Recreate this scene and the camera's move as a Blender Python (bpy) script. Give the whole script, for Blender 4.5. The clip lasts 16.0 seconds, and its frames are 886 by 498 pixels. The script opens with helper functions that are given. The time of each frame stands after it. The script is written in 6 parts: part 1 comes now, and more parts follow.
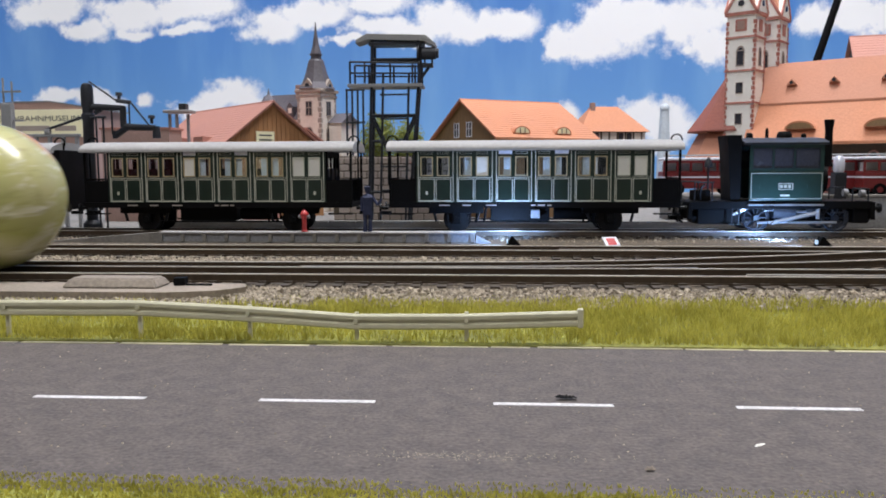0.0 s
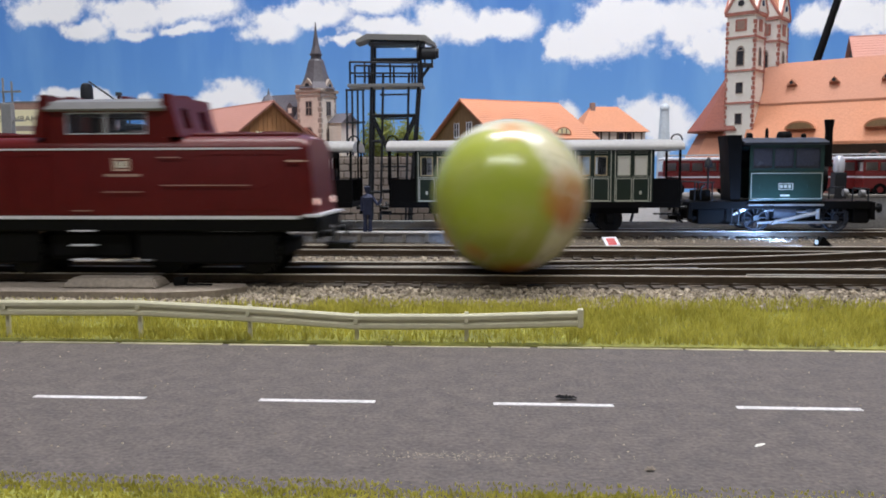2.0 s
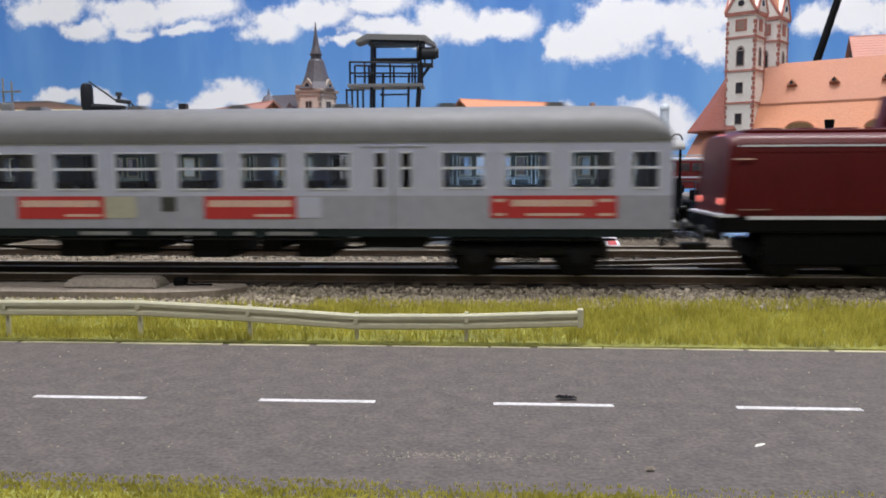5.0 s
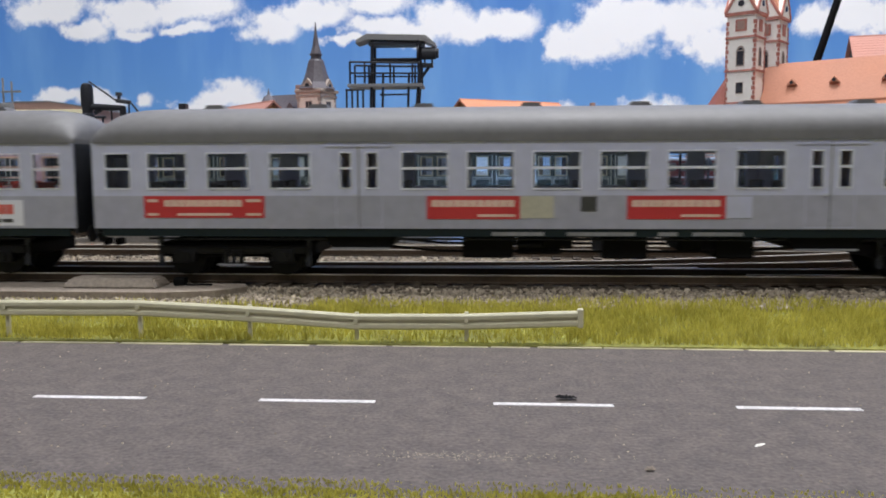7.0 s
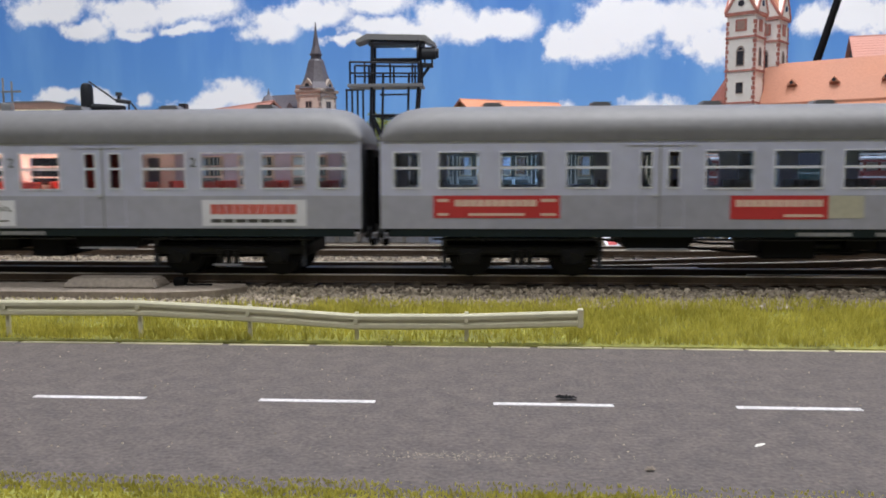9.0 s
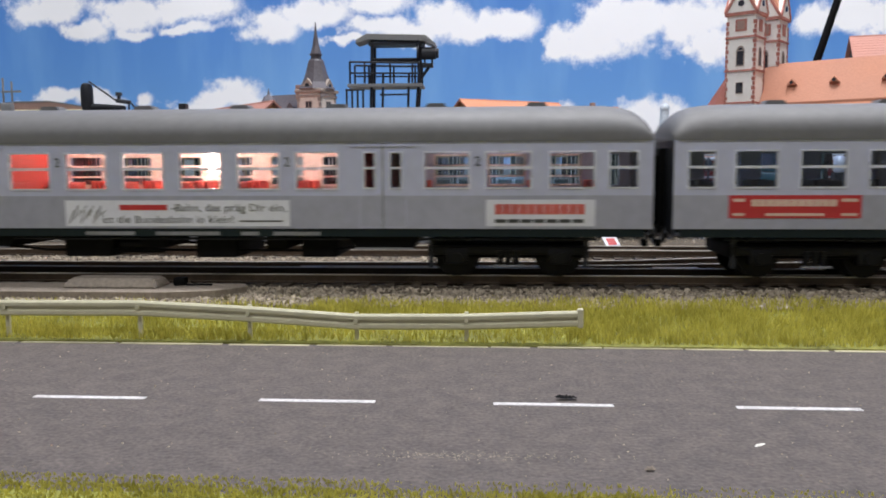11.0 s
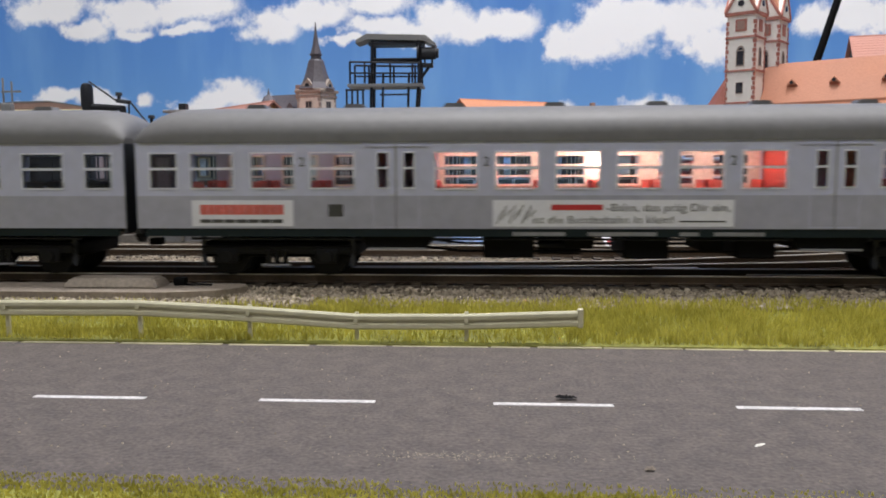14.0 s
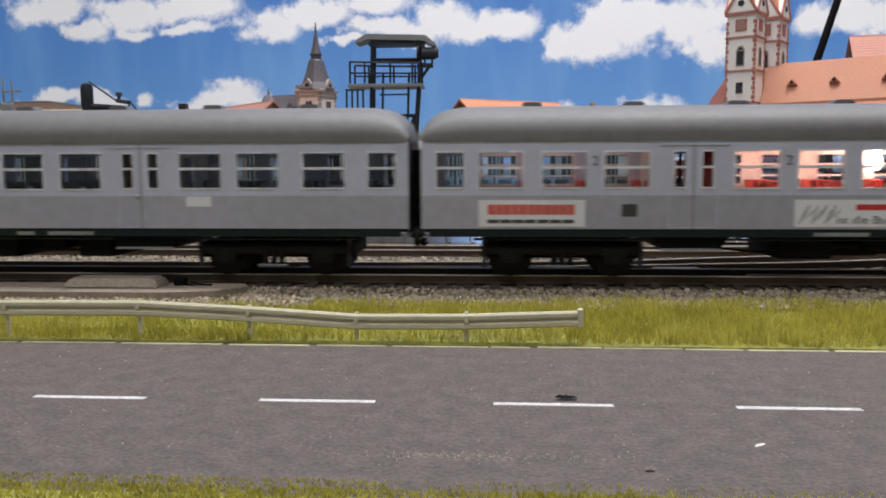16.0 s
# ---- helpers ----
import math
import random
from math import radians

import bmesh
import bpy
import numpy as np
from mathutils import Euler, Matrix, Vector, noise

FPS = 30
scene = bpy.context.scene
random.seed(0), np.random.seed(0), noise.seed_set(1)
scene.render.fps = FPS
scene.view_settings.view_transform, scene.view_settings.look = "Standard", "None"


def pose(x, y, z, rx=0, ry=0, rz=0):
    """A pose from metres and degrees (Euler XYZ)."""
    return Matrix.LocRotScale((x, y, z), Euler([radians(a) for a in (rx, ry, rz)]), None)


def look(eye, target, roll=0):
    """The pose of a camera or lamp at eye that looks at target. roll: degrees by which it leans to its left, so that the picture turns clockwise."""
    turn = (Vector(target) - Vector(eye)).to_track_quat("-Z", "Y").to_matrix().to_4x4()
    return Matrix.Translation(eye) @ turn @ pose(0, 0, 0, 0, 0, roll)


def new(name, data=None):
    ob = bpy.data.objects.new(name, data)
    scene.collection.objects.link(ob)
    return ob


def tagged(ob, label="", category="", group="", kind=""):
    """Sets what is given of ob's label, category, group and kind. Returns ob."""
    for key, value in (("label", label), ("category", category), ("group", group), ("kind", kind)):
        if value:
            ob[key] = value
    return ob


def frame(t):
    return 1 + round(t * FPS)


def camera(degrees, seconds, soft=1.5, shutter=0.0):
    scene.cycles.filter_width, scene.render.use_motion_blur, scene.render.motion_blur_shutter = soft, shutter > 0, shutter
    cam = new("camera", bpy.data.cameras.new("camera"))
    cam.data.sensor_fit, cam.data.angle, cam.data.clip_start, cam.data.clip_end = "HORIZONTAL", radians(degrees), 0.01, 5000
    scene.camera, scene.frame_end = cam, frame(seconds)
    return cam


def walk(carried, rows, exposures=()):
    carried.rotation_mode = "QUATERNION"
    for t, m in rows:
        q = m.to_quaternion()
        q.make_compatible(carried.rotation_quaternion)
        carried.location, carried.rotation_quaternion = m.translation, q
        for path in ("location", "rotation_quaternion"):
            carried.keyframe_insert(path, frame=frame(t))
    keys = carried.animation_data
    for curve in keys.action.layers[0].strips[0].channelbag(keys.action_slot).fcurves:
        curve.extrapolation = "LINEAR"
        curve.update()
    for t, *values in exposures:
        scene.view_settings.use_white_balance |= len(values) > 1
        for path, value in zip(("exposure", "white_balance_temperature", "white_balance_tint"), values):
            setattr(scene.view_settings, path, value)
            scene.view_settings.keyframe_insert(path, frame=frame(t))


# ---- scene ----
import itertools

MM = 0.001
cam = camera(58.5, 16.0, soft=1.8, shutter=0.9)
EYE = pose(0, 0, 0.0354, 90 - 5.75, 0, 3.8) @ pose(0, 0, 0, 0, 0, -0.2)
walk(cam, [(0.0, EYE), (16.0, EYE)],
     exposures=[(0.0, 0.03, 6350, 10), (2.0, 0.02, 6350, 10), (7.0, 0.02, 6300, 10), (12.0, 0.02, 6300, 10), (13.5, 0.06, 6300, 10), (14.0, -0.1, 6500, 10), (14.5, -0.1, 6500, 10), (16.0, -0.12, 6500, 10)])

# ---- world and lights: a closed hobby room under ceiling lamps ----
world = bpy.data.worlds.new("world")
world.use_nodes = True
world.node_tree.nodes["Background"].inputs[0].default_value = (0.8, 0.9, 1.0, 1)
world.node_tree.nodes["Background"].inputs[1].default_value = 0.2
scene.world = world


def area_lamp(name, x, y, z, tx, ty, tz, sx, sy, power, colour):
    d = bpy.data.lights.new(name, "AREA")
    d.shape, d.size, d.size_y, d.energy, d.color = "RECTANGLE", sx, sy, power, colour
    ob = new(name, d)
    ob.matrix_world = look((x, y, z), (tx, ty, tz))
    return ob


area_lamp("ceiling_lamp_light", 0.17, 0.56, 1.28, 0.17, 0.68, 0.0, 1.1, 0.3, 23.5, (0.975, 0.965, 0.99))
area_lamp("ceiling_lamp_light", -0.2, -0.55, 1.28, 0.0, 0.5, 0.1, 1.1, 0.3, 10.2, (0.97, 0.975, 1.0))


def spot_lamp(name, x, y, z, tx, ty, tz, power, colour, angle):
    d = bpy.data.lights.new(name, "SPOT")
    d.energy, d.color, d.shadow_soft_size, d.spot_size, d.spot_blend = power, colour, 0.0015, radians(angle), 0.6
    ob = new(name, d)
    ob.matrix_world = look((x * MM, y * MM, z * MM), (tx * MM, ty * MM, tz * MM))
    return ob


LED = (0.30, 0.52, 1.0)
spot_lamp("led_light", 6, 358, 5, 4, 374, 16, 0.10, LED, 150)
spot_lamp("led_light", 126, 357, 4.5, 124, 373, 8, 0.12, LED, 150)
spot_lamp("led_light", 1, 334, 10, -6, 345, 2, 0.045, LED, 105)
spot_lamp("led_light", 129, 334, 10, 119, 345, 2, 0.045, LED, 85)


# ---- materials ----
def mat(name, col, rough=0.6, metal=0.0, var=0.25, fine=900.0, coarse=60.0, bump=0.15, bump_scale=None, col2=None,
        spec=0.5, rand=0.0, stretch=None, emit=None, power=0.0, island=0.0):
    m = bpy.data.materials.new(name)
    m.use_nodes = True
    nt = m.node_tree
    N, Lk = nt.nodes, nt.links
    b = N["Principled BSDF"]
    b.inputs["Metallic"].default_value = metal
    b.inputs["Specular IOR Level"].default_value = spec
    tc = N.new("ShaderNodeTexCoord")
    src = tc.outputs["Object"]
    if stretch:
        mp = N.new("ShaderNodeMapping")
        mp.inputs["Scale"].default_value = stretch
        Lk.new(src, mp.inputs[0])
        src = mp.outputs[0]
    n1, n2 = N.new("ShaderNodeTexNoise"), N.new("ShaderNodeTexNoise")
    for n, s, dt in ((n1, fine, 3), (n2, coarse, 4)):
        n.inputs["Scale"].default_value, n.inputs["Detail"].default_value = s, dt
        Lk.new(src, n.inputs["Vector"])
    add = N.new("ShaderNodeMath")
    add.operation = "ADD"
    Lk.new(n1.outputs[0], add.inputs[0]), Lk.new(n2.outputs[0], add.inputs[1])
    last = add.outputs[0]
    if rand or island:
        src2 = N.new("ShaderNodeObjectInfo").outputs["Random"] if rand else N.new("ShaderNodeNewGeometry").outputs["Random Per Island"]
        ma = N.new("ShaderNodeMath")
        ma.operation = "MULTIPLY_ADD"
        Lk.new(src2, ma.inputs[0])
        ma.inputs[1].default_value = rand or island
        Lk.new(last, ma.inputs[2])
        last = ma.outputs[0]
    ramp = N.new("ShaderNodeMapRange")
    off = (rand or island) / 2
    ramp.inputs[1].default_value, ramp.inputs[2].default_value = 0.7 + off * 0.4, 1.3 + off * 1.6
    Lk.new(last, ramp.inputs[0])
    mix = N.new("ShaderNodeMix")
    mix.data_type = "RGBA"
    lo = [c * (1 - var) for c in col]
    hi = col2 or [min(1, c * (1 + var)) for c in col]
    mix.inputs[6].default_value, mix.inputs[7].default_value = (*lo, 1), (*hi, 1)
    Lk.new(ramp.outputs[0], mix.inputs[0])
    Lk.new(mix.outputs[2], b.inputs["Base Color"])
    rr = N.new("ShaderNodeMapRange")
    rr.inputs[1].default_value, rr.inputs[2].default_value = 0.3, 0.7
    rr.inputs[3].default_value, rr.inputs[4].default_value = max(0.02, rough - 0.08), min(1, rough + 0.1)
    Lk.new(n2.outputs[0], rr.inputs[0]), Lk.new(rr.outputs[0], b.inputs["Roughness"])
    if bump:
        bp = N.new("ShaderNodeBump")
        bp.inputs["Strength"].default_value, bp.inputs["Distance"].default_value = bump, 0.0003
        Lk.new(n1.outputs[0], bp.inputs["Height"]), Lk.new(bp.outputs[0], b.inputs["Normal"])
    if emit:
        b.inputs["Emission Color"].default_value, b.inputs["Emission Strength"].default_value = (*emit, 1), power
    return m


def lush(m):
    """Thin fibres let part of the light through."""
    N, Lk = m.node_tree.nodes, m.node_tree.links
    b = N["Principled BSDF"]
    tr, mx = N.new("ShaderNodeBsdfTranslucent"), N.new("ShaderNodeMixShader")
    mx.inputs[0].default_value = 0.45
    Lk.new(b.inputs["Base Color"].links[0].from_socket, tr.inputs[0])
    Lk.new(b.outputs[0], mx.inputs[1]), Lk.new(tr.outputs[0], mx.inputs[2])
    Lk.new(mx.outputs[0], N["Material Output"].inputs[0])


def glass_mat(name, tint=(0.9, 0.95, 1.0), clear=0.85):
    m = bpy.data.materials.new(name)
    m.use_nodes = True
    N, Lk = m.node_tree.nodes, m.node_tree.links
    t, g, x = N.new("ShaderNodeBsdfTransparent"), N.new("ShaderNodeBsdfGlossy"), N.new("ShaderNodeMixShader")
    t.inputs[0].default_value = (*tint, 1)
    g.inputs["Roughness"].default_value = 0.06
    x.inputs[0].default_value = 1 - clear
    Lk.new(t.outputs[0], x.inputs[1]), Lk.new(g.outputs[0], x.inputs[2])
    Lk.new(x.outputs[0], N["Material Output"].inputs[0])
    return m


M_ASPHALT = mat("asphalt", (0.104, 0.087, 0.080), 0.85, var=0.45, fine=1500, coarse=260, bump=0.5)
M_LINE = mat("road_paint", (0.58, 0.56, 0.56), 0.75, var=0.3, fine=1600, coarse=400)
M_EARTH = mat("earth", (0.16, 0.14, 0.10), 0.9, var=0.4, fine=800, coarse=40, bump=0.6)
M_TURF = mat("turf", (0.22, 0.22, 0.045), 0.9, var=0.4, fine=700, coarse=120, bump=0.6)
M_GRASS = mat("grass_fibre", (0.40, 0.37, 0.055), 0.8, var=0.25, fine=300, coarse=60, bump=0, col2=(0.72, 0.655, 0.15), island=0.5, spec=0.15)
lush(M_GRASS)
M_STONE = mat("ballast_stone", (0.25, 0.20, 0.142), 0.85, var=0.4, fine=900, coarse=150, bump=0.3, col2=(0.50, 0.425, 0.32), island=0.9)
M_BED = mat("ballast_bed", (0.090, 0.069, 0.047), 0.9, var=0.5, fine=900, coarse=200, bump=0.8)
M_SLEEPER = mat("sleeper_plastic", (0.052, 0.038, 0.025), 0.6, var=0.3, rand=0.4)
M_RAIL = mat("rail_brown", (0.072, 0.048, 0.029), 0.5, metal=0.2, var=0.3)
M_STEEL = mat("rail_head", (0.70, 0.64, 0.55), 0.38, metal=0.25, var=0.10, fine=1200, stretch=(0.05, 1, 1))
M_CONC = mat("concrete", (0.21, 0.195, 0.175), 0.85, var=0.25, fine=1000, coarse=70, bump=0.3)
M_SLAB = mat("moulded_slab", (0.27, 0.225, 0.18), 0.8, var=0.25, fine=900, coarse=60, bump=0.4)
M_GREYP = mat("grey_plastic", (0.22, 0.22, 0.23), 0.6, var=0.25, fine=900)
M_CREAM = mat("cream_plastic", (0.56, 0.53, 0.37), 0.45, var=0.08, fine=500, bump=0.05)
M_PAVE = mat("yard_pavement", (0.20, 0.19, 0.18), 0.85, var=0.3, fine=700, coarse=30, bump=0.3)
M_SILVER = mat("silver_paint", (0.55, 0.565, 0.735), 0.40, metal=0.25, var=0.06, fine=300, coarse=20, bump=0.03)
M_SILVER_LOW = mat("brushed_silver_paint", (0.385, 0.388, 0.475), 0.42, metal=0.2, var=0.10, fine=300, coarse=20, bump=0.03)
M_ROOF = mat("roof_grey_paint", (0.150, 0.147, 0.150), 0.56, var=0.12, fine=400, coarse=18, bump=0.05)
M_SKIRT = mat("skirt_dark_green", (0.008, 0.016, 0.019), 0.5, var=0.2, spec=0.25)
M_BLACK = mat("black_plastic", (0.0035, 0.0035, 0.004), 0.6, var=0.3, spec=0.12)
M_BLACKG = mat("black_gloss", (0.005, 0.005, 0.006), 0.4, var=0.3, spec=0.22)
M_CHROME = mat("window_frame_metal", (0.82, 0.84, 0.95), 0.3, metal=0.35, var=0.05)
M_GLASS = glass_mat("window_glass", clear=0.945)
M_SEATG = mat("seat_brown", (0.10, 0.075, 0.055), 0.7)
M_SEATR = mat("seat_red", (0.58, 0.065, 0.045), 0.6)
M_INNER = mat("inner_wall_cream", (0.78, 0.65, 0.58), 0.6)
# glow of the coach bulb and of the added fill strips
M_WARM = mat("warm_bulb_fill", (1, 0.8, 0.6), 0.5, emit=(1.0, 0.72, 0.57), power=50.0, bump=0)
M_ADRED = mat("advert_red", (0.50, 0.035, 0.038), 0.45, var=0.06, bump=0)
M_ADWHITE = mat("advert_white", (0.73, 0.73, 0.80), 0.45, var=0.05, bump=0)
M_ADPINK = mat("advert_pale_print", (0.70, 0.50, 0.42), 0.5, var=0.1, bump=0)
M_ADLIGHT = mat("advert_light_red", (0.60, 0.13, 0.11), 0.5, var=0.25, fine=900, bump=0)
M_BEIGE = mat("advert_beige", (0.47, 0.45, 0.36), 0.5, var=0.08, bump=0)
M_INK = mat("dark_print", (0.05, 0.05, 0.05), 0.5, var=0.2, bump=0)
M_LOCO = mat("loco_red", (0.098, 0.0050, 0.0048), 0.38, spec=0.3, var=0.14, fine=300, coarse=18, bump=0.03)
M_LAMP = mat("headlamp_glow", (1, 0.9, 0.8), 0.4, emit=(1.0, 0.55, 0.48), power=0.8, bump=0)
M_TAIL = mat("tail_lamp_red", (0.7, 0.08, 0.06), 0.3, emit=(1.0, 0.25, 0.2), power=1.2, bump=0)
M_GREEN = mat("coach_green", (0.009, 0.021, 0.014), 0.36, var=0.15, fine=400, coarse=30, bump=0.05)
M_LOCOGR = mat("steam_loco_green", (0.012, 0.036, 0.028), 0.42, var=0.15, fine=400, coarse=30)
M_LINING = mat("pale_lining", (0.58, 0.58, 0.48), 0.5, var=0.1, bump=0)
M_WOODF = mat("window_wood", (0.46, 0.37, 0.21), 0.5, var=0.15)
M_BLIND = mat("white_blind", (0.70, 0.68, 0.62), 0.7, var=0.06)
M_OLDROOF = mat("canvas_roof", (0.34, 0.33, 0.32), 0.75, var=0.12, fine=600, coarse=30, bump=0.2)
M_STEELDK = mat("dark_steel_paint", (0.022, 0.024, 0.030), 0.45, var=0.3, spec=0.35)
M_TOWERGREY = mat("tower_grey", (0.28, 0.28, 0.28), 0.6, var=0.15)
M_ROD = mat("bright_rod", (0.55, 0.57, 0.6), 0.28, metal=0.9, var=0.1)
M_TILE_RED = mat("tile_red", (0.47, 0.225, 0.175), 0.75, var=0.12, fine=700, coarse=25, bump=0.5, rand=0.35)
M_TILE_OR = mat("tile_orange", (0.56, 0.235, 0.125), 0.75, var=0.14, fine=700, coarse=25, bump=0.5, rand=0.35)
M_TILE_DK = mat("tile_dark_red", (0.27, 0.085, 0.06), 0.75, var=0.15, fine=700, coarse=25, bump=0.5)
M_TILE_CH = mat("tile_church", (0.50, 0.225, 0.14), 0.75, var=0.10, fine=700, coarse=25, bump=0.5, rand=0.35)
M_SLATE = mat("slate", (0.10, 0.09, 0.105), 0.6, var=0.2, fine=600, bump=0.3)
M_BOARD = mat("brown_boards", (0.44, 0.22, 0.095), 0.7, var=0.2, fine=600, rand=0.5, stretch=(1, 1, 0.1))
M_PLASTER = mat("cream_plaster", (0.76, 0.69, 0.62), 0.8, var=0.1, fine=700, coarse=40)
M_WHITE = mat("white_plaster", (0.92, 0.90, 0.85), 0.8, var=0.05, fine=700, coarse=40)
M_SANDST = mat("red_sandstone", (0.46, 0.19, 0.15), 0.8, var=0.2, fine=700)
M_STONEB = mat("grey_sandstone", (0.36, 0.30, 0.26), 0.8, var=0.2, fine=700)
M_OCHRE = mat("ochre_gable", (0.25, 0.15, 0.07), 0.75, var=0.2, fine=700, stretch=(1, 1, 0.2))
M_BEAM = mat("timber_beam", (0.10, 0.075, 0.05), 0.7)
M_PANE = mat("dark_pane", (0.04, 0.04, 0.05), 0.2)
M_SIGNY = mat("yellow_sign", (0.90, 0.85, 0.58), 0.6, var=0.06)
M_WALLPK = mat("pink_wall", (0.40, 0.26, 0.22), 0.8, var=0.15)
M_FIRE = mat("fire_engine_red", (0.17, 0.017, 0.018), 0.4)
M_LEAF = mat("foliage", (0.30, 0.33, 0.09), 0.8, var=0.4, island=0.5)
lush(M_LEAF)
M_NAVY = mat("navy_cloth", (0.022, 0.030, 0.075), 0.7)
M_HYD = mat("hydrant_red", (0.50, 0.05, 0.05), 0.45)
M_ROOM = mat("room_wall", (0.34, 0.33, 0.32), 0.9, fine=60, coarse=4, bump=0.1)
M_PANEL = mat("lamp_diffuser", (0.9, 0.9, 0.9), 0.5, emit=(1, 0.97, 0.92), power=3.0, bump=0)


# ---- mesh helpers (millimetres) ----
def box(bm, x0, x1, y0, y1, z0, z1, bev=0.0):
    v = [bm.verts.new((x * MM, y * MM, z * MM)) for x in (x0, x1) for y in (y0, y1) for z in (z0, z1)]
    fs = [bm.faces.new([v[i] for i in q]) for q in ((0, 1, 3, 2), (4, 6, 7, 5), (0, 4, 5, 1), (2, 3, 7, 6), (0, 2, 6, 4), (1, 5, 7, 3))]
    if bev:
        es = {e for f in fs for e in f.edges}
        bmesh.ops.bevel(bm, geom=list(es), offset=bev * MM, segments=2, affect="EDGES", profile=0.5)
    return bm


def rod(bm, p0, p1, r, n=8, r1=None):
    a, b = Vector(p0) * MM, Vector(p1) * MM
    q = (b - a).to_track_quat("Z", "Y")
    ring = lambda c, rr: [bm.verts.new(c + q @ Vector((rr * MM * math.cos(6.28319 * i / n), rr * MM * math.sin(6.28319 * i / n), 0))) for i in range(n)]
    A, B = ring(a, r), ring(b, r if r1 is None else max(r1, 0.01))
    for i in range(n):
        bm.faces.new((A[i], A[(i + 1) % n], B[(i + 1) % n], B[i]))
    bm.faces.new(A[::-1]), bm.faces.new(B)
    return bm


def lathe(bm, cx, cy, prof, n=12, turn=0.0):
    rings = []
    for r, z in prof:
        rings.append([bm.verts.new(((cx + r * math.cos(turn + 6.28319 * i / n)) * MM, (cy + r * math.sin(turn + 6.28319 * i / n)) * MM, z * MM)) for i in range(n)])
    for A, B in zip(rings, rings[1:]):
        for i in range(n):
            bm.faces.new((A[i], A[(i + 1) % n], B[(i + 1) % n], B[i]))
    bm.faces.new(rings[0][::-1]), bm.faces.new(rings[-1])
    return bm


def prism(bm, pts, axis, a0, a1):
    """A closed outline pushed along an axis: pts are (y, z) for 'x', (x, z) for 'y', (x, y) for 'z'."""
    def at(p, a):
        c = {"x": (a, p[0], p[1]), "y": (p[0], a, p[1]), "z": (p[0], p[1], a)}[axis]
        return bm.verts.new(Vector(c) * MM)
    A, B = [at(p, a0) for p in pts], [at(p, a1) for p in pts]
    n = len(pts)
    for i in range(n):
        bm.faces.new((A[i], A[(i + 1) % n], B[(i + 1) % n], B[i]))
    bm.faces.new(A[::-1]), bm.faces.new(B)
    bmesh.ops.recalc_face_normals(bm, faces=bm.faces)
    return bm


def pierced(bm, x0, x1, y0, y1, z0, z1, holes):
    """A wall along x with rectangular openings (xa, xb, za, zb) right through it, as one welded sheet."""
    xs = sorted({x0, x1, *[h[0] for h in holes], *[h[1] for h in holes]})
    zs = sorted({z0, z1, *[h[2] for h in holes], *[h[3] for h in holes]})
    full = lambda i, j: 0 <= i < len(xs) - 1 and 0 <= j < len(zs) - 1 and not any(
        h[0] < (xs[i] + xs[i + 1]) / 2 < h[1] and h[2] < (zs[j] + zs[j + 1]) / 2 < h[3] for h in holes)
    made = {}

    def v(i, j, k):
        if (i, j, k) not in made:
            made[i, j, k] = bm.verts.new((xs[i] * MM, (y0, y1)[k] * MM, zs[j] * MM))
        return made[i, j, k]
    for i in range(len(xs) - 1):
        for j in range(len(zs) - 1):
            if not full(i, j):
                continue
            bm.faces.new((v(i, j, 0), v(i + 1, j, 0), v(i + 1, j + 1, 0), v(i, j + 1, 0)))
            bm.faces.new((v(i, j, 1), v(i, j + 1, 1), v(i + 1, j + 1, 1), v(i + 1, j, 1)))
            for di, dj, a, b in ((-1, 0, (i, j + 1), (i, j)), (1, 0, (i + 1, j), (i + 1, j + 1)), (0, -1, (i, j), (i + 1, j)), (0, 1, (i + 1, j + 1), (i, j + 1))):
                if not full(i + di, j + dj):
                    bm.faces.new((v(*b, 0), v(*a, 0), v(*a, 1), v(*b, 1)))
    bmesh.ops.recalc_face_normals(bm, faces=bm.faces)
    return bm


def ring_frame(bm, xa, xb, za, zb, y0, y1, w):
    return pierced(bm, xa - w, xb + w, y0, y1, za - w, zb + w, [(xa, xb, za, zb)])


def BM():
    return bmesh.new()


def mesh_of(name, bm, material, smooth=False):
    me = bpy.data.meshes.new(name)
    bm.to_mesh(me)
    bm.free()
    me.materials.append(material)
    if smooth:
        for p in me.polygons:
            p.use_smooth = True
        me.set_sharp_from_angle(angle=radians(40))
    return me


def part(name, bm, material, parent, label="", smooth=False):
    ob = new(name, mesh_of(name, bm, material, smooth))
    ob.parent = parent
    if label:
        tagged(ob, label)
    return ob


def thing(name, x, y, z, label, category, group="", rz=0, kind=""):
    ob = new(name)
    ob.empty_display_size = 0.005
    ob.matrix_basis = pose(x * MM, y * MM, z * MM, 0, 0, rz)
    return tagged(ob, label, category, group, kind)


def solid(name, bm, material, label, category, kind="", smooth=False, group=""):
    return tagged(new(name, mesh_of(name, bm, material, smooth)), label, category, group, kind)


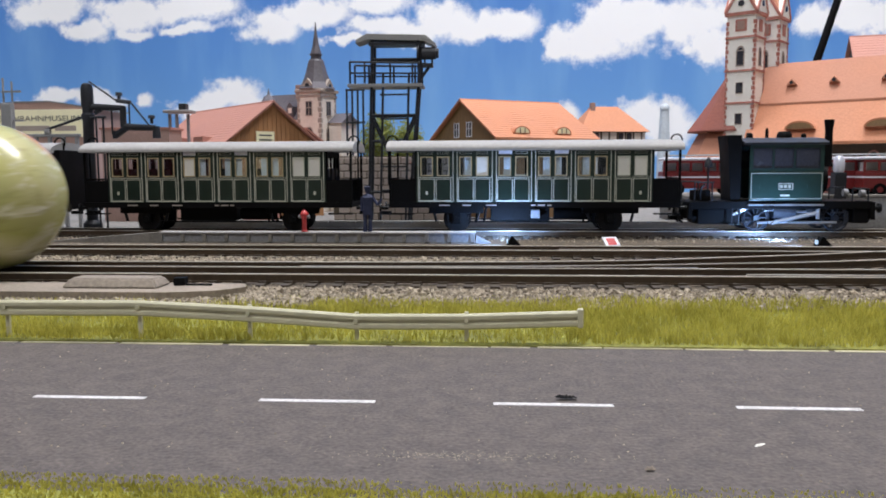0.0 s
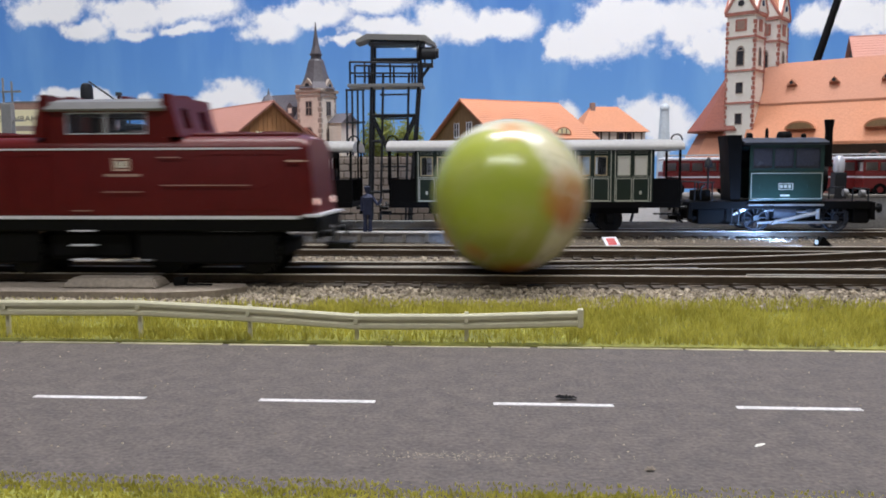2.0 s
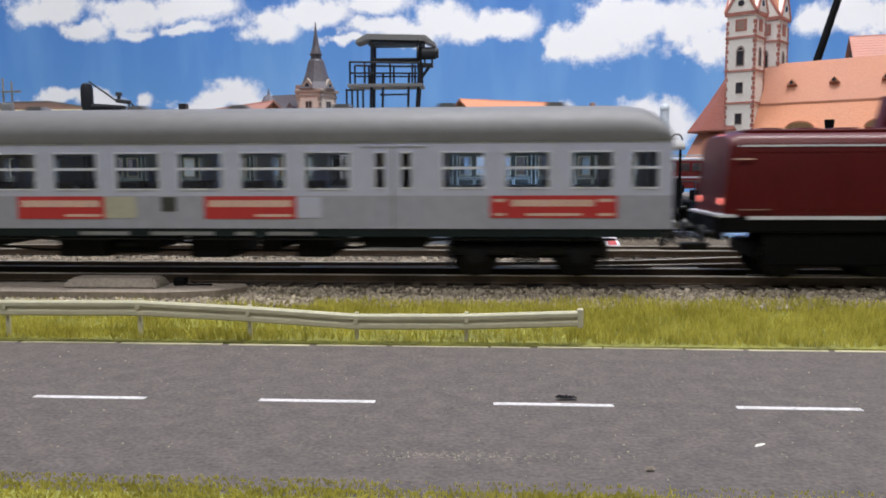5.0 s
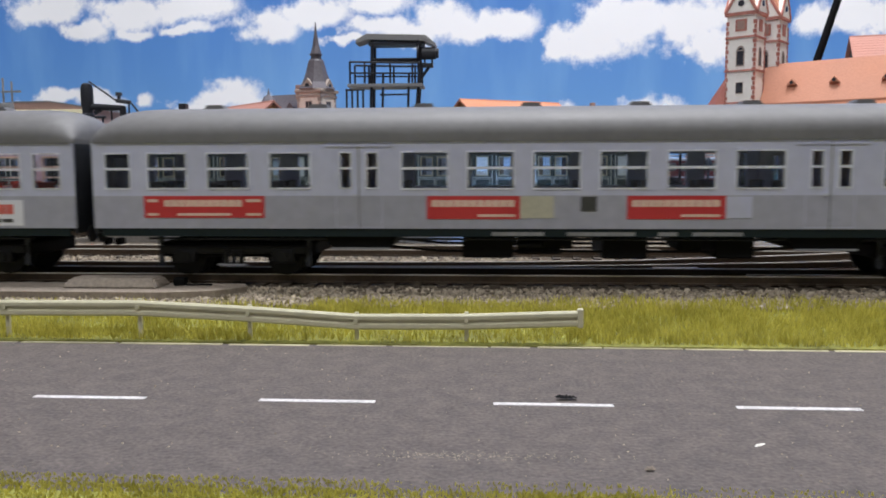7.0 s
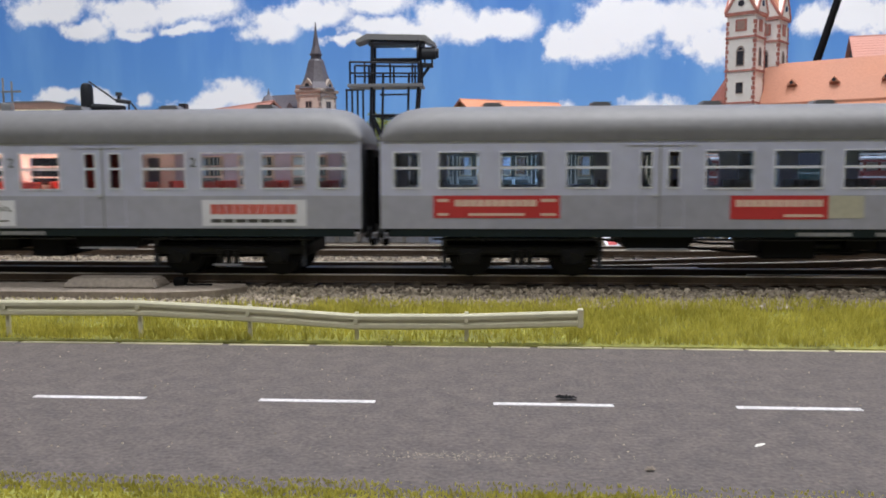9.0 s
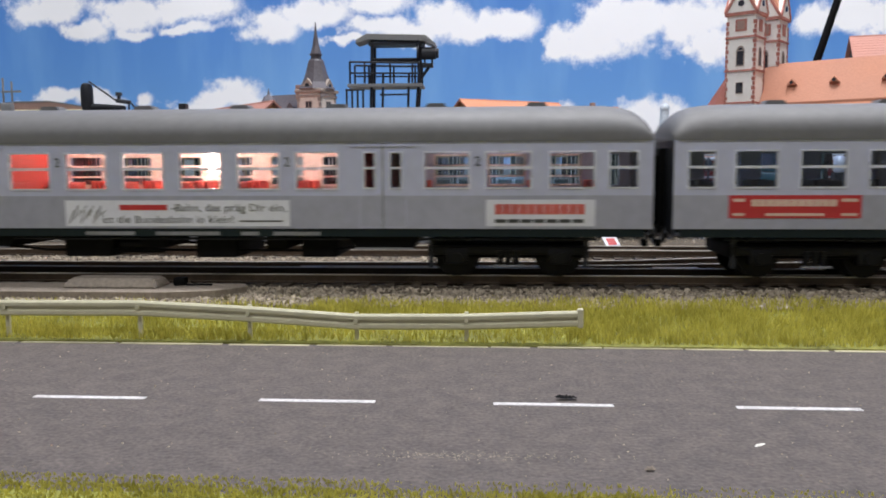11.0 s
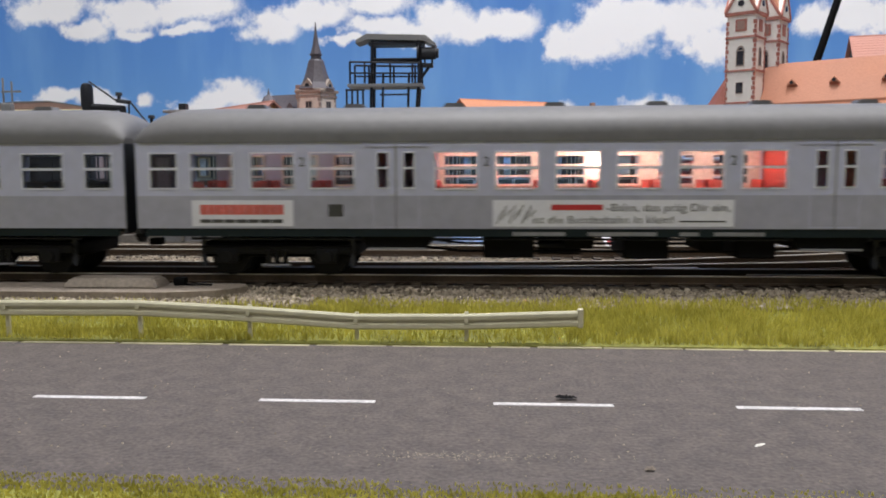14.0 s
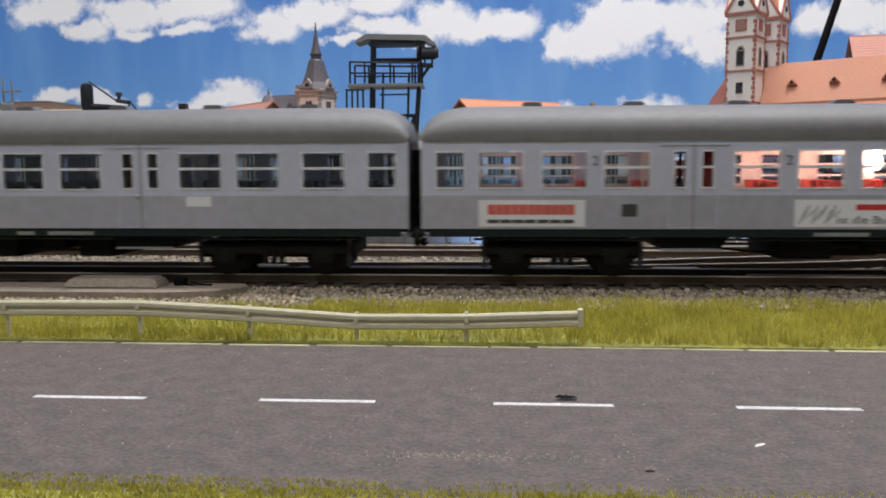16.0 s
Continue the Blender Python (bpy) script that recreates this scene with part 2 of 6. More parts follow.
def text_part(words, size, x, y, z, material, parent, name="lettering", width=None):
    cu = bpy.data.curves.new(name, "FONT")
    cu.body, cu.size, cu.extrude = words, size * MM, 0.00003
    tmp = bpy.data.objects.new(name, cu)
    scene.collection.objects.link(tmp)
    dg = bpy.context.evaluated_depsgraph_get()
    dg.update()
    me = bpy.data.meshes.new_from_object(tmp.evaluated_get(dg))
    bpy.data.objects.remove(tmp)
    w = max((v.co.x for v in me.vertices), default=1)
    k = width * MM / w if width else 1
    for v in me.vertices:
        v.co = Vector((v.co.x * k + x * MM, y * MM - v.co.z, v.co.y + z * MM))
    me.materials.clear()
    me.materials.append(material)
    ob = new(name, me)
    ob.parent = parent
    return ob


# ---- the room, the board and its backdrop ----
room = [("wall_north", -1560, 1560, 960, 1010), ("wall_south", -1560, 1560, -1250, -1200)]
for nm, x0, x1, y0, y1 in room:
    solid(nm, box(BM(), x0, x1, y0, y1, -1000, 1400), M_ROOM, "plain painted wall of the hobby room", "wall", "structure")
for nm, x0 in (("wall_west", -1620), ("wall_east", 1560)):
    solid(nm, box(BM(), x0, x0 + 60, -1250, 1010, -1000, 1400), M_ROOM, "plain painted wall of the hobby room", "wall", "structure")
solid("floor", box(BM(), -1620, 1620, -1250, 1010, -1060, -1003), M_CONC, "plain grey floor of the hobby room", "floor", "structure")
solid("ceiling", box(BM(), -1620, 1620, -1250, 1010, 1403, 1460), M_ROOM, "plain white ceiling", "ceiling", "structure")
for cx, cy in ((170, 560), (-200, -550)):
    t = thing("ceiling_lamp", cx, cy, 1403, "long white ceiling lamp with a glowing panel", "lamp", "ceiling lamps")
    part("housing", box(BM(), -580, 580, -170, 170, -60, 0, 6), M_TOWERGREY, t)
    part("diffuser", box(BM(), -550, 550, -150, 150, -66, -61), M_PANEL, t, "glowing white panel")

solid("ground", box(BM(), -1500, 1500, -60, 905, -40, -0.6), M_EARTH, "brown earth base of the model landscape", "ground", "structure")


tb = thing("layout_table", 0, 420, -1003, "plain wooden trestle table carrying the model landscape", "table")
part("tabletop", box(BM(), -1500, 1500, -480, 485, 945, 963), M_BEAM, tb)
for lx in (-1400, 0, 1400):
    for ly in (-420, 420):
        part("leg", box(BM(), lx - 30, lx + 30, ly - 30, ly + 30, 0, 945, 4), M_BEAM, tb)


def sky_material():
    m = bpy.data.materials.new("painted_sky")
    m.use_nodes = True
    N, Lk = m.node_tree.nodes, m.node_tree.links
    b = N["Principled BSDF"]
    b.inputs["Roughness"].default_value = 0.55
    tc = N.new("ShaderNodeTexCoord")
    sep = N.new("ShaderNodeSeparateXYZ")
    Lk.new(tc.outputs["Object"], sep.inputs[0])

    def math_node(op, a, b2=None, c=None):
        n = N.new("ShaderNodeMath")
        n.operation = op
        for i, v in enumerate((a, b2, c)):
            if v is None:
                continue
            if isinstance(v, (int, float)):
                n.inputs[i].default_value = v
            else:
                Lk.new(v, n.inputs[i])
        return n.outputs[0]
    # clouds bank by bank: centre x, z and half sizes in metres
    banks = dict(
        high_west=((-0.510, 0.221, 0.063, 0.020), (-0.424, 0.210, 0.059, 0.020), (-0.471, 0.193, 0.030, 0.013), (-0.351, 0.216, 0.066, 0.018), (-0.352, 0.195, 0.046, 0.008), (-0.415, 0.190, 0.030, 0.009),),
        high_middle=((-0.254, 0.196, 0.040, 0.018), (-0.195, 0.210, 0.046, 0.020), (-0.137, 0.217, 0.040, 0.012), (-0.112, 0.190, 0.063, 0.013), (-0.164, 0.178, 0.036, 0.006),),
        high_centre=((-0.052, 0.196, 0.050, 0.024), (-0.017, 0.196, 0.024, 0.018), (0.017, 0.190, 0.030, 0.018),),
        great_cloud=((0.070, 0.169, 0.022, 0.022), (0.104, 0.170, 0.038, 0.026), (0.132, 0.189, 0.041, 0.027), (0.165, 0.196, 0.059, 0.026), (0.208, 0.191, 0.054, 0.029), (0.234, 0.165, 0.033, 0.023),),
        high_east=((0.334, 0.195, 0.030, 0.020), (0.378, 0.202, 0.053, 0.023), (0.413, 0.197, 0.030, 0.023),),
        low_west=((-0.502, 0.117, 0.046, 0.009), (-0.462, 0.112, 0.036, 0.012), (-0.408, 0.116, 0.017, 0.010), (-0.335, 0.107, 0.036, 0.019), (-0.301, 0.117, 0.046, 0.020), (-0.276, 0.107, 0.040, 0.018), (-0.550, 0.109, 0.029, 0.008),),
        low_east=((0.088, 0.093, 0.018, 0.015), (0.164, 0.088, 0.033, 0.024), (0.195, 0.083, 0.030, 0.027),))
    wn = N.new("ShaderNodeTexNoise")
    wn.inputs["Scale"].default_value, wn.inputs["Detail"].default_value = 17, 5
    Lk.new(tc.outputs["Object"], wn.inputs["Vector"])
    half = N.new("ShaderNodeVectorMath")
    half.operation = "SUBTRACT"
    half.inputs[1].default_value = (0.5, 0.5, 0.5)
    warp = N.new("ShaderNodeVectorMath")
    warp.operation = "MULTIPLY_ADD"
    warp.inputs[1].default_value = (0.075, 0, 0.045)
    Lk.new(wn.outputs[1], half.inputs[0]), Lk.new(half.outputs[0], warp.inputs[0]), Lk.new(tc.outputs["Object"], warp.inputs[2])
    best = None
    for cx, cz, rx, rz in itertools.chain(*banks.values()):
        sub, sc, ln = (N.new("ShaderNodeVectorMath") for _ in range(3))
        sub.operation, sc.operation, ln.operation = "SUBTRACT", "MULTIPLY", "LENGTH"
        sub.inputs[1].default_value, sc.inputs[1].default_value = (cx, 0.9, cz), (1 / rx, 0, 1 / rz)
        Lk.new(warp.outputs[0], sub.inputs[0]), Lk.new(sub.outputs[0], sc.inputs[0]), Lk.new(sc.outputs[0], ln.inputs[0])
        v = math_node("SUBTRACT", 1.0, ln.outputs["Value"])
        best = v if best is None else math_node("SMOOTH_MAX", best, v, 0.2)
    n1 = N.new("ShaderNodeTexNoise")
    n1.inputs["Scale"].default_value, n1.inputs["Detail"].default_value, n1.inputs["Roughness"].default_value = 34, 9, 0.66
    Lk.new(tc.outputs["Object"], n1.inputs["Vector"])
    f = math_node("ADD", best, math_node("MULTIPLY", math_node("SUBTRACT", n1.outputs[0], 0.5), 1.9))
    cover = N.new("ShaderNodeMapRange")
    cover.interpolation_type = "SMOOTHSTEP"
    cover.inputs[1].default_value, cover.inputs[2].default_value = -0.14, 0.46
    Lk.new(f, cover.inputs[0])
    grad = N.new("ShaderNodeMapRange")
    grad.inputs[1].default_value, grad.inputs[2].default_value = 0.05, 0.24
    Lk.new(sep.outputs[2], grad.inputs[0])
    blue = N.new("ShaderNodeMix")
    blue.data_type = "RGBA"
    blue.inputs[6].default_value, blue.inputs[7].default_value = (0.17, 0.40, 0.78, 1), (0.060, 0.205, 0.59, 1)
    Lk.new(grad.outputs[0], blue.inputs[0])
    n2 = N.new("ShaderNodeTexNoise")
    n2.inputs["Scale"].default_value, n2.inputs["Detail"].default_value = 9, 4
    mp = N.new("ShaderNodeMapping")
    mp.inputs["Scale"].default_value = (2.2, 1, 0.5)
    Lk.new(tc.outputs["Object"], mp.inputs[0]), Lk.new(mp.outputs[0], n2.inputs["Vector"])
    pale = N.new("ShaderNodeMix")
    pale.data_type = "RGBA"
    pale.inputs[7].default_value = (0.33, 0.60, 0.88, 1)
    hz = N.new("ShaderNodeMapRange")
    hz.inputs[1].default_value, hz.inputs[2].default_value, hz.inputs[4].default_value = 0.45, 0.75, 0.3
    Lk.new(n2.outputs[0], hz.inputs[0]), Lk.new(hz.outputs[0], pale.inputs[0]), Lk.new(blue.outputs[2], pale.inputs[6])
    out = N.new("ShaderNodeMix")
    out.data_type = "RGBA"
    out.inputs[7].default_value = (0.96, 0.97, 1.0, 1)
    Lk.new(cover.outputs[0], out.inputs[0]), Lk.new(pale.outputs[2], out.inputs[6])
    Lk.new(out.outputs[2], b.inputs["Base Color"])
    return m


def backdrop():
    bm = BM()
    top = []
    for i in range(121):
        x = -1500 + i * 25
        y = 900 + 1.2 * math.sin(x * 0.021) + 0.8 * math.sin(x * 0.057)
        top.append((bm.verts.new((x * MM, y * MM, -0.001)), bm.verts.new((x * MM, y * MM, 0.62)), bm.verts.new((x * MM, (y + 3) * MM, 0.62)), bm.verts.new((x * MM, (y + 3) * MM, -0.001))))
    for a, b in zip(top, top[1:]):
        for i in range(4):
            bm.faces.new((a[i], a[(i + 1) % 4], b[(i + 1) % 4], b[i]))
    bmesh.ops.recalc_face_normals(bm, faces=bm.faces)
    solid("backdrop", bm, sky_material(), "printed paper sky with white clouds behind the layout", "backdrop", "structure", smooth=True)


backdrop()
solid("pavement", box(BM(), -1500, 1500, 408, 900, -0.6, 3.0), M_PAVE, "grey station yard ground behind the tracks", "yard", "structure")
road = solid("road", box(BM(), -1500, 1500, 81.8, 156, -0.6, 0.0), M_ASPHALT, "grey asphalt model road", "road", "structure")
for i in range(-12, 13):
    x = -18.2 + 36.1 * i
    part("dash", box(BM(), x - 18.1, x - 0.1, 116.6, 117.9, 0.0, 0.06), M_LINE, road)
M_EDGE = mat("worn_edging", (0.46, 0.42, 0.27), 0.9, var=0.35, fine=900, coarse=120, rand=0.6)
rng_edge = random.Random(17)
xe = -170.0
while xe < 170:
    le = rng_edge.uniform(7, 22)
    o, hgt = rng_edge.uniform(-0.4, 0.2), rng_edge.uniform(0.06, 0.22)
    part("edge_strip", box(BM(), xe, xe + le, 155.0 + o, 155.95 + o * 0.2, -0.3, hgt, 0.05), M_EDGE, road, "worn tan edging of the road")
    xe += le + rng_edge.uniform(0.0, 1.6)


# ---- verge, ballast and tracks ----
def verge():
    bm = BM()
    prism(bm, [(156, -0.6), (156, 0.35), (160, 0.7), (185, 1.6), (205, 2.0), (214, 2.4), (214, -0.6)], "x", -1500, 1500)
    solid("verge", bm, M_TURF, "low earth verge between road and railway", "verge", "structure")
    bm = BM()
    prism(bm, [(-60, -0.6), (-60, 1.0), (72, 0.5), (81.8, 0.05), (81.8, -0.6)], "x", -1500, 1500)
    solid("near_verge", bm, M_TURF, "low earth verge on the near roadside", "verge", "structure")
    bm = BM()
    prism(bm, [(206, -0.6), (206, 2.0), (213, 3.0), (404, 3.0), (408, 3.0), (408, -0.6)], "x", -1500, 1500)
    solid("track_bed", bm, M_BED, "dark ballast bed under the tracks", "track bed", "structure")


verge()


def ground_z(y):
    if y < 90:
        return 0.6 if y < 74 else 0.15
    if y < 185:
        return 0.35 + (y - 156) / 29 * 1.25
    return 1.6 + (y - 185) / 29 * 0.8


def blades(name, rects, label, seed):
    """Tufts of fibres over rectangles (x0, x1, y0, y1, count, low, high)."""
    rng = np.random.default_rng(seed)
    vs, fs = [], []
    for x0, x1, y0, y1, n, lo, hi in rects:
        for _ in range(n):
            x, y = rng.uniform(x0, x1), rng.uniform(y0, y1)
            clump = 0.5 + 0.5 * noise.noise((x * 0.07, y * 0.10, seed))
            if rng.random() > 0.35 + 0.9 * clump:
                continue
            h = (lo + (hi - lo) * rng.random()) * (0.65 + 0.6 * clump)
            a, w = rng.uniform(0, 3.1416), rng.uniform(0.08, 0.16)
            lx, ly = rng.normal(0, 0.30) * h, rng.normal(0, 0.25) * h
            z, k = ground_z(y) - 0.2, len(vs)
            dx, dy = w * math.cos(a), w * math.sin(a)
            vs += [(x - dx, y - dy, z), (x + dx, y + dy, z), (x + lx * 0.4 + dx * 0.8, y + ly * 0.4 + dy * 0.8, z + h * 0.6), (x + lx * 0.4 - dx * 0.8, y + ly * 0.4 - dy * 0.8, z + h * 0.6), (x + lx, y + ly, z + h)]
            fs += [(k, k + 1, k + 2, k + 3), (k + 3, k + 2, k + 4)]
    me = bpy.data.meshes.new(name)
    me.from_pydata((np.array(vs) * MM).tolist(), [], fs)
    me.materials.append(M_GRASS)
    tagged(new(name, me), label, "grass", kind="stuff")


blades("grass", [(-150, 140, 157, 190, 26000, 0.9, 3.0), (15, 140, 157, 197, 12000, 1.4, 3.6), (-150, 140, 190, 203, 2600, 0.4, 1.3), (-45, 20, 180, 193, 3500, 1.2, 3.2), (-150, -45, 157, 165, 5000, 0.8, 2.2), (-420, -150, 157, 192, 3500, 1, 3), (140, 420, 157, 197, 3500, 1, 3.5)], "yellow-green static grass fibres on the verge", 3)
blades("near_grass", [(-80, 75, 70, 80, 9000, 0.35, 1.0), (-80, 75, 79, 83.6, 11000, 0.3, 0.9), (-80, 75, 83, 86.5, 1500, 0.15, 0.6), (-80, -12, 83, 86.5, 1300, 0.2, 0.7), (-300, -80, 60, 84, 1500, 1, 2), (75, 300, 60, 84, 1500, 1, 2)], "yellow-green static grass fibres by the roadside", 5)


def stones(name, rects, seed, label):
    rng = np.random.default_rng(seed)
    base = np.array([(1, 0, 0), (-1, 0, 0), (0, 1, 0), (0, -1, 0), (0, 0, 1), (0, 0, -1)], float)
    tri = [(0, 2, 4), (2, 1, 4), (1, 3, 4), (3, 0, 4), (2, 0, 5), (1, 2, 5), (3, 1, 5), (0, 3, 5)]
    vs, fs = [], []
    for x0, x1, y0, y1, n, s0, s1, zz in rects:
        for _ in range(n):
            x, y, s = rng.uniform(x0, x1), rng.uniform(y0, y1), rng.uniform(s0, s1)
            q = Euler(rng.uniform(0, 6.28, 3)).to_matrix()
            p = base * s * rng.uniform(0.6, 1.2, (6, 1))
            z = zz if zz is not None else (1.75 + max(0, (y - 189) * 0.02) + max(0, min(0.5, (y - 206) / 12)))
            k = len(vs)
            vs += [tuple(np.array(q @ Vector(c)) + (x, y, z + s * rng.uniform(0.0, 0.5))) for c in p]
            fs += [(a + k, b + k, c + k) for a, b, c in tri]
    me = bpy.data.meshes.new(name)
    me.from_pydata((np.array(vs) * MM).tolist(), [], fs)
    me.materials.append(M_STONE)
    tagged(new(name, me), label, "ballast", kind="stuff")


stones("ballast", [(-160, 130, 189, 212.2, 7600, 0.5, 1.0, None), (-160, 130, 211.5, 218.8, 900, 0.3, 0.55, 2.7), (-160, 150, 221.5, 234.5, 1500, 0.35, 0.6, 2.8), (-200, 12, 250, 286, 4700, 0.45, 0.85, 3.0), (12, 170, 272, 286, 500, 0.35, 0.6, 2.8), (-200, 170, 291, 304, 1200, 0.35, 0.6, 2.9),
                   (-200, 200, 308, 342, 1100, 0.3, 0.6, 2.8), (-240, 220, 352, 405, 2500, 0.4, 0.7, 2.9), (-500, -160, 204, 286, 2500, 0.4, 0.8, 2.9), (150, 500, 204, 286, 2500, 0.4, 0.8, 2.9)], 11, "grey crushed-stone track ballast")


def rail_path(parent, pts):
    """A rail along points (x, y): a brown web with foot, and a bright head."""
    web, head = BM(), BM()
    for i in range(len(pts) - 1):
        (xa, ya), (xb, yb) = pts[i], pts[i + 1]
        d = Vector((xb - xa, yb - ya)).normalized()
        nx, ny = -d.y, d.x
        for bm, w, z0, z1 in ((web, 0.9, 3.6, 4.0), (web, 0.25, 4.0, 5.4), (web, 0.42, 5.2, 5.75), (head, 0.40, 5.75, 6.0)):
            prof = [(-w, z0), (w, z0), (w, z1), (-w, z1)]
            A = [bm.verts.new(((xa + nx * o) * MM, (ya + ny * o) * MM, z * MM)) for o, z in prof]
            B = [bm.verts.new(((xb + nx * o) * MM, (yb + ny * o) * MM, z * MM)) for o, z in prof]
            for k in range(4):
                bm.faces.new((A[k], A[(k + 1) % 4], B[(k + 1) % 4], B[k]))
            bm.faces.new(A[::-1]), bm.faces.new(B)
    bmesh.ops.recalc_face_normals(web, faces=web.faces), bmesh.ops.recalc_face_normals(head, faces=head.faces)
    r = part("rail", web, M_RAIL, parent)
    part("rail_head", head, M_STEEL, r, "bright worn steel rail head")


def curve(pts, n=10):
    """Points on a smooth line through the given ones."""
    out = []
    for i in range(len(pts) - 1):
        p0, p1, p2, p3 = (Vector(pts[max(0, min(len(pts) - 1, k))]) for k in (i - 1, i, i + 1, i + 2))
        for j in range(n):
            t = j / n
            out.append(tuple(0.5 * (2 * p1 + (p2 - p0) * t + (2 * p0 - 5 * p1 + 4 * p2 - p3) * t * t + (3 * p1 - p0 - 3 * p2 + p3) * t ** 3)))
    return out + [tuple(pts[-1])]


def sleeper_mesh(w):
    bm = BM()
    box(bm, -1.3, 1.3, -w / 2, w / 2, 2.2, 3.6)
    for s in (-8.25, 8.25):
        box(bm, -1.2, 1.2, s - 2.0, s - 0.9, 3.6, 4.1), box(bm, -1.2, 1.2, s + 0.9, s + 2.0, 3.6, 4.1)
    return mesh_of("sleeper", bm, M_SLEEPER)


SLEEPER = sleeper_mesh(29)


def track(yc, label, x0=-1480, x1=1480):
    t = tagged(new("railway_track"), label, "track", "railway tracks", "structure")
    t.empty_display_size = 0.005
    t.matrix_basis = pose(0, yc * MM, 0)
    for s in (-8.25, 8.25):
        rail_path(t, [(x0, s), (x1, s)])
    bm = BM()
    for i in range(int(x0 / 7.3), int(x1 / 7.3)):
        x = i * 7.3
        if -190 < x < 190:
            ob = new("sleeper", SLEEPER)
            ob.parent = t
            ob.location = (x * MM, 0, 0)
        else:
            box(bm, x - 1.3, x + 1.3, -14.5, 14.5, 2.2, 3.6)
    tagged(part("far_sleepers", bm, M_SLEEPER, t), kind="stuff")
    return t


track(228, "front railway track with dark sleepers and shiny rails")
track(297, "middle siding track with dark sleepers")
track(387, "rear siding track carrying green coaches")
xo = thing("turnout", 0, 0, 0, "turnout rails branching off the front track", "turnout", kind="structure")
rail_path(xo, curve([(-260, 248.5), (-70, 249.5), (22, 254), (75, 267), (126, 285), (230, 330)], 6))
rail_path(xo, curve([(-60, 238.5), (10, 241), (69, 249.5), (126, 263), (230, 305)], 6))
rail_path(xo, [(70, 224), (160, 223)])
bmx = BM()
for i in range(26):
    x = -40 + i * 7.3
    box(bmx, x - 1.2, x + 1.2, 242.6, 254 + max(0, i - 4) * 2.2, 2.3, 3.55)
part("long_sleepers", bmx, M_SLEEPER, xo)
part("frog_plate", box(BM(), 48, 62, 240, 246, 3.6, 5.3, 0.3), M_SLEEPER, xo)
part("crossing_board", box(BM(), 24, 62, 291, 302, 3.4, 5.2, 0.3), M_BEAM, xo, "dark timber crossing board")

# ---- the silver train (lengths along x, z from the rail head) ----
Y_TRAIN, Z_RAIL = 228, 6.0


WHEELS = []


def bogie(parent, cx, wb, r=5.4, dep=15):
    b = part("bogie", box(BM(), cx - wb / 2 - 8, cx + wb / 2 + 8, -12.5, 12.5, 5.2, 9.4, 0.8), M_BLACK, parent, "black bogie frame")
    for s in (-1, 1):
        bm = BM()
        box(bm, cx - wb / 2 - 7, cx + wb / 2 + 7, s * 12.9 - 0.5, s * 12.9 + 0.5, 6.2, 8.6, 0.3)
        for k in (-1, 1):
            box(bm, cx + k * wb / 2 - 3.2, cx + k * wb / 2 + 3.2, s * 12.5 - 1.2, s * 12.5 + 1.2, 3.6, 8.0, 0.5)
            rod(bm, (cx + k * wb / 2, s * 13.0, 5.3), (cx + k * wb / 2, s * 14.3, 5.3), 1.6, 10)
        for k in (-2.2, 0, 2.2):
            rod(bm, (cx + k, s * 13.2, 3.4), (cx + k, s * 13.2, 7.4), 0.9, 8)
        part("bogie_side", bm, M_BLACKG, b, smooth=True)
    for k in (-1, 1):
        w = BM()
        for s in (-1, 1):
            rod(w, (0, s * 7.6, 0), (0, s * 10.4, 0), r, 20)
            rod(w, (0, s * 6.8, 0), (0, s * 7.6, 0), r + 0.9, 20)
        rod(w, (0, -7, 0), (0, 7, 0), 1.0, 8)
        ob = part("wheelset", w, M_BLACKG, b, smooth=True)
        WHEELS.append((ob, (cx + k * wb / 2), r))
        ob.location = ((cx + k * wb / 2) * MM, 0, r * MM)


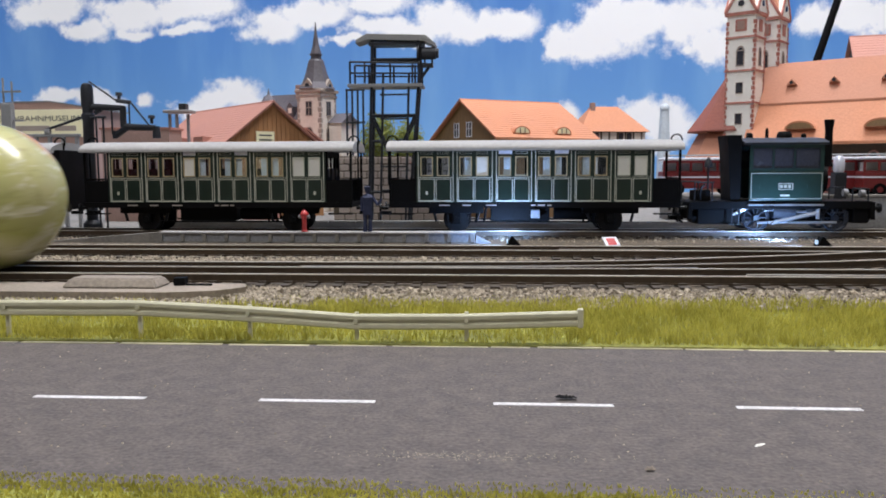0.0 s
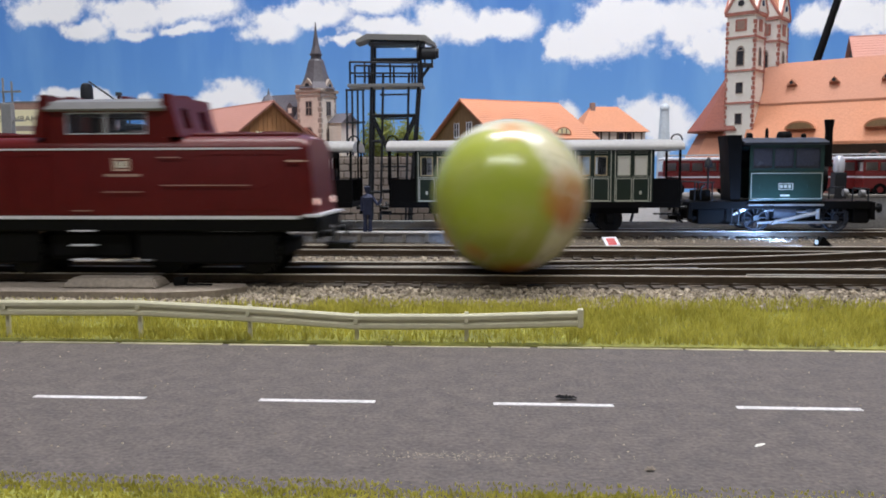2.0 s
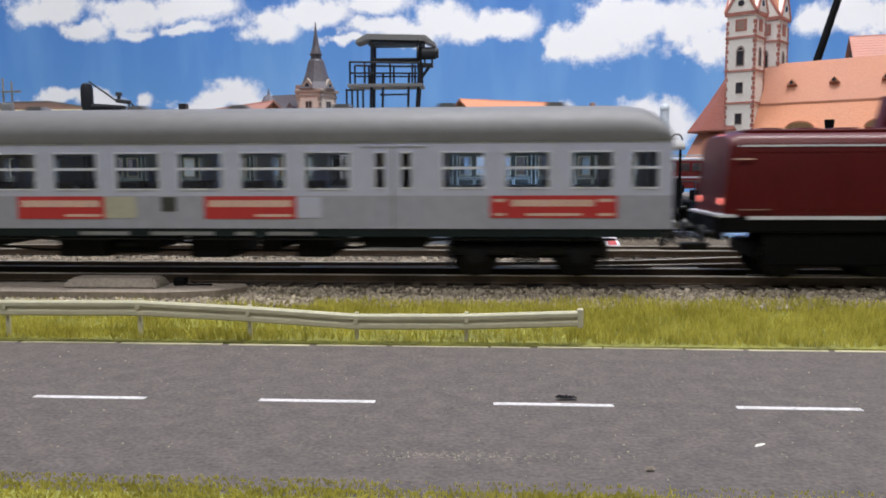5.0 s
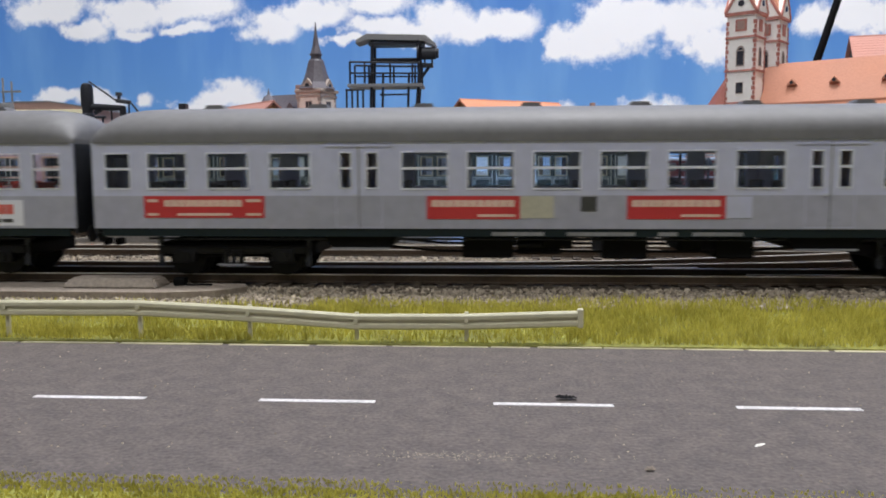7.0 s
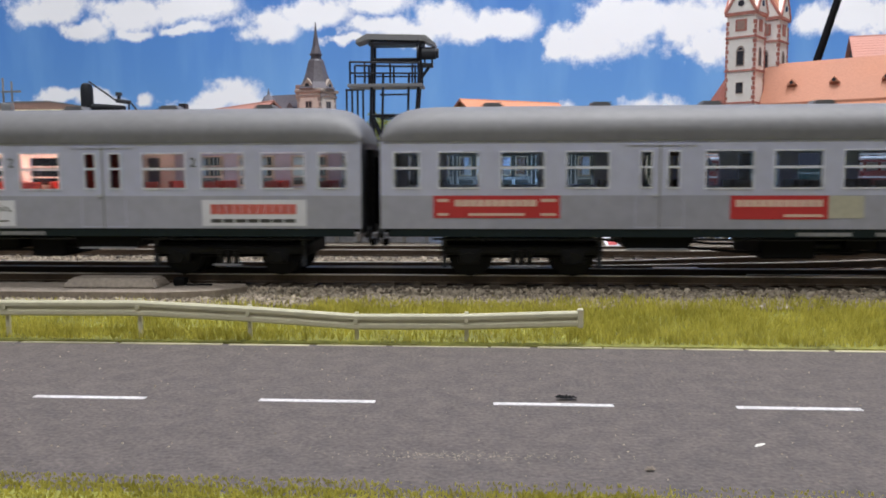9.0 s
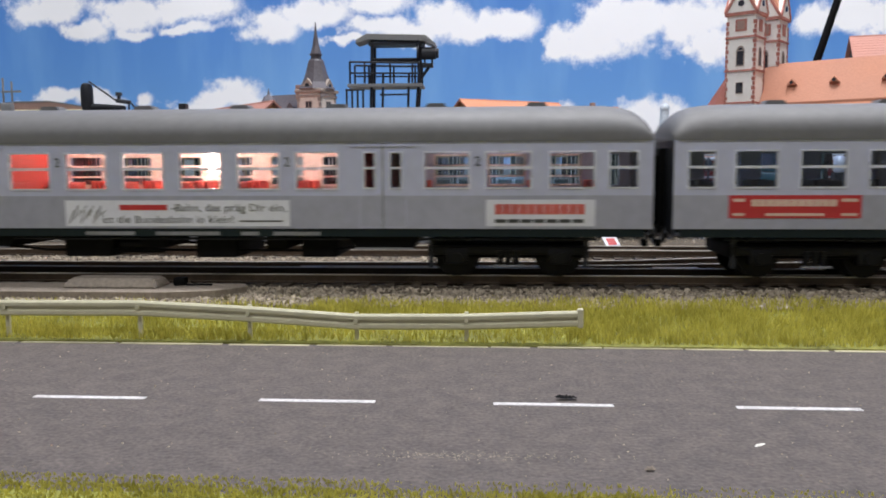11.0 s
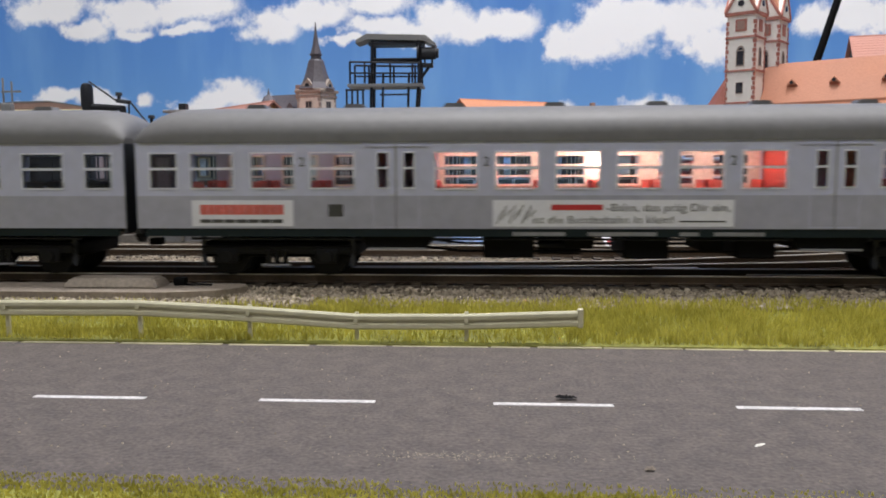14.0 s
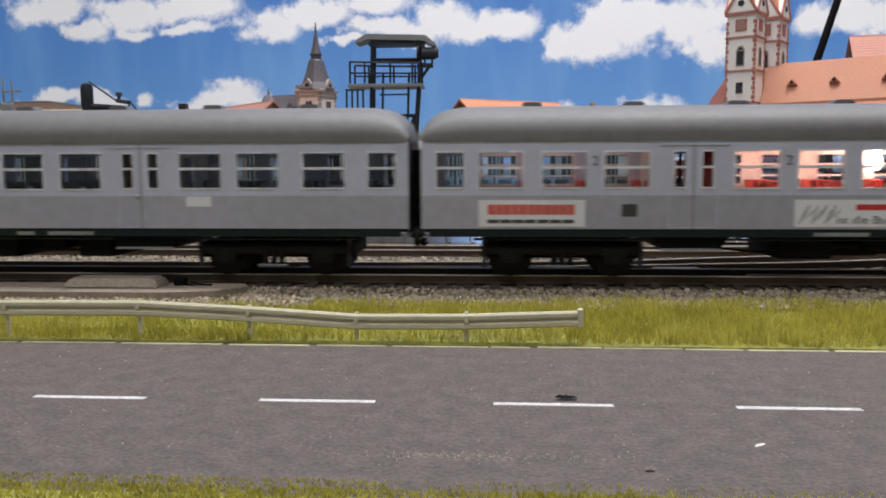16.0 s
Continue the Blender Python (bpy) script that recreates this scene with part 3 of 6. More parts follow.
def coach(name_label, L, mids, ends, door, lit, adverts, seats_mat):
    """A four-axle coach. mids, ends: window spans; the ends are mirrored."""
    t = thing("passenger_coach", 0, Y_TRAIN, Z_RAIL, name_label, "train coach", "silver train coaches")
    h, z0, zs, z1 = L / 2, 13.5, 22.4, 36.8
    win = [(a, b, 24.4, 33.9) for a, b in mids] + [(a, b, 24.6, 33.8) for a, b in ends] + [(-b, -a, 24.6, 33.8) for a, b in ends]
    dw = []
    for s in (-1, 1):
        dw += [(s * door - 4.9, s * door - 2.2, 24.6, 33.8), (s * door + 2.2, s * door + 4.9, 24.6, 33.8)]
    for s, yy in ((-1, -16.2), (1, 15.4)):
        up = part("upper_side", pierced(BM(), -h, h, yy, yy + 0.8, zs, z1, win + dw), M_SILVER, t)
        part("lower_side", box(BM(), -h, h, yy - 0.02, yy + 0.8, z0, zs), M_SILVER_LOW, t, "matt grey patterned lower side")
        fy = (yy - 0.22, yy + 0.5) if s < 0 else (yy + 0.3, yy + 1.02)
        for a, b, za, zb in win:
            w = part("window", ring_frame(BM(), a, b, za, zb, fy[0], fy[1], 0.42), M_CHROME, t, "bright metal window frame")
            zm = za + (zb - za) * 0.56
            part("glazing_bar", box(BM(), a, b, fy[0] + 0.1, fy[1], zm - 0.35, zm + 0.35), M_CHROME, w)
            part("pane", box(BM(), a, b, yy + 0.45, yy + 0.55, za, zb), M_GLASS, w)
        for k in (-1, 1):
            d = k * door
            dr = part("door", ring_frame(BM(), d - 6.2, d - 0.25, z0 + 0.5, z1 - 0.9, fy[0] + 0.12, fy[0] + 0.22, 0.14), M_SILVER, t)
            ring_b = ring_frame(BM(), d + 0.25, d + 6.2, z0 + 0.5, z1 - 0.9, fy[0] + 0.12, fy[0] + 0.22, 0.14)
            part("door_leaf", ring_b, M_SILVER, dr)
            part("door_gap", box(BM(), d - 0.22, d + 0.22, yy - 0.12 if s < 0 else yy, yy + 0.1 if s < 0 else yy + 0.92, z0, z1 - 0.6), M_GREYP, dr)
            part("door_rail", box(BM(), d - 9, d + 9, yy - 0.3 if s < 0 else yy + 0.7, yy + 0.1 if s < 0 else yy + 1.1, z1 - 1.3, z1 - 0.85), M_SILVER, dr)
            part("door_handle", box(BM(), d - 1.6, d - 0.5, yy - 0.5 if s < 0 else yy + 0.7, yy + 0.1 if s < 0 else yy + 1.3, 22.3, 22.8), M_CHROME, dr)
            for a, b, za, zb in ((d - 4.9, d - 2.2, 24.6, 33.8), (d + 2.2, d + 4.9, 24.6, 33.8)):
                w = part("door_window", ring_frame(BM(), a, b, za, zb, fy[0], fy[1], 0.4), M_CHROME, dr)
                part("glazing_bar", box(BM(), a, b, fy[0] + 0.1, fy[1], 29.5, 30.1), M_CHROME, w)
        part("gutter", box(BM(), -h + 1, h - 1, yy - 0.35 if s < 0 else yy + 0.6, yy + 0.2 if s < 0 else yy + 1.15, z1 - 0.1, z1 + 0.35), M_ROOF, t)
        part("skirt", box(BM(), -h + 2, h - 2, yy + 0.35 if s < 0 else yy - 0.35, yy + 1.0 if s < 0 else yy + 0.45, z0 - 2.2, z0), M_SKIRT, t, "dark green skirt below the side")
    # roof: arched, drooping at both ends
    bm = BM()
    prof = [(math.cos(a) * 16.5, 10.2 * math.sin(a) ** 0.8) for a in [math.pi * i / 24 for i in range(25)]]
    ends_x = (0, 1.0, 2.4, 4.2, 6.8, 10.5, 15)
    xs = [-h + e for e in ends_x] + [h - e for e in reversed(ends_x)]
    ks = [0.34, 0.58, 0.72, 0.84, 0.93, 0.98, 1, 1, 0.98, 0.93, 0.84, 0.72, 0.58, 0.34]
    rows = [[bm.verts.new((x * MM, p[0] * MM * (0.965 + 0.035 * k), (z1 + p[1] * k) * MM)) for p in prof] for x, k in zip(xs, ks)]
    for A, B in zip(rows, rows[1:]):
        for i in range(24):
            bm.faces.new((A[i], A[i + 1], B[i + 1], B[i]))
    bm.faces.new(rows[0]), bm.faces.new(rows[-1][::-1])
    bmesh.ops.recalc_face_normals(bm, faces=bm.faces)
    roof = part("roof", bm, M_ROOF, t, "grey arched roof", smooth=True)
    for i in range(8):
        x = -h + 30 + i * (L - 60) / 7
        v = prism(BM(), [(x - 3.2, z1 + 9.9), (x + 3.2, z1 + 9.9), (x + 2.2, z1 + 11.2), (x - 2.2, z1 + 11.2)], "y", -2.5, 2.5)
        part("roof_vent", v, M_ROOF, roof)
    for s in (-1, 1):
        e = pierced(BM(), -16, 16, 0, 0.8, z0 - 1.5, z1, [(-4.5, 4.5, z0, 33)])
        ob = part("end_wall", e, M_STEELDK, t, "dark painted end wall")
        ob.matrix_basis = pose((s * h - (0 if s > 0 else -0.8)) * MM, 0, 0, 0, 0, 90)
        g = ring_frame(BM(), -4.5, 4.5, z0, 33, -0.9, 0.9, 1.9)
        ob = part("gangway", g, M_BLACK, t, "black rubber gangway bellows")
        ob.matrix_basis = pose((s * (h + 0.9)) * MM, 0, 0, 0, 0, 90)
        dd = part("end_door", box(BM(), -4.4, 4.4, -0.3, 0.3, z0, 33), M_GREYP, t)
        dd.matrix_basis = pose((s * (h - 0.5)) * MM, 0, 0, 0, 0, 90)
        b = BM()
        for k in (-10, 10):
            rod(b, (s * h, k, 11.5), (s * (h + 1.0), k, 11.5), 1.0, 10), rod(b, (s * (h + 1.0), k, 11.5), (s * (h + 1.5), k, 11.5), 2.4, 12)
        part("buffers", b, M_BLACKG, t, smooth=True)
        part("coupling", box(BM(), min(s * h, s * (h + 1.55)), max(s * h, s * (h + 1.55)), -2, 2, 7.5, 9.5, 0.3), M_BLACK, t)
        bogie(t, s * (h - 38), 28)
    # floor, seats and partitions
    part("floor_pan", box(BM(), -h + 1, h - 1, -15, 15, z0 - 1, z0 + 0.6), M_BLACK, t)
    sb = BM()
    box(sb, -0.7, 0.7, -4.8, 4.8, 0, 12.1, 0.4), box(sb, -2.6, 2.6, -4.8, 4.8, 0, 4.9, 0.4)
    seat_mesh = mesh_of("seat", sb, seats_mat)
    for a, b in mids + ends + [(-q, -p) for p, q in ends]:
        for x in (a - 1.2, b + 1.2):
            if abs(x) > h - 4:
                continue
            for yc in (-9.8, 9.8):
                ob = new("seat", seat_mesh)
                ob.parent = t
                ob.location = (x * MM, yc * MM, (z0 + 0.6) * MM)
    for s in (-1, 1):
        for x in (s * (door - 7.6), s * (door + 7.6)):
            inner = lit and abs(x) < door
            p = pierced(BM(), -15.3, 15.3, 0, 0.5, z0, z1 + 3, [] if inner else [(-4, 4, z0 + 0.6, 33)])
            ob = part("partition", p, M_SEATR if inner else M_INNER, t, "bright red end partition" if inner else "")
            ob.matrix_basis = pose(x * MM, 0, 0, 0, 0, 90)
    part("inner_ceiling", box(BM(), -h + 1.5, h - 1.5, -15.3, 15.3, z1 - 0.3, z1 + 0.2), M_INNER if lit else M_GREYP, t)
    if lit:
        part("inner_lining", pierced(BM(), -48, 48, 14.7, 15.1, 17.0, z1 - 0.4, [(a, b, 24.4, 33.9) for a, b in mids]), M_INNER, t, "cream inner side lining")
    if lit:
        for a, b in mids + ends[:3] + [(-q, -p) for p, q in ends[:3]]:
            # extra pale frames and bars stand in for the lit far window frames
            iw = part("inner_window", ring_frame(BM(), a + 0.5, b - 0.5, 24.9, 33.4, 14.2, 14.7, 0.5), M_INNER, t, "pale inner window frame")
            for zb2 in (27.3, 30.6):
                part("far_frame_bar", box(BM(), a + 0.5, b - 0.5, 14.3, 14.6, zb2 - 0.25, zb2 + 0.25), M_INNER, iw)
    if lit:
        # added glowing strips brighten the interior; only the bulb is a real lamp
        for a, b in mids:
            part("fill_strip", box(BM(), a + 1.5, b - 1.5, 3, 4.2, z1 - 1.2, z1 - 0.5), M_WARM, t, "added warm fill strip under the ceiling, not a real lamp")
        for a, b in ends[:3] + [(-q, -p) for p, q in ends[:3]]:
            part("fill_strip", box(BM(), (a + b) / 2 - 1.2, (a + b) / 2 + 1.2, 3, 4.0, z1 - 1.0, z1 - 0.5), M_WARM, t, "added warm fill strip under the ceiling, not a real lamp")
        for x in (1.0,):
            lb = BM()
            lathe(lb, x, 10, [(0.3, 28.8), (0.9, 29.4), (1.2, 31.4), (0.9, 34), (0.4, 36.4)], 10)
            part("bulb", lb, M_WARM, t, "glowing warm bulb", smooth=True)
    # underframe gear
    for x0, x1, d in ((-34, -20, 6.0), (-12, -4, 3.5), (4, 16, 6.2), (24, 30, 4), (34, 44, 6)):
        part("equipment_box", box(BM(), x0, x1, -13, 13 if d > 5 else 4, z0 - 2.2 - d, z0 - 1, 0.5), M_BLACK, t)
    gear = BM()
    for y in (-11.5, 11.5):
        rod(gear, (-h + 60, y, z0 - 3.2), (-40, y, z0 - 6.4), 0.4, 6), rod(gear, (-40, y, z0 - 6.4), (40, y, z0 - 6.4), 0.4, 6), rod(gear, (40, y, z0 - 6.4), (h - 60, y, z0 - 3.2), 0.4, 6)
    part("truss_rod", gear, M_BLACKG, t)
    part("brake_pipe", rod(BM(), (-h + 14, -13.6, z0 - 3.0), (h - 14, -13.6, z0 - 3.0), 0.35, 6), M_STEELDK, t)
    tank = rod(BM(), (-19, -8, z0 - 5.2), (-7, -8, z0 - 5.2), 2.5, 14)
    part("air_tank", tank, M_BLACKG, t, smooth=True)
    for sx in (-1, 1):
        for k in (-21, 21):
            part("brake_hanger", box(BM(), sx * (h - 38) + k - 0.7, sx * (h - 38) + k + 0.7, -12.6, -11.4, 2.6, z0 - 2, 0.2), M_STEELDK, t)
        part("bogie_step", box(BM(), sx * (h - 38) - 4, sx * (h - 38) + 4, -14.6, -13.6, 3.0, 3.5), M_GREYP, t)
    for x0, x1 in ((-26, -12), (-6, 12), (18, 23), (27, 40)):
        part("data_panel", box(BM(), x0, x1, -16.0, -15.8, z0 - 1.9, z0 - 0.9), M_GREYP, t)
    for s in (-1, 1):
        part("step", prism(BM(), [(s * door - 10, z0 - 2), (s * door + 10, z0 - 2), (s * door + 8, z0 - 5.5), (s * door - 8, z0 - 5.5)], "y", -14.5, 14.5), M_BLACK, t)
        part("step_edge", box(BM(), s * door - 8, s * door + 8, -15.4, -14.3, z0 - 5.8, z0 - 5.3), M_GREYP, t)
    for kind, x0, x1, za, zb in adverts:
        y = -16.36
        if kind == "red":
            a = part("advert", box(BM(), x0, x1, y, y + 0.2, za, zb), M_ADRED, t, "red advertising panel with pale print")
            w = x1 - x0
            q = BM()
            a0, a1 = (0.17, 0.82) if w > 30 else (0.05, 0.95)
            n = 11
            for i in range(n):
                xa = x0 + w * (a0 + (a1 - a0) * i / n)
                box(q, xa, xa + w * (a1 - a0) / n * 0.92, y - 0.06, y, zb - 2.9, zb - 1.1)
            part("print_bar", q, M_ADPINK, a)
            part("print_bar", box(BM(), x0 + w * (0.28 if w > 30 else 0.55), x0 + w * (0.72 if w > 30 else 0.95), y - 0.05, y, za + 0.6, za + 1.3), M_ADPINK, a)
            if w > 30:
                for f0, f1 in ((0.03, 0.12), (0.85, 0.97)):
                    part("print_bar", box(BM(), x0 + w * f0, x0 + w * f1, y - 0.05, y, zb - 1.7, zb - 0.9), M_ADPINK, a)
                    part("print_bar", box(BM(), x0 + w * f0, x0 + w * f1, y - 0.05, y, za + 0.6, za + 1.3), M_ADPINK, a)
        elif kind == "white":
            a = part("advert", box(BM(), x0, x1, y, y + 0.2, za, zb), M_ADWHITE, t, "white advertising panel with red and black print")
            q = BM()
            for i in range(11):
                xa = x0 + 2.4 + i * (x1 - x0 - 5) / 11
                box(q, xa, xa + 2.02, y - 0.06, y, zb - 3.9, zb - 1.2)
            part("print_bar", q, M_ADLIGHT, a)
            q = BM()
            for i in range(7):
                xa = x0 + 2.4 + i * (x1 - x0 - 5) / 7
                box(q, xa, xa + 3.0, y - 0.06, y, za + 0.9, za + 1.9)
            part("print_bar", q, M_INK, a)
        elif kind == "slogan":
            a = part("advert", box(BM(), x0, x1, y, y + 0.2, za, zb), M_ADWHITE, t, "long white slogan panel with black lettering")
            q = BM()
            for i in range(9):
                rod(q, (x0 + 1.2 + i * 1.1, y - 0.05, za + 0.8 + (i % 3)), (x0 + 2.6 + i * 1.1, y - 0.05, za + 4.4 + (i % 2) * 1.3), 0.14, 4)
            part("track_drawing", q, M_INK, a)
            part("print_bar", box(BM(), x0 + 15.5, x0 + 29, y - 0.06, y, zb - 2.7, zb - 1.2), M_ADRED, a)
            text_part("-Bahn, das pr\u00e4g Dir ein,", 2.9, x0 + 30, y - 0.06, zb - 3.0, M_INK, a, width=32)
            text_part("ist die Bundesbahn in klein!", 2.9, x0 + 10.5, y - 0.06, za + 0.9, M_INK, a, width=37)
            part("print_bar", box(BM(), x1 - 14, x1 - 2, y - 0.06, y, za + 1.2, za + 1.6), M_INK, a)
        else:
            part("plate", box(BM(), x0, x1, y, y + 0.2, za, zb), {"beige": M_BEIGE, "dark": M_INK, "pale": M_SILVER, "small": M_ADWHITE}[kind], t)
    if lit:
        for x in ((mids[0][1] + mids[1][0]) / 2, (mids[4][1] + mids[5][0]) / 2, (ends[0][1] + ends[1][0]) / 2, -(ends[0][1] + ends[1][0]) / 2):
            text_part("2", 3.6, x - 0.9, -16.35, 30.3, M_INK, t)
    return t


MID1 = [(-49.9 + 17.55 * k, -37.9 + 17.55 * k) for k in range(6)]
END1 = [(75.1, 85.9), (92.1, 103.2), (109.4, 119.8), (125.2, 131.8)]
MID2 = [(-46.6 + 16.08 * k, -35.5 + 16.08 * k) for k in range(6)]
END2 = [(68.8, 80.4), (85.2, 96.7), (102, 113.4), (117.6, 124.8)]
MID3 = [(-34 + 16.4 * k, -22.7 + 16.4 * k) for k in range(5)]
END3 = [(65.3, 76.7), (81.3, 92.6), (99.3, 110.6), (117.2, 124.4)]
coach_1 = coach("silver passenger coach with red advertising panels", 271.4, MID1, END1, 61.7, False,
                [("red", -121.4, -87.7, 16.4, 22.4), ("red", -43.4, -18.5, 16.1, 22.3), ("beige", -18.4, -9.5, 16.4, 22.2), ("dark", -2.4, 1.8, 18.2, 22.1), ("red", 9.7, 35.2, 16.1, 22.3), ("pale", 35.4, 42, 16.4, 22.0), ("red", 87.7, 121.3, 16.4, 22.4)], M_SEATG)
coach_2 = coach("silver passenger coach with warm lit windows and white adverts", 258.0, MID2, END2, 57.3, True,
                [("white", -113.6, -85.4, 14.1, 21.2), ("dark", -75.7, -71.7, 16.8, 20.1), ("slogan", -31.3, 31.8, 14.1, 21.2), ("white", 85, 113.9, 14.2, 21.3)], M_SEATR)
coach_3 = coach("silver passenger coach with dark windows and a small plate", 256, MID3, END3, 54.2, False,
                [("small", 66.8, 73.8, 19.5, 22.2), ("dark", -75.7, -71.7, 16.8, 20.1)], M_SEATG)


def diesel():
    t = thing("diesel_locomotive", 0, Y_TRAIN, Z_RAIL, "dark red diesel locomotive with grey cab roof", "locomotive")
    h = 64.4
    hood = BM()
    pts = [(-15.3, 16.8), (-15.3, 35.4), (-14.6, 37.0), (-12.5, 38.2), (-8, 39.0), (8, 39.0), (12.5, 38.2), (14.6, 37.0), (15.3, 35.4), (15.3, 16.8)]
    # noses lean out towards the frame
    xs = [(-h, 0), (-h + 2.5, 1), (h - 2.5, 1), (h, 0)]
    rows = []
    for x, k in xs:
        rows.append([hood.verts.new(((x - math.copysign(1, x) * 1.7 * (z - 16.8) / 22) * MM, y * (0.90 + 0.10 * k) * MM, (z - (0 if k else 0.9 * (z > 30))) * MM)) for y, z in pts])
    for A, B in zip(rows, rows[1:]):
        for i in range(len(pts)):
            hood.faces.new((A[i], A[(i + 1) % len(pts)], B[(i + 1) % len(pts)], B[i]))
    hood.faces.new(rows[0][::-1]), hood.faces.new(rows[-1])
    bmesh.ops.recalc_face_normals(hood, faces=hood.faces)
    body = part("hood", hood, M_LOCO, t, "dark red engine hood", smooth=True)
    part("upper_line", box(BM(), -h + 3.6, h - 3.6, -15.5, -15.2, 35.0, 35.5), M_ADWHITE, body, "thin white line along the hood")
    part("upper_line", box(BM(), -h + 3.6, h - 3.6, 15.2, 15.5, 35.0, 35.5), M_ADWHITE, body)
    for x0, x1 in ((-58, -14), (28, 59)):
        part("hood_cover", box(BM(), x0, x1, -9, 9, 38.6, 39.8, 0.5), M_LOCO, body)
    for x in (-50, -40, -30, 40, 50):
        part("louvre", box(BM(), x - 3, x + 3, -6, 6, 39.6, 40.3, 0.2), M_LOCO, body)
    for i in range(9):
        x = -54 + i * 13.2
        if not -12 < x < 27:
            part("hood_door", ring_frame(BM(), x - 5.6, x + 5.6, 18.5, 33.5, -15.42, -15.28, 0.16), M_LOCO, body)
    for x0, x1, z in ((22, 47, 25.3), (5.6, 16.7, 23.5), (-3.5, 2.1, 18.3), (-61, -53, 18.6), (21.4, 27.7, 32.9)):
        part("handrail", box(BM(), x0, x1, -16.0, -15.8, z - 0.11, z + 0.11), M_WALLPK, body)
    em = part("emblem", ring_frame(BM(), 8.9, 12.8, 29.7, 32.3, -15.5, -15.28, 0.4), M_ADPINK, t, "small pale emblem frame")
    for q in (9.3, 11.1):
        part("print_bar", box(BM(), q, q + 1.3, -15.45, -15.28, 30.1, 31.9), M_BLIND, em)
    part("number_bar", box(BM(), 6.0, 16.2, -15.42, -15.28, 27.7, 28.4), M_WALLPK, t)
    # cab: long side windows between raked red end walls, a grey roof lying between them
    for yy in (-14.6, 13.8):
        c = part("cab_side", pierced(BM(), -11, 24.5, yy, yy + 0.8, 36, 46.0, [(-4.4, 6.2, 39.6, 45.0), (7.0, 17.8, 39.6, 45.0)]), M_LOCO, t)
        for a, b in ((-4.4, 6.2), (7.0, 17.8)):
            w = part("window", ring_frame(BM(), a, b, 39.6, 45.0, yy - 0.15, yy + 0.95, 0.25), M_CHROME, c)
            part("pane", box(BM(), a, b, yy + 0.35, yy + 0.45, 39.6, 45.0), M_GLASS, w)
    for s in (-1, 1):
        xm = lambda d: 6.7 + s * d
        for y0, y1 in ((-15.2, -9.5), (-4.0, 4.0), (9.5, 15.2)):
            part("cab_end_post", prism(BM(), [(xm(17.0), 38.5), (xm(21.0), 38.5), (xm(18.2), 50.2), (xm(16.2), 50.2)], "y", y0, y1), M_LOCO, t)
        part("cab_end_sill", prism(BM(), [(xm(17.2), 38.5), (xm(20.8), 38.5), (xm(20.2), 41.2), (xm(17.2), 41.2)], "y", -15.0, 15.0), M_LOCO, t)
        part("cab_end_head", prism(BM(), [(xm(16.0), 46.8), (xm(19.0), 46.8), (xm(18.4), 50.0), (xm(16.0), 50.0)], "y", -15.0, 15.0), M_LOCO, t)
    part("cab_roof", prism(BM(), [(-15.6, 45.6), (-15.9, 46.2), (-14.0, 48.2), (-8, 49.5), (8, 49.5), (14.0, 48.2), (15.9, 46.2), (15.6, 45.6)], "x", -10.4, 23.8), M_ROOF, t, "grey cab roof")
    for x in (-10.2, 6.4, 23.6):
        part("roof_horn", box(BM(), x - 1.2, x + 1.2, -3, 3, 49.2, 50.8, 0.3), M_LOCO, t)
    part("cab_floor", box(BM(), -10, 24, -14, 14, 35.5, 37.5), M_BLACK, t)
    part("console", box(BM(), 4, 9, -8, 8, 37.5, 40.6, 0.5), M_GREYP, t, "grey driving console")
    # frame
    part("frame", box(BM(), -h - 1, h + 1, -15.6, 15.6, 12.5, 16.7, 0.5), M_BLACK, t, "black underframe")
    part("white_stripe", box(BM(), -h + 6, h - 4, -16.0, -15.6, 16.0, 16.9), M_ADWHITE, t, "white stripe along the frame")
    part("white_stripe", box(BM(), -h + 6, h - 4, 15.6, 16.0, 16.0, 16.9), M_ADWHITE, t)
    part("fuel_tank", box(BM(), -12, 12, -13, 13, 4.5, 12.5, 1.2), M_BLACK, t)
    for z in (12.6, 8.6, 4.6):
        part("step", box(BM(), -4, 3, -16.8, -14.8, z, z + 0.35), M_ADWHITE, t, "pale step edge")
    for x in (10, 15):
        part("step", box(BM(), x, x + 4, -16.6, -14.8, 4.4, 4.8), M_GREYP, t)
    for s in (-1, 1):
        bogie(t, s * 34, 26, 5.6)
        part("bogie_skirt", box(BM(), s * 34 - 20, s * 34 + 20, -14.6, -13.4, 3.5, 12.4, 0.6), M_BLACK, t)
        b = BM()
        for k in (-10, 10):
            rod(b, (s * h, k, 11.8), (s * (h + 4), k, 11.8), 1.0, 10), rod(b, (s * (h + 4), k, 11.8), (s * (h + 4.8), k, 11.8), 2.5, 12)
        part("buffers", b, M_BLACKG, t, smooth=True)
        part("coupling", box(BM(), min(s * h, s * (h + 8)), max(s * h, s * (h + 8)), -2, 2, 6.5, 8.6, 0.4), M_BLACKG, t)
        part("buffer_beam", box(BM(), min(s * h, s * (h + 1.4)), max(s * h, s * (h + 1.4)), -15, 15, 10.5, 16.0, 0.4), M_BLACK, t)
        part("nose_stripe", box(BM(), min(s * (h - 3), s * (h + 1.6)), max(s * (h - 3), s * (h + 1.6)), -15.9, 15.9, 16.6, 17.3), M_ADWHITE, t)
        for k in (-11, 11):
            lp = BM()
            rod(lp, (s * (h - 1.4), k, 20.6), (s * (h + 0.2), k, 20.6), 0.95, 14)
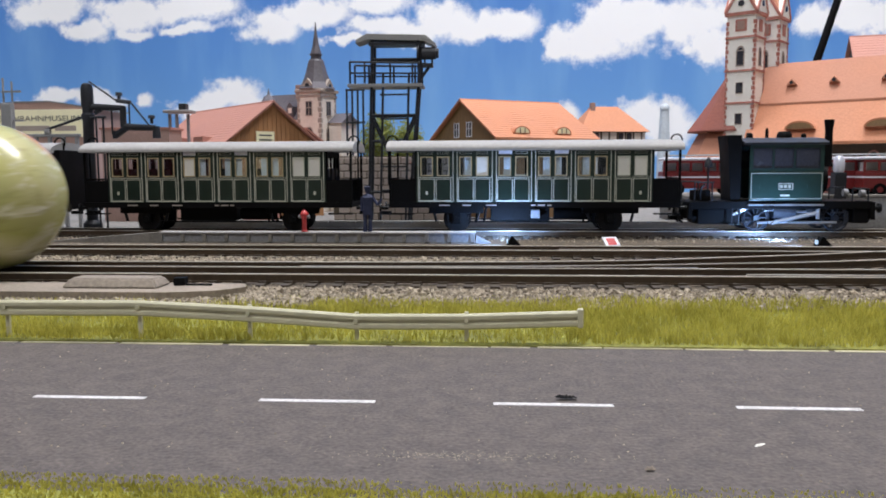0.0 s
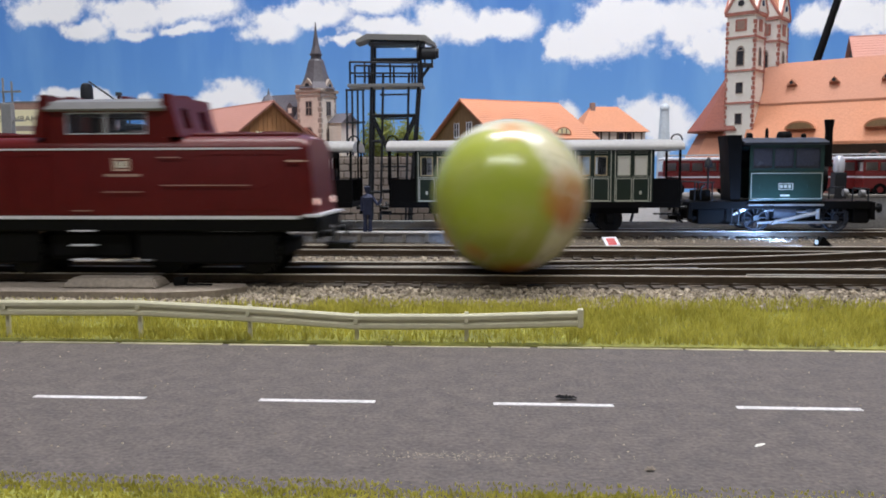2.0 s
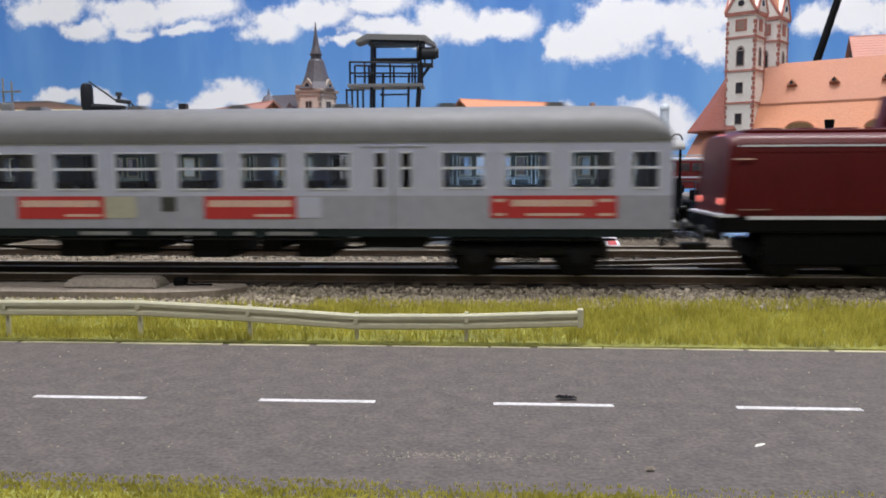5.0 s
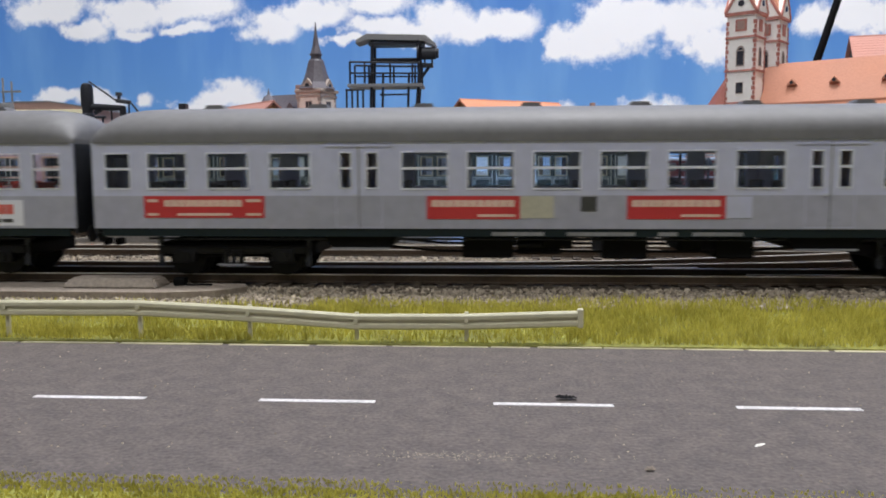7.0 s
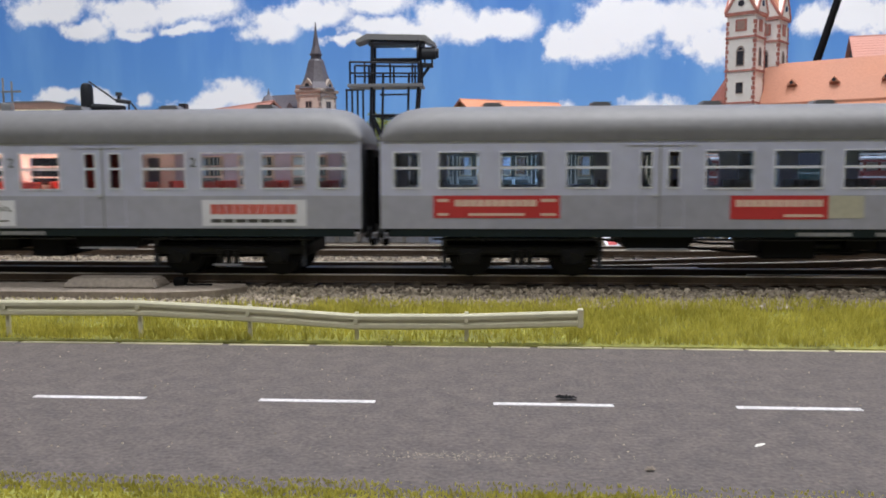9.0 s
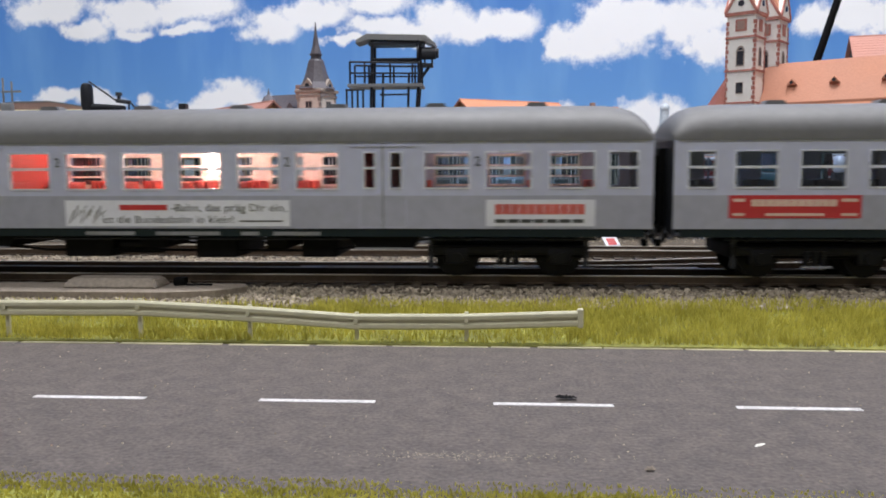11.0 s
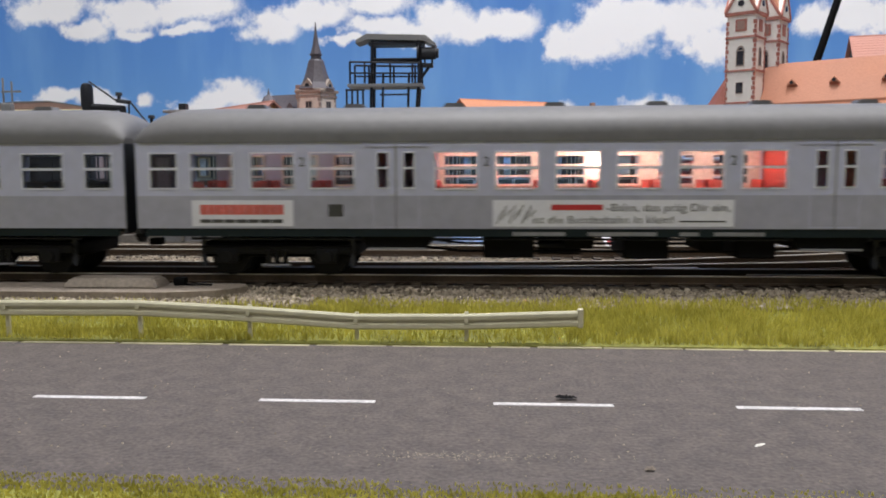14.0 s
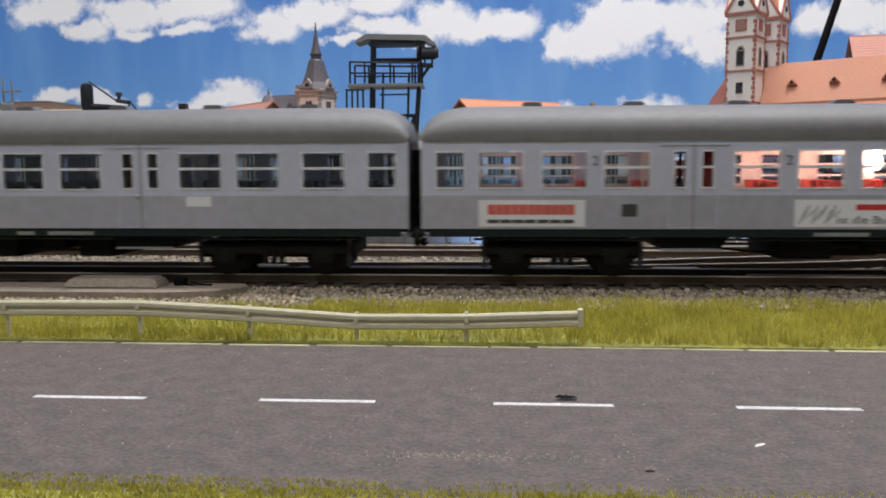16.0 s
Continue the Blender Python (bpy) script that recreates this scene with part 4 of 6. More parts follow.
            part("headlamp", lp, M_LAMP if s > 0 else M_TAIL, t, "glowing round lamp", smooth=True)
        lp = BM()
        rod(lp, (s * (h - 6), 0, 37.8), (s * (h - 2.6), 0, 37.8), 1.0, 14)
        part("headlamp", lp, M_LAMP if s > 0 else M_TAIL, t, "glowing round lamp", smooth=True)
        part("handrail", box(BM(), s * (h - 4.5) - 2.6, s * (h - 4.5) + 2.6, -16.2, -15.9, 31.6, 32.0), M_ADPINK, t)
    return t


loco = diesel()


def marble_material():
    m = bpy.data.materials.new("green_marble")
    m.use_nodes = True
    N, Lk = m.node_tree.nodes, m.node_tree.links
    b = N["Principled BSDF"]
    b.inputs["Roughness"].default_value = 0.22
    b.inputs["Coat Weight"].default_value = 0.1
    b.inputs["Subsurface Weight"].default_value = 0.25
    b.inputs["Subsurface Radius"].default_value = (0.004, 0.004, 0.002)
    tc = N.new("ShaderNodeTexCoord")
    nz = N.new("ShaderNodeTexNoise")
    nz.inputs["Scale"].default_value, nz.inputs["Detail"].default_value = 38, 5
    Lk.new(tc.outputs["Object"], nz.inputs["Vector"])
    mixv = N.new("ShaderNodeVectorMath")
    mixv.operation = "MULTIPLY_ADD"
    mixv.inputs[1].default_value = (0.010, 0.010, 0.010)
    Lk.new(nz.outputs[1], mixv.inputs[0]), Lk.new(tc.outputs["Object"], mixv.inputs[2])
    sep = N.new("ShaderNodeSeparateXYZ")
    Lk.new(mixv.outputs[0], sep.inputs[0])
    # an olive cap with a pale rim, cream bands round the rest, and orange patches
    r1 = N.new("ShaderNodeValToRGB")
    e = r1.color_ramp.elements
    e[0].position, e[0].color = 0.0, (0.50, 0.46, 0.24, 1)
    e[1].position, e[1].color = 1.0, (0.37, 0.45, 0.04, 1)
    for p, c in ((0.2, (0.42, 0.42, 0.13, 1)), (0.36, (0.74, 0.69, 0.48, 1)), (0.48, (0.44, 0.42, 0.14, 1)), (0.60, (0.72, 0.66, 0.44, 1)), (0.73, (0.82, 0.79, 0.64, 1)), (0.765, (0.40, 0.46, 0.06, 1))):
        q = e.new(p)
        q.color = c
    dot = N.new("ShaderNodeVectorMath")
    dot.operation = "DOT_PRODUCT"
    dot.inputs[1].default_value = (0.32, -0.89, -0.32)
    Lk.new(mixv.outputs[0], dot.inputs[0])
    mr = N.new("ShaderNodeMapRange")
    mr.inputs[1].default_value, mr.inputs[2].default_value = -0.0265, 0.0175
    Lk.new(dot.outputs["Value"], mr.inputs[0]), Lk.new(mr.outputs[0], r1.inputs[0])
    last = r1.outputs[0]
    for c, rad in (((-0.004, -0.0105, 0.0176), 0.009), ((0.022, -0.002, 0.017), 0.009), ((-0.012, 0.010, 0.020), 0.009), ((-0.012, -0.008, -0.006), 0.006), ((0.025, 0.004, -0.004), 0.008), ((0.018, 0.016, 0.006), 0.007), ((0.017, 0.002, 0.018), 0.006), ((0.021, -0.006, 0.006), 0.005)):
        ds = N.new("ShaderNodeVectorMath")
        ds.operation = "DISTANCE"
        ds.inputs[1].default_value = c
        Lk.new(mixv.outputs[0], ds.inputs[0])
        k = N.new("ShaderNodeMapRange")
        k.inputs[1].default_value, k.inputs[2].default_value, k.inputs[3].default_value, k.inputs[4].default_value = rad * 0.5, rad * 1.15, 0.9, 0.0
        Lk.new(ds.outputs["Value"], k.inputs[0])
        mx = N.new("ShaderNodeMix")
        mx.data_type = "RGBA"
        mx.inputs[7].default_value = (0.62, 0.17, 0.025, 1)
        Lk.new(k.outputs[0], mx.inputs[0]), Lk.new(last, mx.inputs[6])
        last = mx.outputs[2]
    n3 = N.new("ShaderNodeTexNoise")
    n3.inputs["Scale"].default_value, n3.inputs["Detail"].default_value = 70, 6
    Lk.new(tc.outputs["Object"], n3.inputs["Vector"])
    k3 = N.new("ShaderNodeMapRange")
    k3.inputs[1].default_value, k3.inputs[2].default_value, k3.inputs[3].default_value, k3.inputs[4].default_value = 0.35, 0.68, 0.0, 0.5
    Lk.new(n3.outputs[0], k3.inputs[0])
    m3 = N.new("ShaderNodeMix")
    m3.data_type = "RGBA"
    m3.inputs[7].default_value = (0.52, 0.50, 0.20, 1)
    Lk.new(k3.outputs[0], m3.inputs[0]), Lk.new(last, m3.inputs[6])
    last = m3.outputs[2]
    # thin cream and brown veins drawn along the bands
    for scale, tone, amount in ((1.0, (0.85, 0.83, 0.72, 1), 0.75), (1.7, (0.30, 0.27, 0.09, 1), 0.6)):
        st = N.new("ShaderNodeMapping")
        st.inputs["Rotation"].default_value, st.inputs["Scale"].default_value = (0.5, 0.35, 0.2), (0.35, 1.0, 1.3)
        Lk.new(mixv.outputs[0], st.inputs[0])
        nv = N.new("ShaderNodeTexNoise")
        nv.inputs["Scale"].default_value, nv.inputs["Detail"].default_value, nv.inputs["Distortion"].default_value = 120 * scale, 4, 1.6
        Lk.new(st.outputs[0], nv.inputs["Vector"])
        kv = N.new("ShaderNodeMapRange")
        kv.inputs[1].default_value, kv.inputs[2].default_value, kv.inputs[4].default_value = 0.55, 0.72, amount
        Lk.new(nv.outputs[0], kv.inputs[0])
        off = N.new("ShaderNodeMapRange")
        off.inputs[1].default_value, off.inputs[2].default_value, off.inputs[3].default_value, off.inputs[4].default_value = 0.70, 0.80, 1.0, 0.15
        Lk.new(mr.outputs[0], off.inputs[0])
        ml = N.new("ShaderNodeMath")
        ml.operation = "MULTIPLY"
        Lk.new(kv.outputs[0], ml.inputs[0]), Lk.new(off.outputs[0], ml.inputs[1])
        mv = N.new("ShaderNodeMix")
        mv.data_type = "RGBA"
        mv.inputs[7].default_value = tone
        Lk.new(ml.outputs[0], mv.inputs[0]), Lk.new(last, mv.inputs[6])
        last = mv.outputs[2]
    Lk.new(last, b.inputs["Base Color"])
    return m


BALL_R = 22.0
bmb = BM()
bmesh.ops.create_icosphere(bmb, subdivisions=5, radius=BALL_R * MM)
ball = solid("marble_ball", bmb, marble_material(), "polished green onyx ball with cream and orange veins on the track", "ball", smooth=True)


# ---- lineside things in front of the rear trains ----
def guard_rail():
    t = thing("guard_rail", 0, 158.5, 0.1, "pale cream plastic guard rail on posts beside the road", "guard rail")
    line = [(-125, 8.2), (-103, 8.2), (-74.2, 8.35), (-50.8, 7.3), (-28.4, 5.9), (-5.8, 6.1), (16.9, 6.95)]
    prof = [(-0.5, 0), (-0.9, -0.4), (-0.9, -1.05), (-0.3, -1.45), (-0.3, -1.8), (-0.9, -2.2), (-0.9, -2.85), (-0.5, -3.2), (0.1, -3.2), (0.1, 0)]
    for (xa, za), (xb, zb) in zip(line, line[1:]):
        bm = BM()
        A = [bm.verts.new((xa * MM, y * MM, (za + z) * MM)) for y, z in prof]
        B = [bm.verts.new((xb * MM, y * MM, (zb + z) * MM)) for y, z in prof]
        for i in range(len(prof)):
            bm.faces.new((A[i], A[(i + 1) % len(prof)], B[(i + 1) % len(prof)], B[i]))
        bm.faces.new(A[::-1]), bm.faces.new(B)
        bmesh.ops.recalc_face_normals(bm, faces=bm.faces)
        part("beam", bm, M_CREAM, t)
    for x, z in line[1:]:
        if x < 10:
            p = part("post", box(BM(), x - 0.42, x + 0.42, 0.1, 0.9, 0.0, z + 0.3, 0.12), M_CREAM, t)
            part("bolt", rod(BM(), (x, -1.1, z - 1.4), (x, 0.2, z - 1.4), 0.5, 8), M_CREAM, p)
    part("end_cap", box(BM(), 16.5, 17.7, -1.1, 0.6, 3.5, 7.4, 0.3), M_CREAM, t)


guard_rail()


def slab():
    t = thing("cable_slab", -103, 205, 2.0, "brown moulded point motor slab beside the track", "point motor")
    part("base", prism(BM(), [(-60, -1), (-50, -6), (-30, -8.5), (18, -8.5), (30, -5), (36, 2), (34, 8), (-60, 8)], "z", 0.0, 2.1), M_SLAB, t)
    bm = BM()
    A = [bm.verts.new((x * MM, y * MM, 2.1 * MM)) for x, y in ((-13, -3), (13.5, -3), (13.5, 7), (-13, 7))]
    B = [bm.verts.new((x * MM, y * MM, 4.6 * MM)) for x, y in ((-11.5, -1), (11.8, -1), (11.8, 6), (-11.5, 6))]
    for i in range(4):
        bm.faces.new((A[i], A[(i + 1) % 4], B[(i + 1) % 4], B[i]))
    bm.faces.new(A[::-1]), bm.faces.new(B)
    bmesh.ops.bevel(bm, geom=list(bm.edges), offset=0.5 * MM, segments=2, affect="EDGES")
    part("cover", bm, M_SLAB, t)
    part("lever_box", box(BM(), 15.5, 18.8, 3, 5.5, 2.1, 4.3, 0.3), M_BLACK, t, "small black lever box")
    part("lever", box(BM(), 18.8, 26, 3.6, 4.4, 2.1, 2.6, 0.1), M_BLACK, t)


slab()


def pit_wall():
    t = thing("loading_ramp", 0, 345, 3.0, "long low grey panelled ramp beside the rear track", "ramp")
    part("core", box(BM(), -150, -9, 0.6, 4.6, 0, 4.2), M_GREYP, t)
    part("top_lip", box(BM(), -150.5, -8.5, -0.4, 5.2, 4.2, 5.0, 0.2), mat("pale_ramp_top", (0.38, 0.37, 0.37), 0.7, var=0.15), t, "pale top edge, lighter than the ramp side")
    for i in range(15):
        x = -150 + i * 10
        part("rib", box(BM(), x - 0.8, x + 0.8, -0.2, 0.6, 0, 4.2), M_CONC, t)
    part("bottom_strip", box(BM(), -150, -9, -0.2, 0.6, 0, 0.7), M_CONC, t)
    part("slope", prism(BM(), [(-150.6, 0), (-150.6, 4.8), (-205, 0.4), (-205, 0)], "y", 0.4, 4.4), M_CONC, t)
    part("slope_end", prism(BM(), [(-8.4, 0), (-8.4, 3.4), (-2, 0.2), (-2, 0)], "y", 0.4, 4.4), M_GREYP, t)


pit_wall()


def led_wedge(x, y):
    t = thing("led_floodlight", x, y, 3.0, "small dark wedge-shaped floodlight with a blue-white lamp", "floodlight", "floodlights")
    part("housing", prism(BM(), [(-2.6, 0), (3.6, 0), (3.6, 0.5), (0.4, 4.3), (-0.4, 4.3)], "y", -2.2, 2.2), M_BLACK, t)
    part("lens", box(BM(), -2.1, -1.8, -1.3, 1.3, 1.2, 2.8), mat("led_glow", (0.8, 0.9, 1), 0.3, emit=(0.4, 0.65, 1.0), power=0.8, bump=0), t, "glowing blue-white lens")


led_wedge(7.0, 334)
led_wedge(134, 334)


def hydrant():
    t = thing("fire_hydrant", -85, 347.4, 8.0, "small red fire hydrant with pale side caps", "hydrant")
    part("body", lathe(BM(), 0, 0, [(1.5, 0), (1.5, 0.5), (1.05, 0.7), (1.05, 5.8), (1.5, 6.0), (1.5, 7.2), (1.9, 7.4), (1.9, 8.0), (1.3, 8.8), (0.6, 9.3), (0.5, 9.8)], 14), M_HYD, t, smooth=True)
    for s in (-1, 1):
        part("outlet", rod(BM(), (s * 1.2, 0, 6.6), (s * 2.6, 0, 6.6), 0.75, 10), M_GREYP, t, "pale metal cap")


hydrant()


def figure():
    bm = BM()
    lathe(bm, -1.1, 0, [(0.9, 0), (1.0, 0.8), (0.8, 4), (1.1, 8.6)], 10)
    lathe(bm, 1.1, 0.2, [(0.9, 0), (1.0, 0.8), (0.8, 4), (1.1, 8.6)], 10)
    lathe(bm, 0, 0, [(2.0, 7.6), (2.2, 9), (2.0, 12), (2.5, 15.2), (1.6, 16.4), (0.7, 16.8), (0.7, 17.2), (1.25, 17.9), (1.3, 18.8), (1.5, 19.2), (1.4, 19.9), (0.6, 20.3)], 12)
    rod(bm, (-2.3, 0, 15.4), (-2.7, 0.2, 9.2), 0.75, 8, 0.6)
    rod(bm, (2.2, 0, 15.4), (4.6, -0.5, 11.8), 0.75, 8, 0.6)
    rod(bm, (4.6, -0.5, 11.8), (6.4, -0.8, 14.6), 0.6, 8, 0.5)
    ob = solid("figurine", bm, M_NAVY, "small model railway figure in dark blue uniform", "figurine", smooth=True)
    ob.matrix_basis = pose(-56.5 * MM, 347.4 * MM, 8.0 * MM)


figure()


def marker():
    t = thing("stop_marker", 49.0, 330, 3.0, "small red and white tilted marker plate by the track", "track marker")
    part("foot", box(BM(), -2, 2, 1.6, 3.4, 0, 1.2), M_BLACK, t)
    pl = part("plate", box(BM(), -3.4, 3.4, -0.3, 0.3, 0, 5.6, 0.1), M_ADWHITE, t, "white plate")
    pl.matrix_basis = pose(0, 0, 0.1 * MM, -48, 0, 24)
    rd = part("field", box(BM(), -2.0, 2.0, -0.42, -0.25, 0.9, 4.7), M_ADRED, pl, "red field")


marker()


def debris():
    for x, y, m, nm, lb in ((11, 120, M_BLACK, "dirt_clump", "dark crumb of dirt on the road line"), (34, 101, M_BLIND, "paper_scrap", "white scrap lying on the road"), (19, 91.5, M_SLAB, "dirt_clump", "brown crumb of dirt on the road")):
        bm = BM()
        for k in range(5 if y > 95 else 2):
            r = random.uniform(0.25, 0.45) if m is M_BLIND or y < 95 else random.uniform(0.45, 0.75)
            res = bmesh.ops.create_icosphere(bm, subdivisions=1, radius=r * MM)
            dx = (k - 2) * 0.75
            for v in res["verts"]:
                v.co = Vector((v.co.x * random.uniform(0.8, 1.4) + dx * MM * (0.55 if m is M_BLIND else 0.7), v.co.y, abs(v.co.z) * random.uniform(0.6, 1.1) * (0.5 if m is M_BLIND else 1.5)))
        ob = solid(nm, bm, m, lb, "debris")
        ob.matrix_basis = pose(x * MM, y * MM, 0.0, 0, 0, 38 if m is M_BLIND else 8)


debris()


# ---- the rear siding: old green coaches and the small tank locomotive ----
Y_REAR = 387


def old_coach(cx, label, blinds, k_len=1.0, bright_views=(), closed=False):
    t = thing("compartment_coach", cx, Y_REAR, Z_RAIL, label, "train coach", "old green coaches")
    hb, hr, z0, z1 = 53 * k_len, 66.5 * k_len, 14.0, 38.9
    pitch = 2 * hb / 6
    holes, frames = [], []
    for i in range(6):
        a = -hb + i * pitch
        for k in (0, 1):
            x0 = a + 2.1 * k_len + k * 7.5 * k_len
            holes.append((x0, x0 + 5.4 * k_len, 26.4, 35.2))
    for s in (-1, 1):
        yy = -15.8 if s < 0 else 15.0
        sd = part("side", pierced(BM(), -hb, hb, yy, yy + 0.8, z0, z1, holes), M_GREEN, t, "dark green panelled side")
        y0, y1 = (yy - 0.16, yy) if s < 0 else (yy + 0.8, yy + 0.96)
        for i in range(6):
            a = -hb + i * pitch
            lin = BM()
            for xa in (a + 1.0, a + pitch - 0.9):
                box(lin, xa - 0.16, xa + 0.16, y0, y1, z0 + 0.4, z1 - 1.2)
            for k in (0, 1):
                x0 = a + 1.7 * k_len + k * 7.5 * k_len
                ring_frame(lin, x0, x0 + 6.4 * k_len, z0 + 0.9, 24.7, y0, y1, 0.28)
                ring_frame(lin, x0 + 0.5, x0 + 5.8, 36.6, 37.4, y0, y1, 0.12)
            box(lin, a + 1.0, a + pitch - 0.9, y0, y1, z0 + 0.3, z0 + 0.6), box(lin, a + 1.0, a + pitch - 0.9, y0, y1, 25.5, 25.75)
            part("lining", lin, M_LINING, sd, "pale cream lining")
        for j, (a, b, za, zb) in enumerate(holes):
            w = part("window", ring_frame(BM(), a + 0.3, b - 0.3, za + 0.3, zb - 0.3, y0 - 0.1, y1 + 0.5, 0.42), M_WOODF if j not in (10, 11) else M_LINING, t, "varnished wooden window frame")
            if j in blinds and s < 0:
                part("blind", box(BM(), a, b, yy + 0.3, yy + 0.5, za, zb), M_BLIND, w, "drawn white blind")
            else:
                part("pane", box(BM(), a, b, yy + 0.4, yy + 0.5, za, zb), M_GLASS, w)
            # an added pale panel stands in for the brightness seen through the window
            if j in bright_views and s < 0:
                ca, cb = (a, a + (b - a) * 0.55) if j % 2 else (b - (b - a) * 0.6, b)
                part("view_panel", box(BM(), ca, cb, yy + 0.9, yy + 1.1, za, zb), M_BLIND, w, "added pale panel for the bright view through the window")
        for j in (4, 7):
            a, b = holes[j][0], holes[j][1]
            part("sign_board", box(BM(), a, b + 0.6, y0 - 0.15, y1, 36.4, 38.0), M_ADWHITE, t, "white destination board")
        for j in (0, 11):
            x = (holes[j][0] + holes[j][1]) / 2
            part("class_mark", box(BM(), x - 0.5, x + 0.5, y0 - 0.05, y1, 17.6, 19.2), M_LINING, t)
        part("sill_beam", box(BM(), -hr + 1, hr - 1, yy + 0.2, yy + 0.9, z0 - 2.6, z0), M_BLACK, t)
        for q, w in ((-44, 5), (-33, 4), (-22, 5), (-1, 2), (2, 3.5), (6.5, 2)):
            part("print_bar", box(BM(), q, q + w, yy + 0.05, yy + 0.2, z0 - 1.7, z0 - 1.1), M_STONEB, t)
    bm = BM()
    prof = [(17.2 * math.cos(a), 4.4 * math.sin(a)) for a in [math.pi * i / 16 for i in range(17)]]
    prism(bm, [(y, z1 + z) for y, z in prof] + [(-17.2, z1 - 0.9), (17.2, z1 - 0.9)], "x", -hr, hr)
    part("roof", bm, M_OLDROOF, t, "pale grey canvas roof", smooth=True)
    part("floor_pan", box(BM(), -hr + 1, hr - 1, -15, 15, z0 - 2.4, z0 - 0.2), M_BLACK, t)
    part("inner_partition", box(BM(), -hb, hb, 0.0, 0.4, z0, 25), M_SEATG, t)
    for i in range(7):
        part("seat_back", box(BM(), -hb + i * pitch - 0.3, -hb + i * pitch + 0.3, -14.8, 14.8, z0, 30), M_SEATG, t)
    for s in (-1, 1):
        e = pierced(BM(), -15, 15, 0, 0.7, z0, z1, [(-4, 4, z0 + 2, 35), (-12, -6, 26, 35), (6, 12, 26, 35)])
        ob = part("end_wall", e, M_BLACK, t)
        ob.matrix_basis = pose((s * hb + (0.7 if s > 0 else 0.0)) * MM, 0, 0, 0, 0, 90)
        pf = BM()
        for k in (-14.6, 14.6):
            box(pf, s * (hr - 1.6) - 0.5, s * (hr - 1.6) + 0.5, k - 0.5, k + 0.5, z0, z1)
            box(pf, min(s * hb, s * (hr - 1)), max(s * hb, s * (hr - 1)), k - 0.3, k + 0.3, z0, 24.5)
        for j in range(6):
            y = -12 + j * 4.8
            rod(pf, (s * (hr - 1.6), y, z0), (s * (hr - 1.6), y, 25), 0.3, 6)
        box(pf, s * (hr - 1.6) - 0.35, s * (hr - 1.6) + 0.35, -14.6, 14.6, 24.6, 25.4)
        part("platform_rail", pf, M_BLACK, t, "black iron end platform railing")
        if closed and s > 0:
            part("end_screen", box(BM(), hb + 0.8, hr + 2.5, -14.2, 13.8, z0 - 4, z1 + 0.5, 0.5), M_BLACK, t, "closed black end vestibule")
        hk = BM()
        for j in range(8):
            a0, a1 = math.pi * (j / 8 * 1.5 - 0.3), math.pi * ((j + 1) / 8 * 1.5 - 0.3)
            rod(hk, (s * (hr - 1.5 + 2.6 * math.cos(a0)), -6, z1 + 4 + 2.6 * math.sin(a0)), (s * (hr - 1.5 + 2.6 * math.cos(a1)), -6, z1 + 4 + 2.6 * math.sin(a1)), 0.4, 6)
        rod(hk, (s * (hr + 0.4), -6, z1 + 4), (s * (hr + 0.4), -6, z0 + 8), 0.4, 6)
        part("brake_pipe", hk, M_BLACK, t)
        part("step_board", box(BM(), min(s * (hb + 1), s * (hr - 1)), max(s * (hb + 1), s * (hr - 1)), -15.5, -12.5, 8.2, 8.8), M_BLACK, t)
        b = BM()
        for k in (-10, 10):
            rod(b, (s * hr, k, 11.2), (s * (hr + 3.4), k, 11.2), 0.9, 10), rod(b, (s * (hr + 3.4), k, 11.2), (s * (hr + 4.2), k, 11.2), 2.2, 12)
        part("buffers", b, M_BLACKG, t, smooth=True)
        part("coupling", box(BM(), min(s * hr, s * (hr + 5)), max(s * hr, s * (hr + 5)), -1.5, 1.5, 7.6, 9.2, 0.3), M_BLACK, t)
        wx = s * 36
        w = BM()
        for q in (-1, 1):
            rod(w, (wx, q * 8, 5.8), (wx, q * 10.2, 5.8), 5.8, 22), rod(w, (wx, q * 7.2, 5.8), (wx, q * 8, 5.8), 6.5, 22)
        rod(w, (wx, -8, 5.8), (wx, 8, 5.8), 1, 8)
        part("wheelset", w, M_BLACKG, t, smooth=True)
        for q in (-1, 1):
            g = BM()
            box(g, wx - 2, wx + 2, q * 12.4 - 1, q * 12.4 + 1, 3.6, 11.5, 0.4)
            box(g, wx - 8, wx + 8, q * 12.2 - 0.5, q * 12.2 + 0.5, 9.0, 10.2, 0.3)
            rod(g, (wx, q * 12.8, 5.8), (wx, q * 14, 5.8), 1.4, 10)
            part("axle_guard", g, M_BLACK, t)
    part("battery_box", box(BM(), -20, 8, -11, 9, 5.0, z0 - 2.4, 0.5), M_BLACK, t)
    part("gas_cylinder", rod(BM(), (10, -9, 8.4), (27, -9, 8.4), 2.8, 14), M_BLACK, t, smooth=True)
    rig = BM()
    for y in (-10.5, 10.5):
        rod(rig, (-30, y, 4.6), (30, y, 4.6), 0.45, 6)
        for x in (-27, -23, 24, 28):
            rod(rig, (x, y, 4.2), (x * 0.96, y, z0 - 2.4), 0.6, 6)
    part("brake_rigging", rig, M_BLACK, t)
    for sx in (-1, 1):
        part("spring_beam", box(BM(), sx * 36 - 13, sx * 36 + 13, -13.6, -11.6, 8.6, z0 - 2.2, 0.5), M_BLACK, t)
        for k in (-9.5, 9.5):
            part("spring_hanger", rod(BM(), (sx * 36 + k, -12.8, 4.8), (sx * 36 + k * 1.2, -12.8, z0 - 2), 0.7, 6), M_BLACKG, t)
    return t


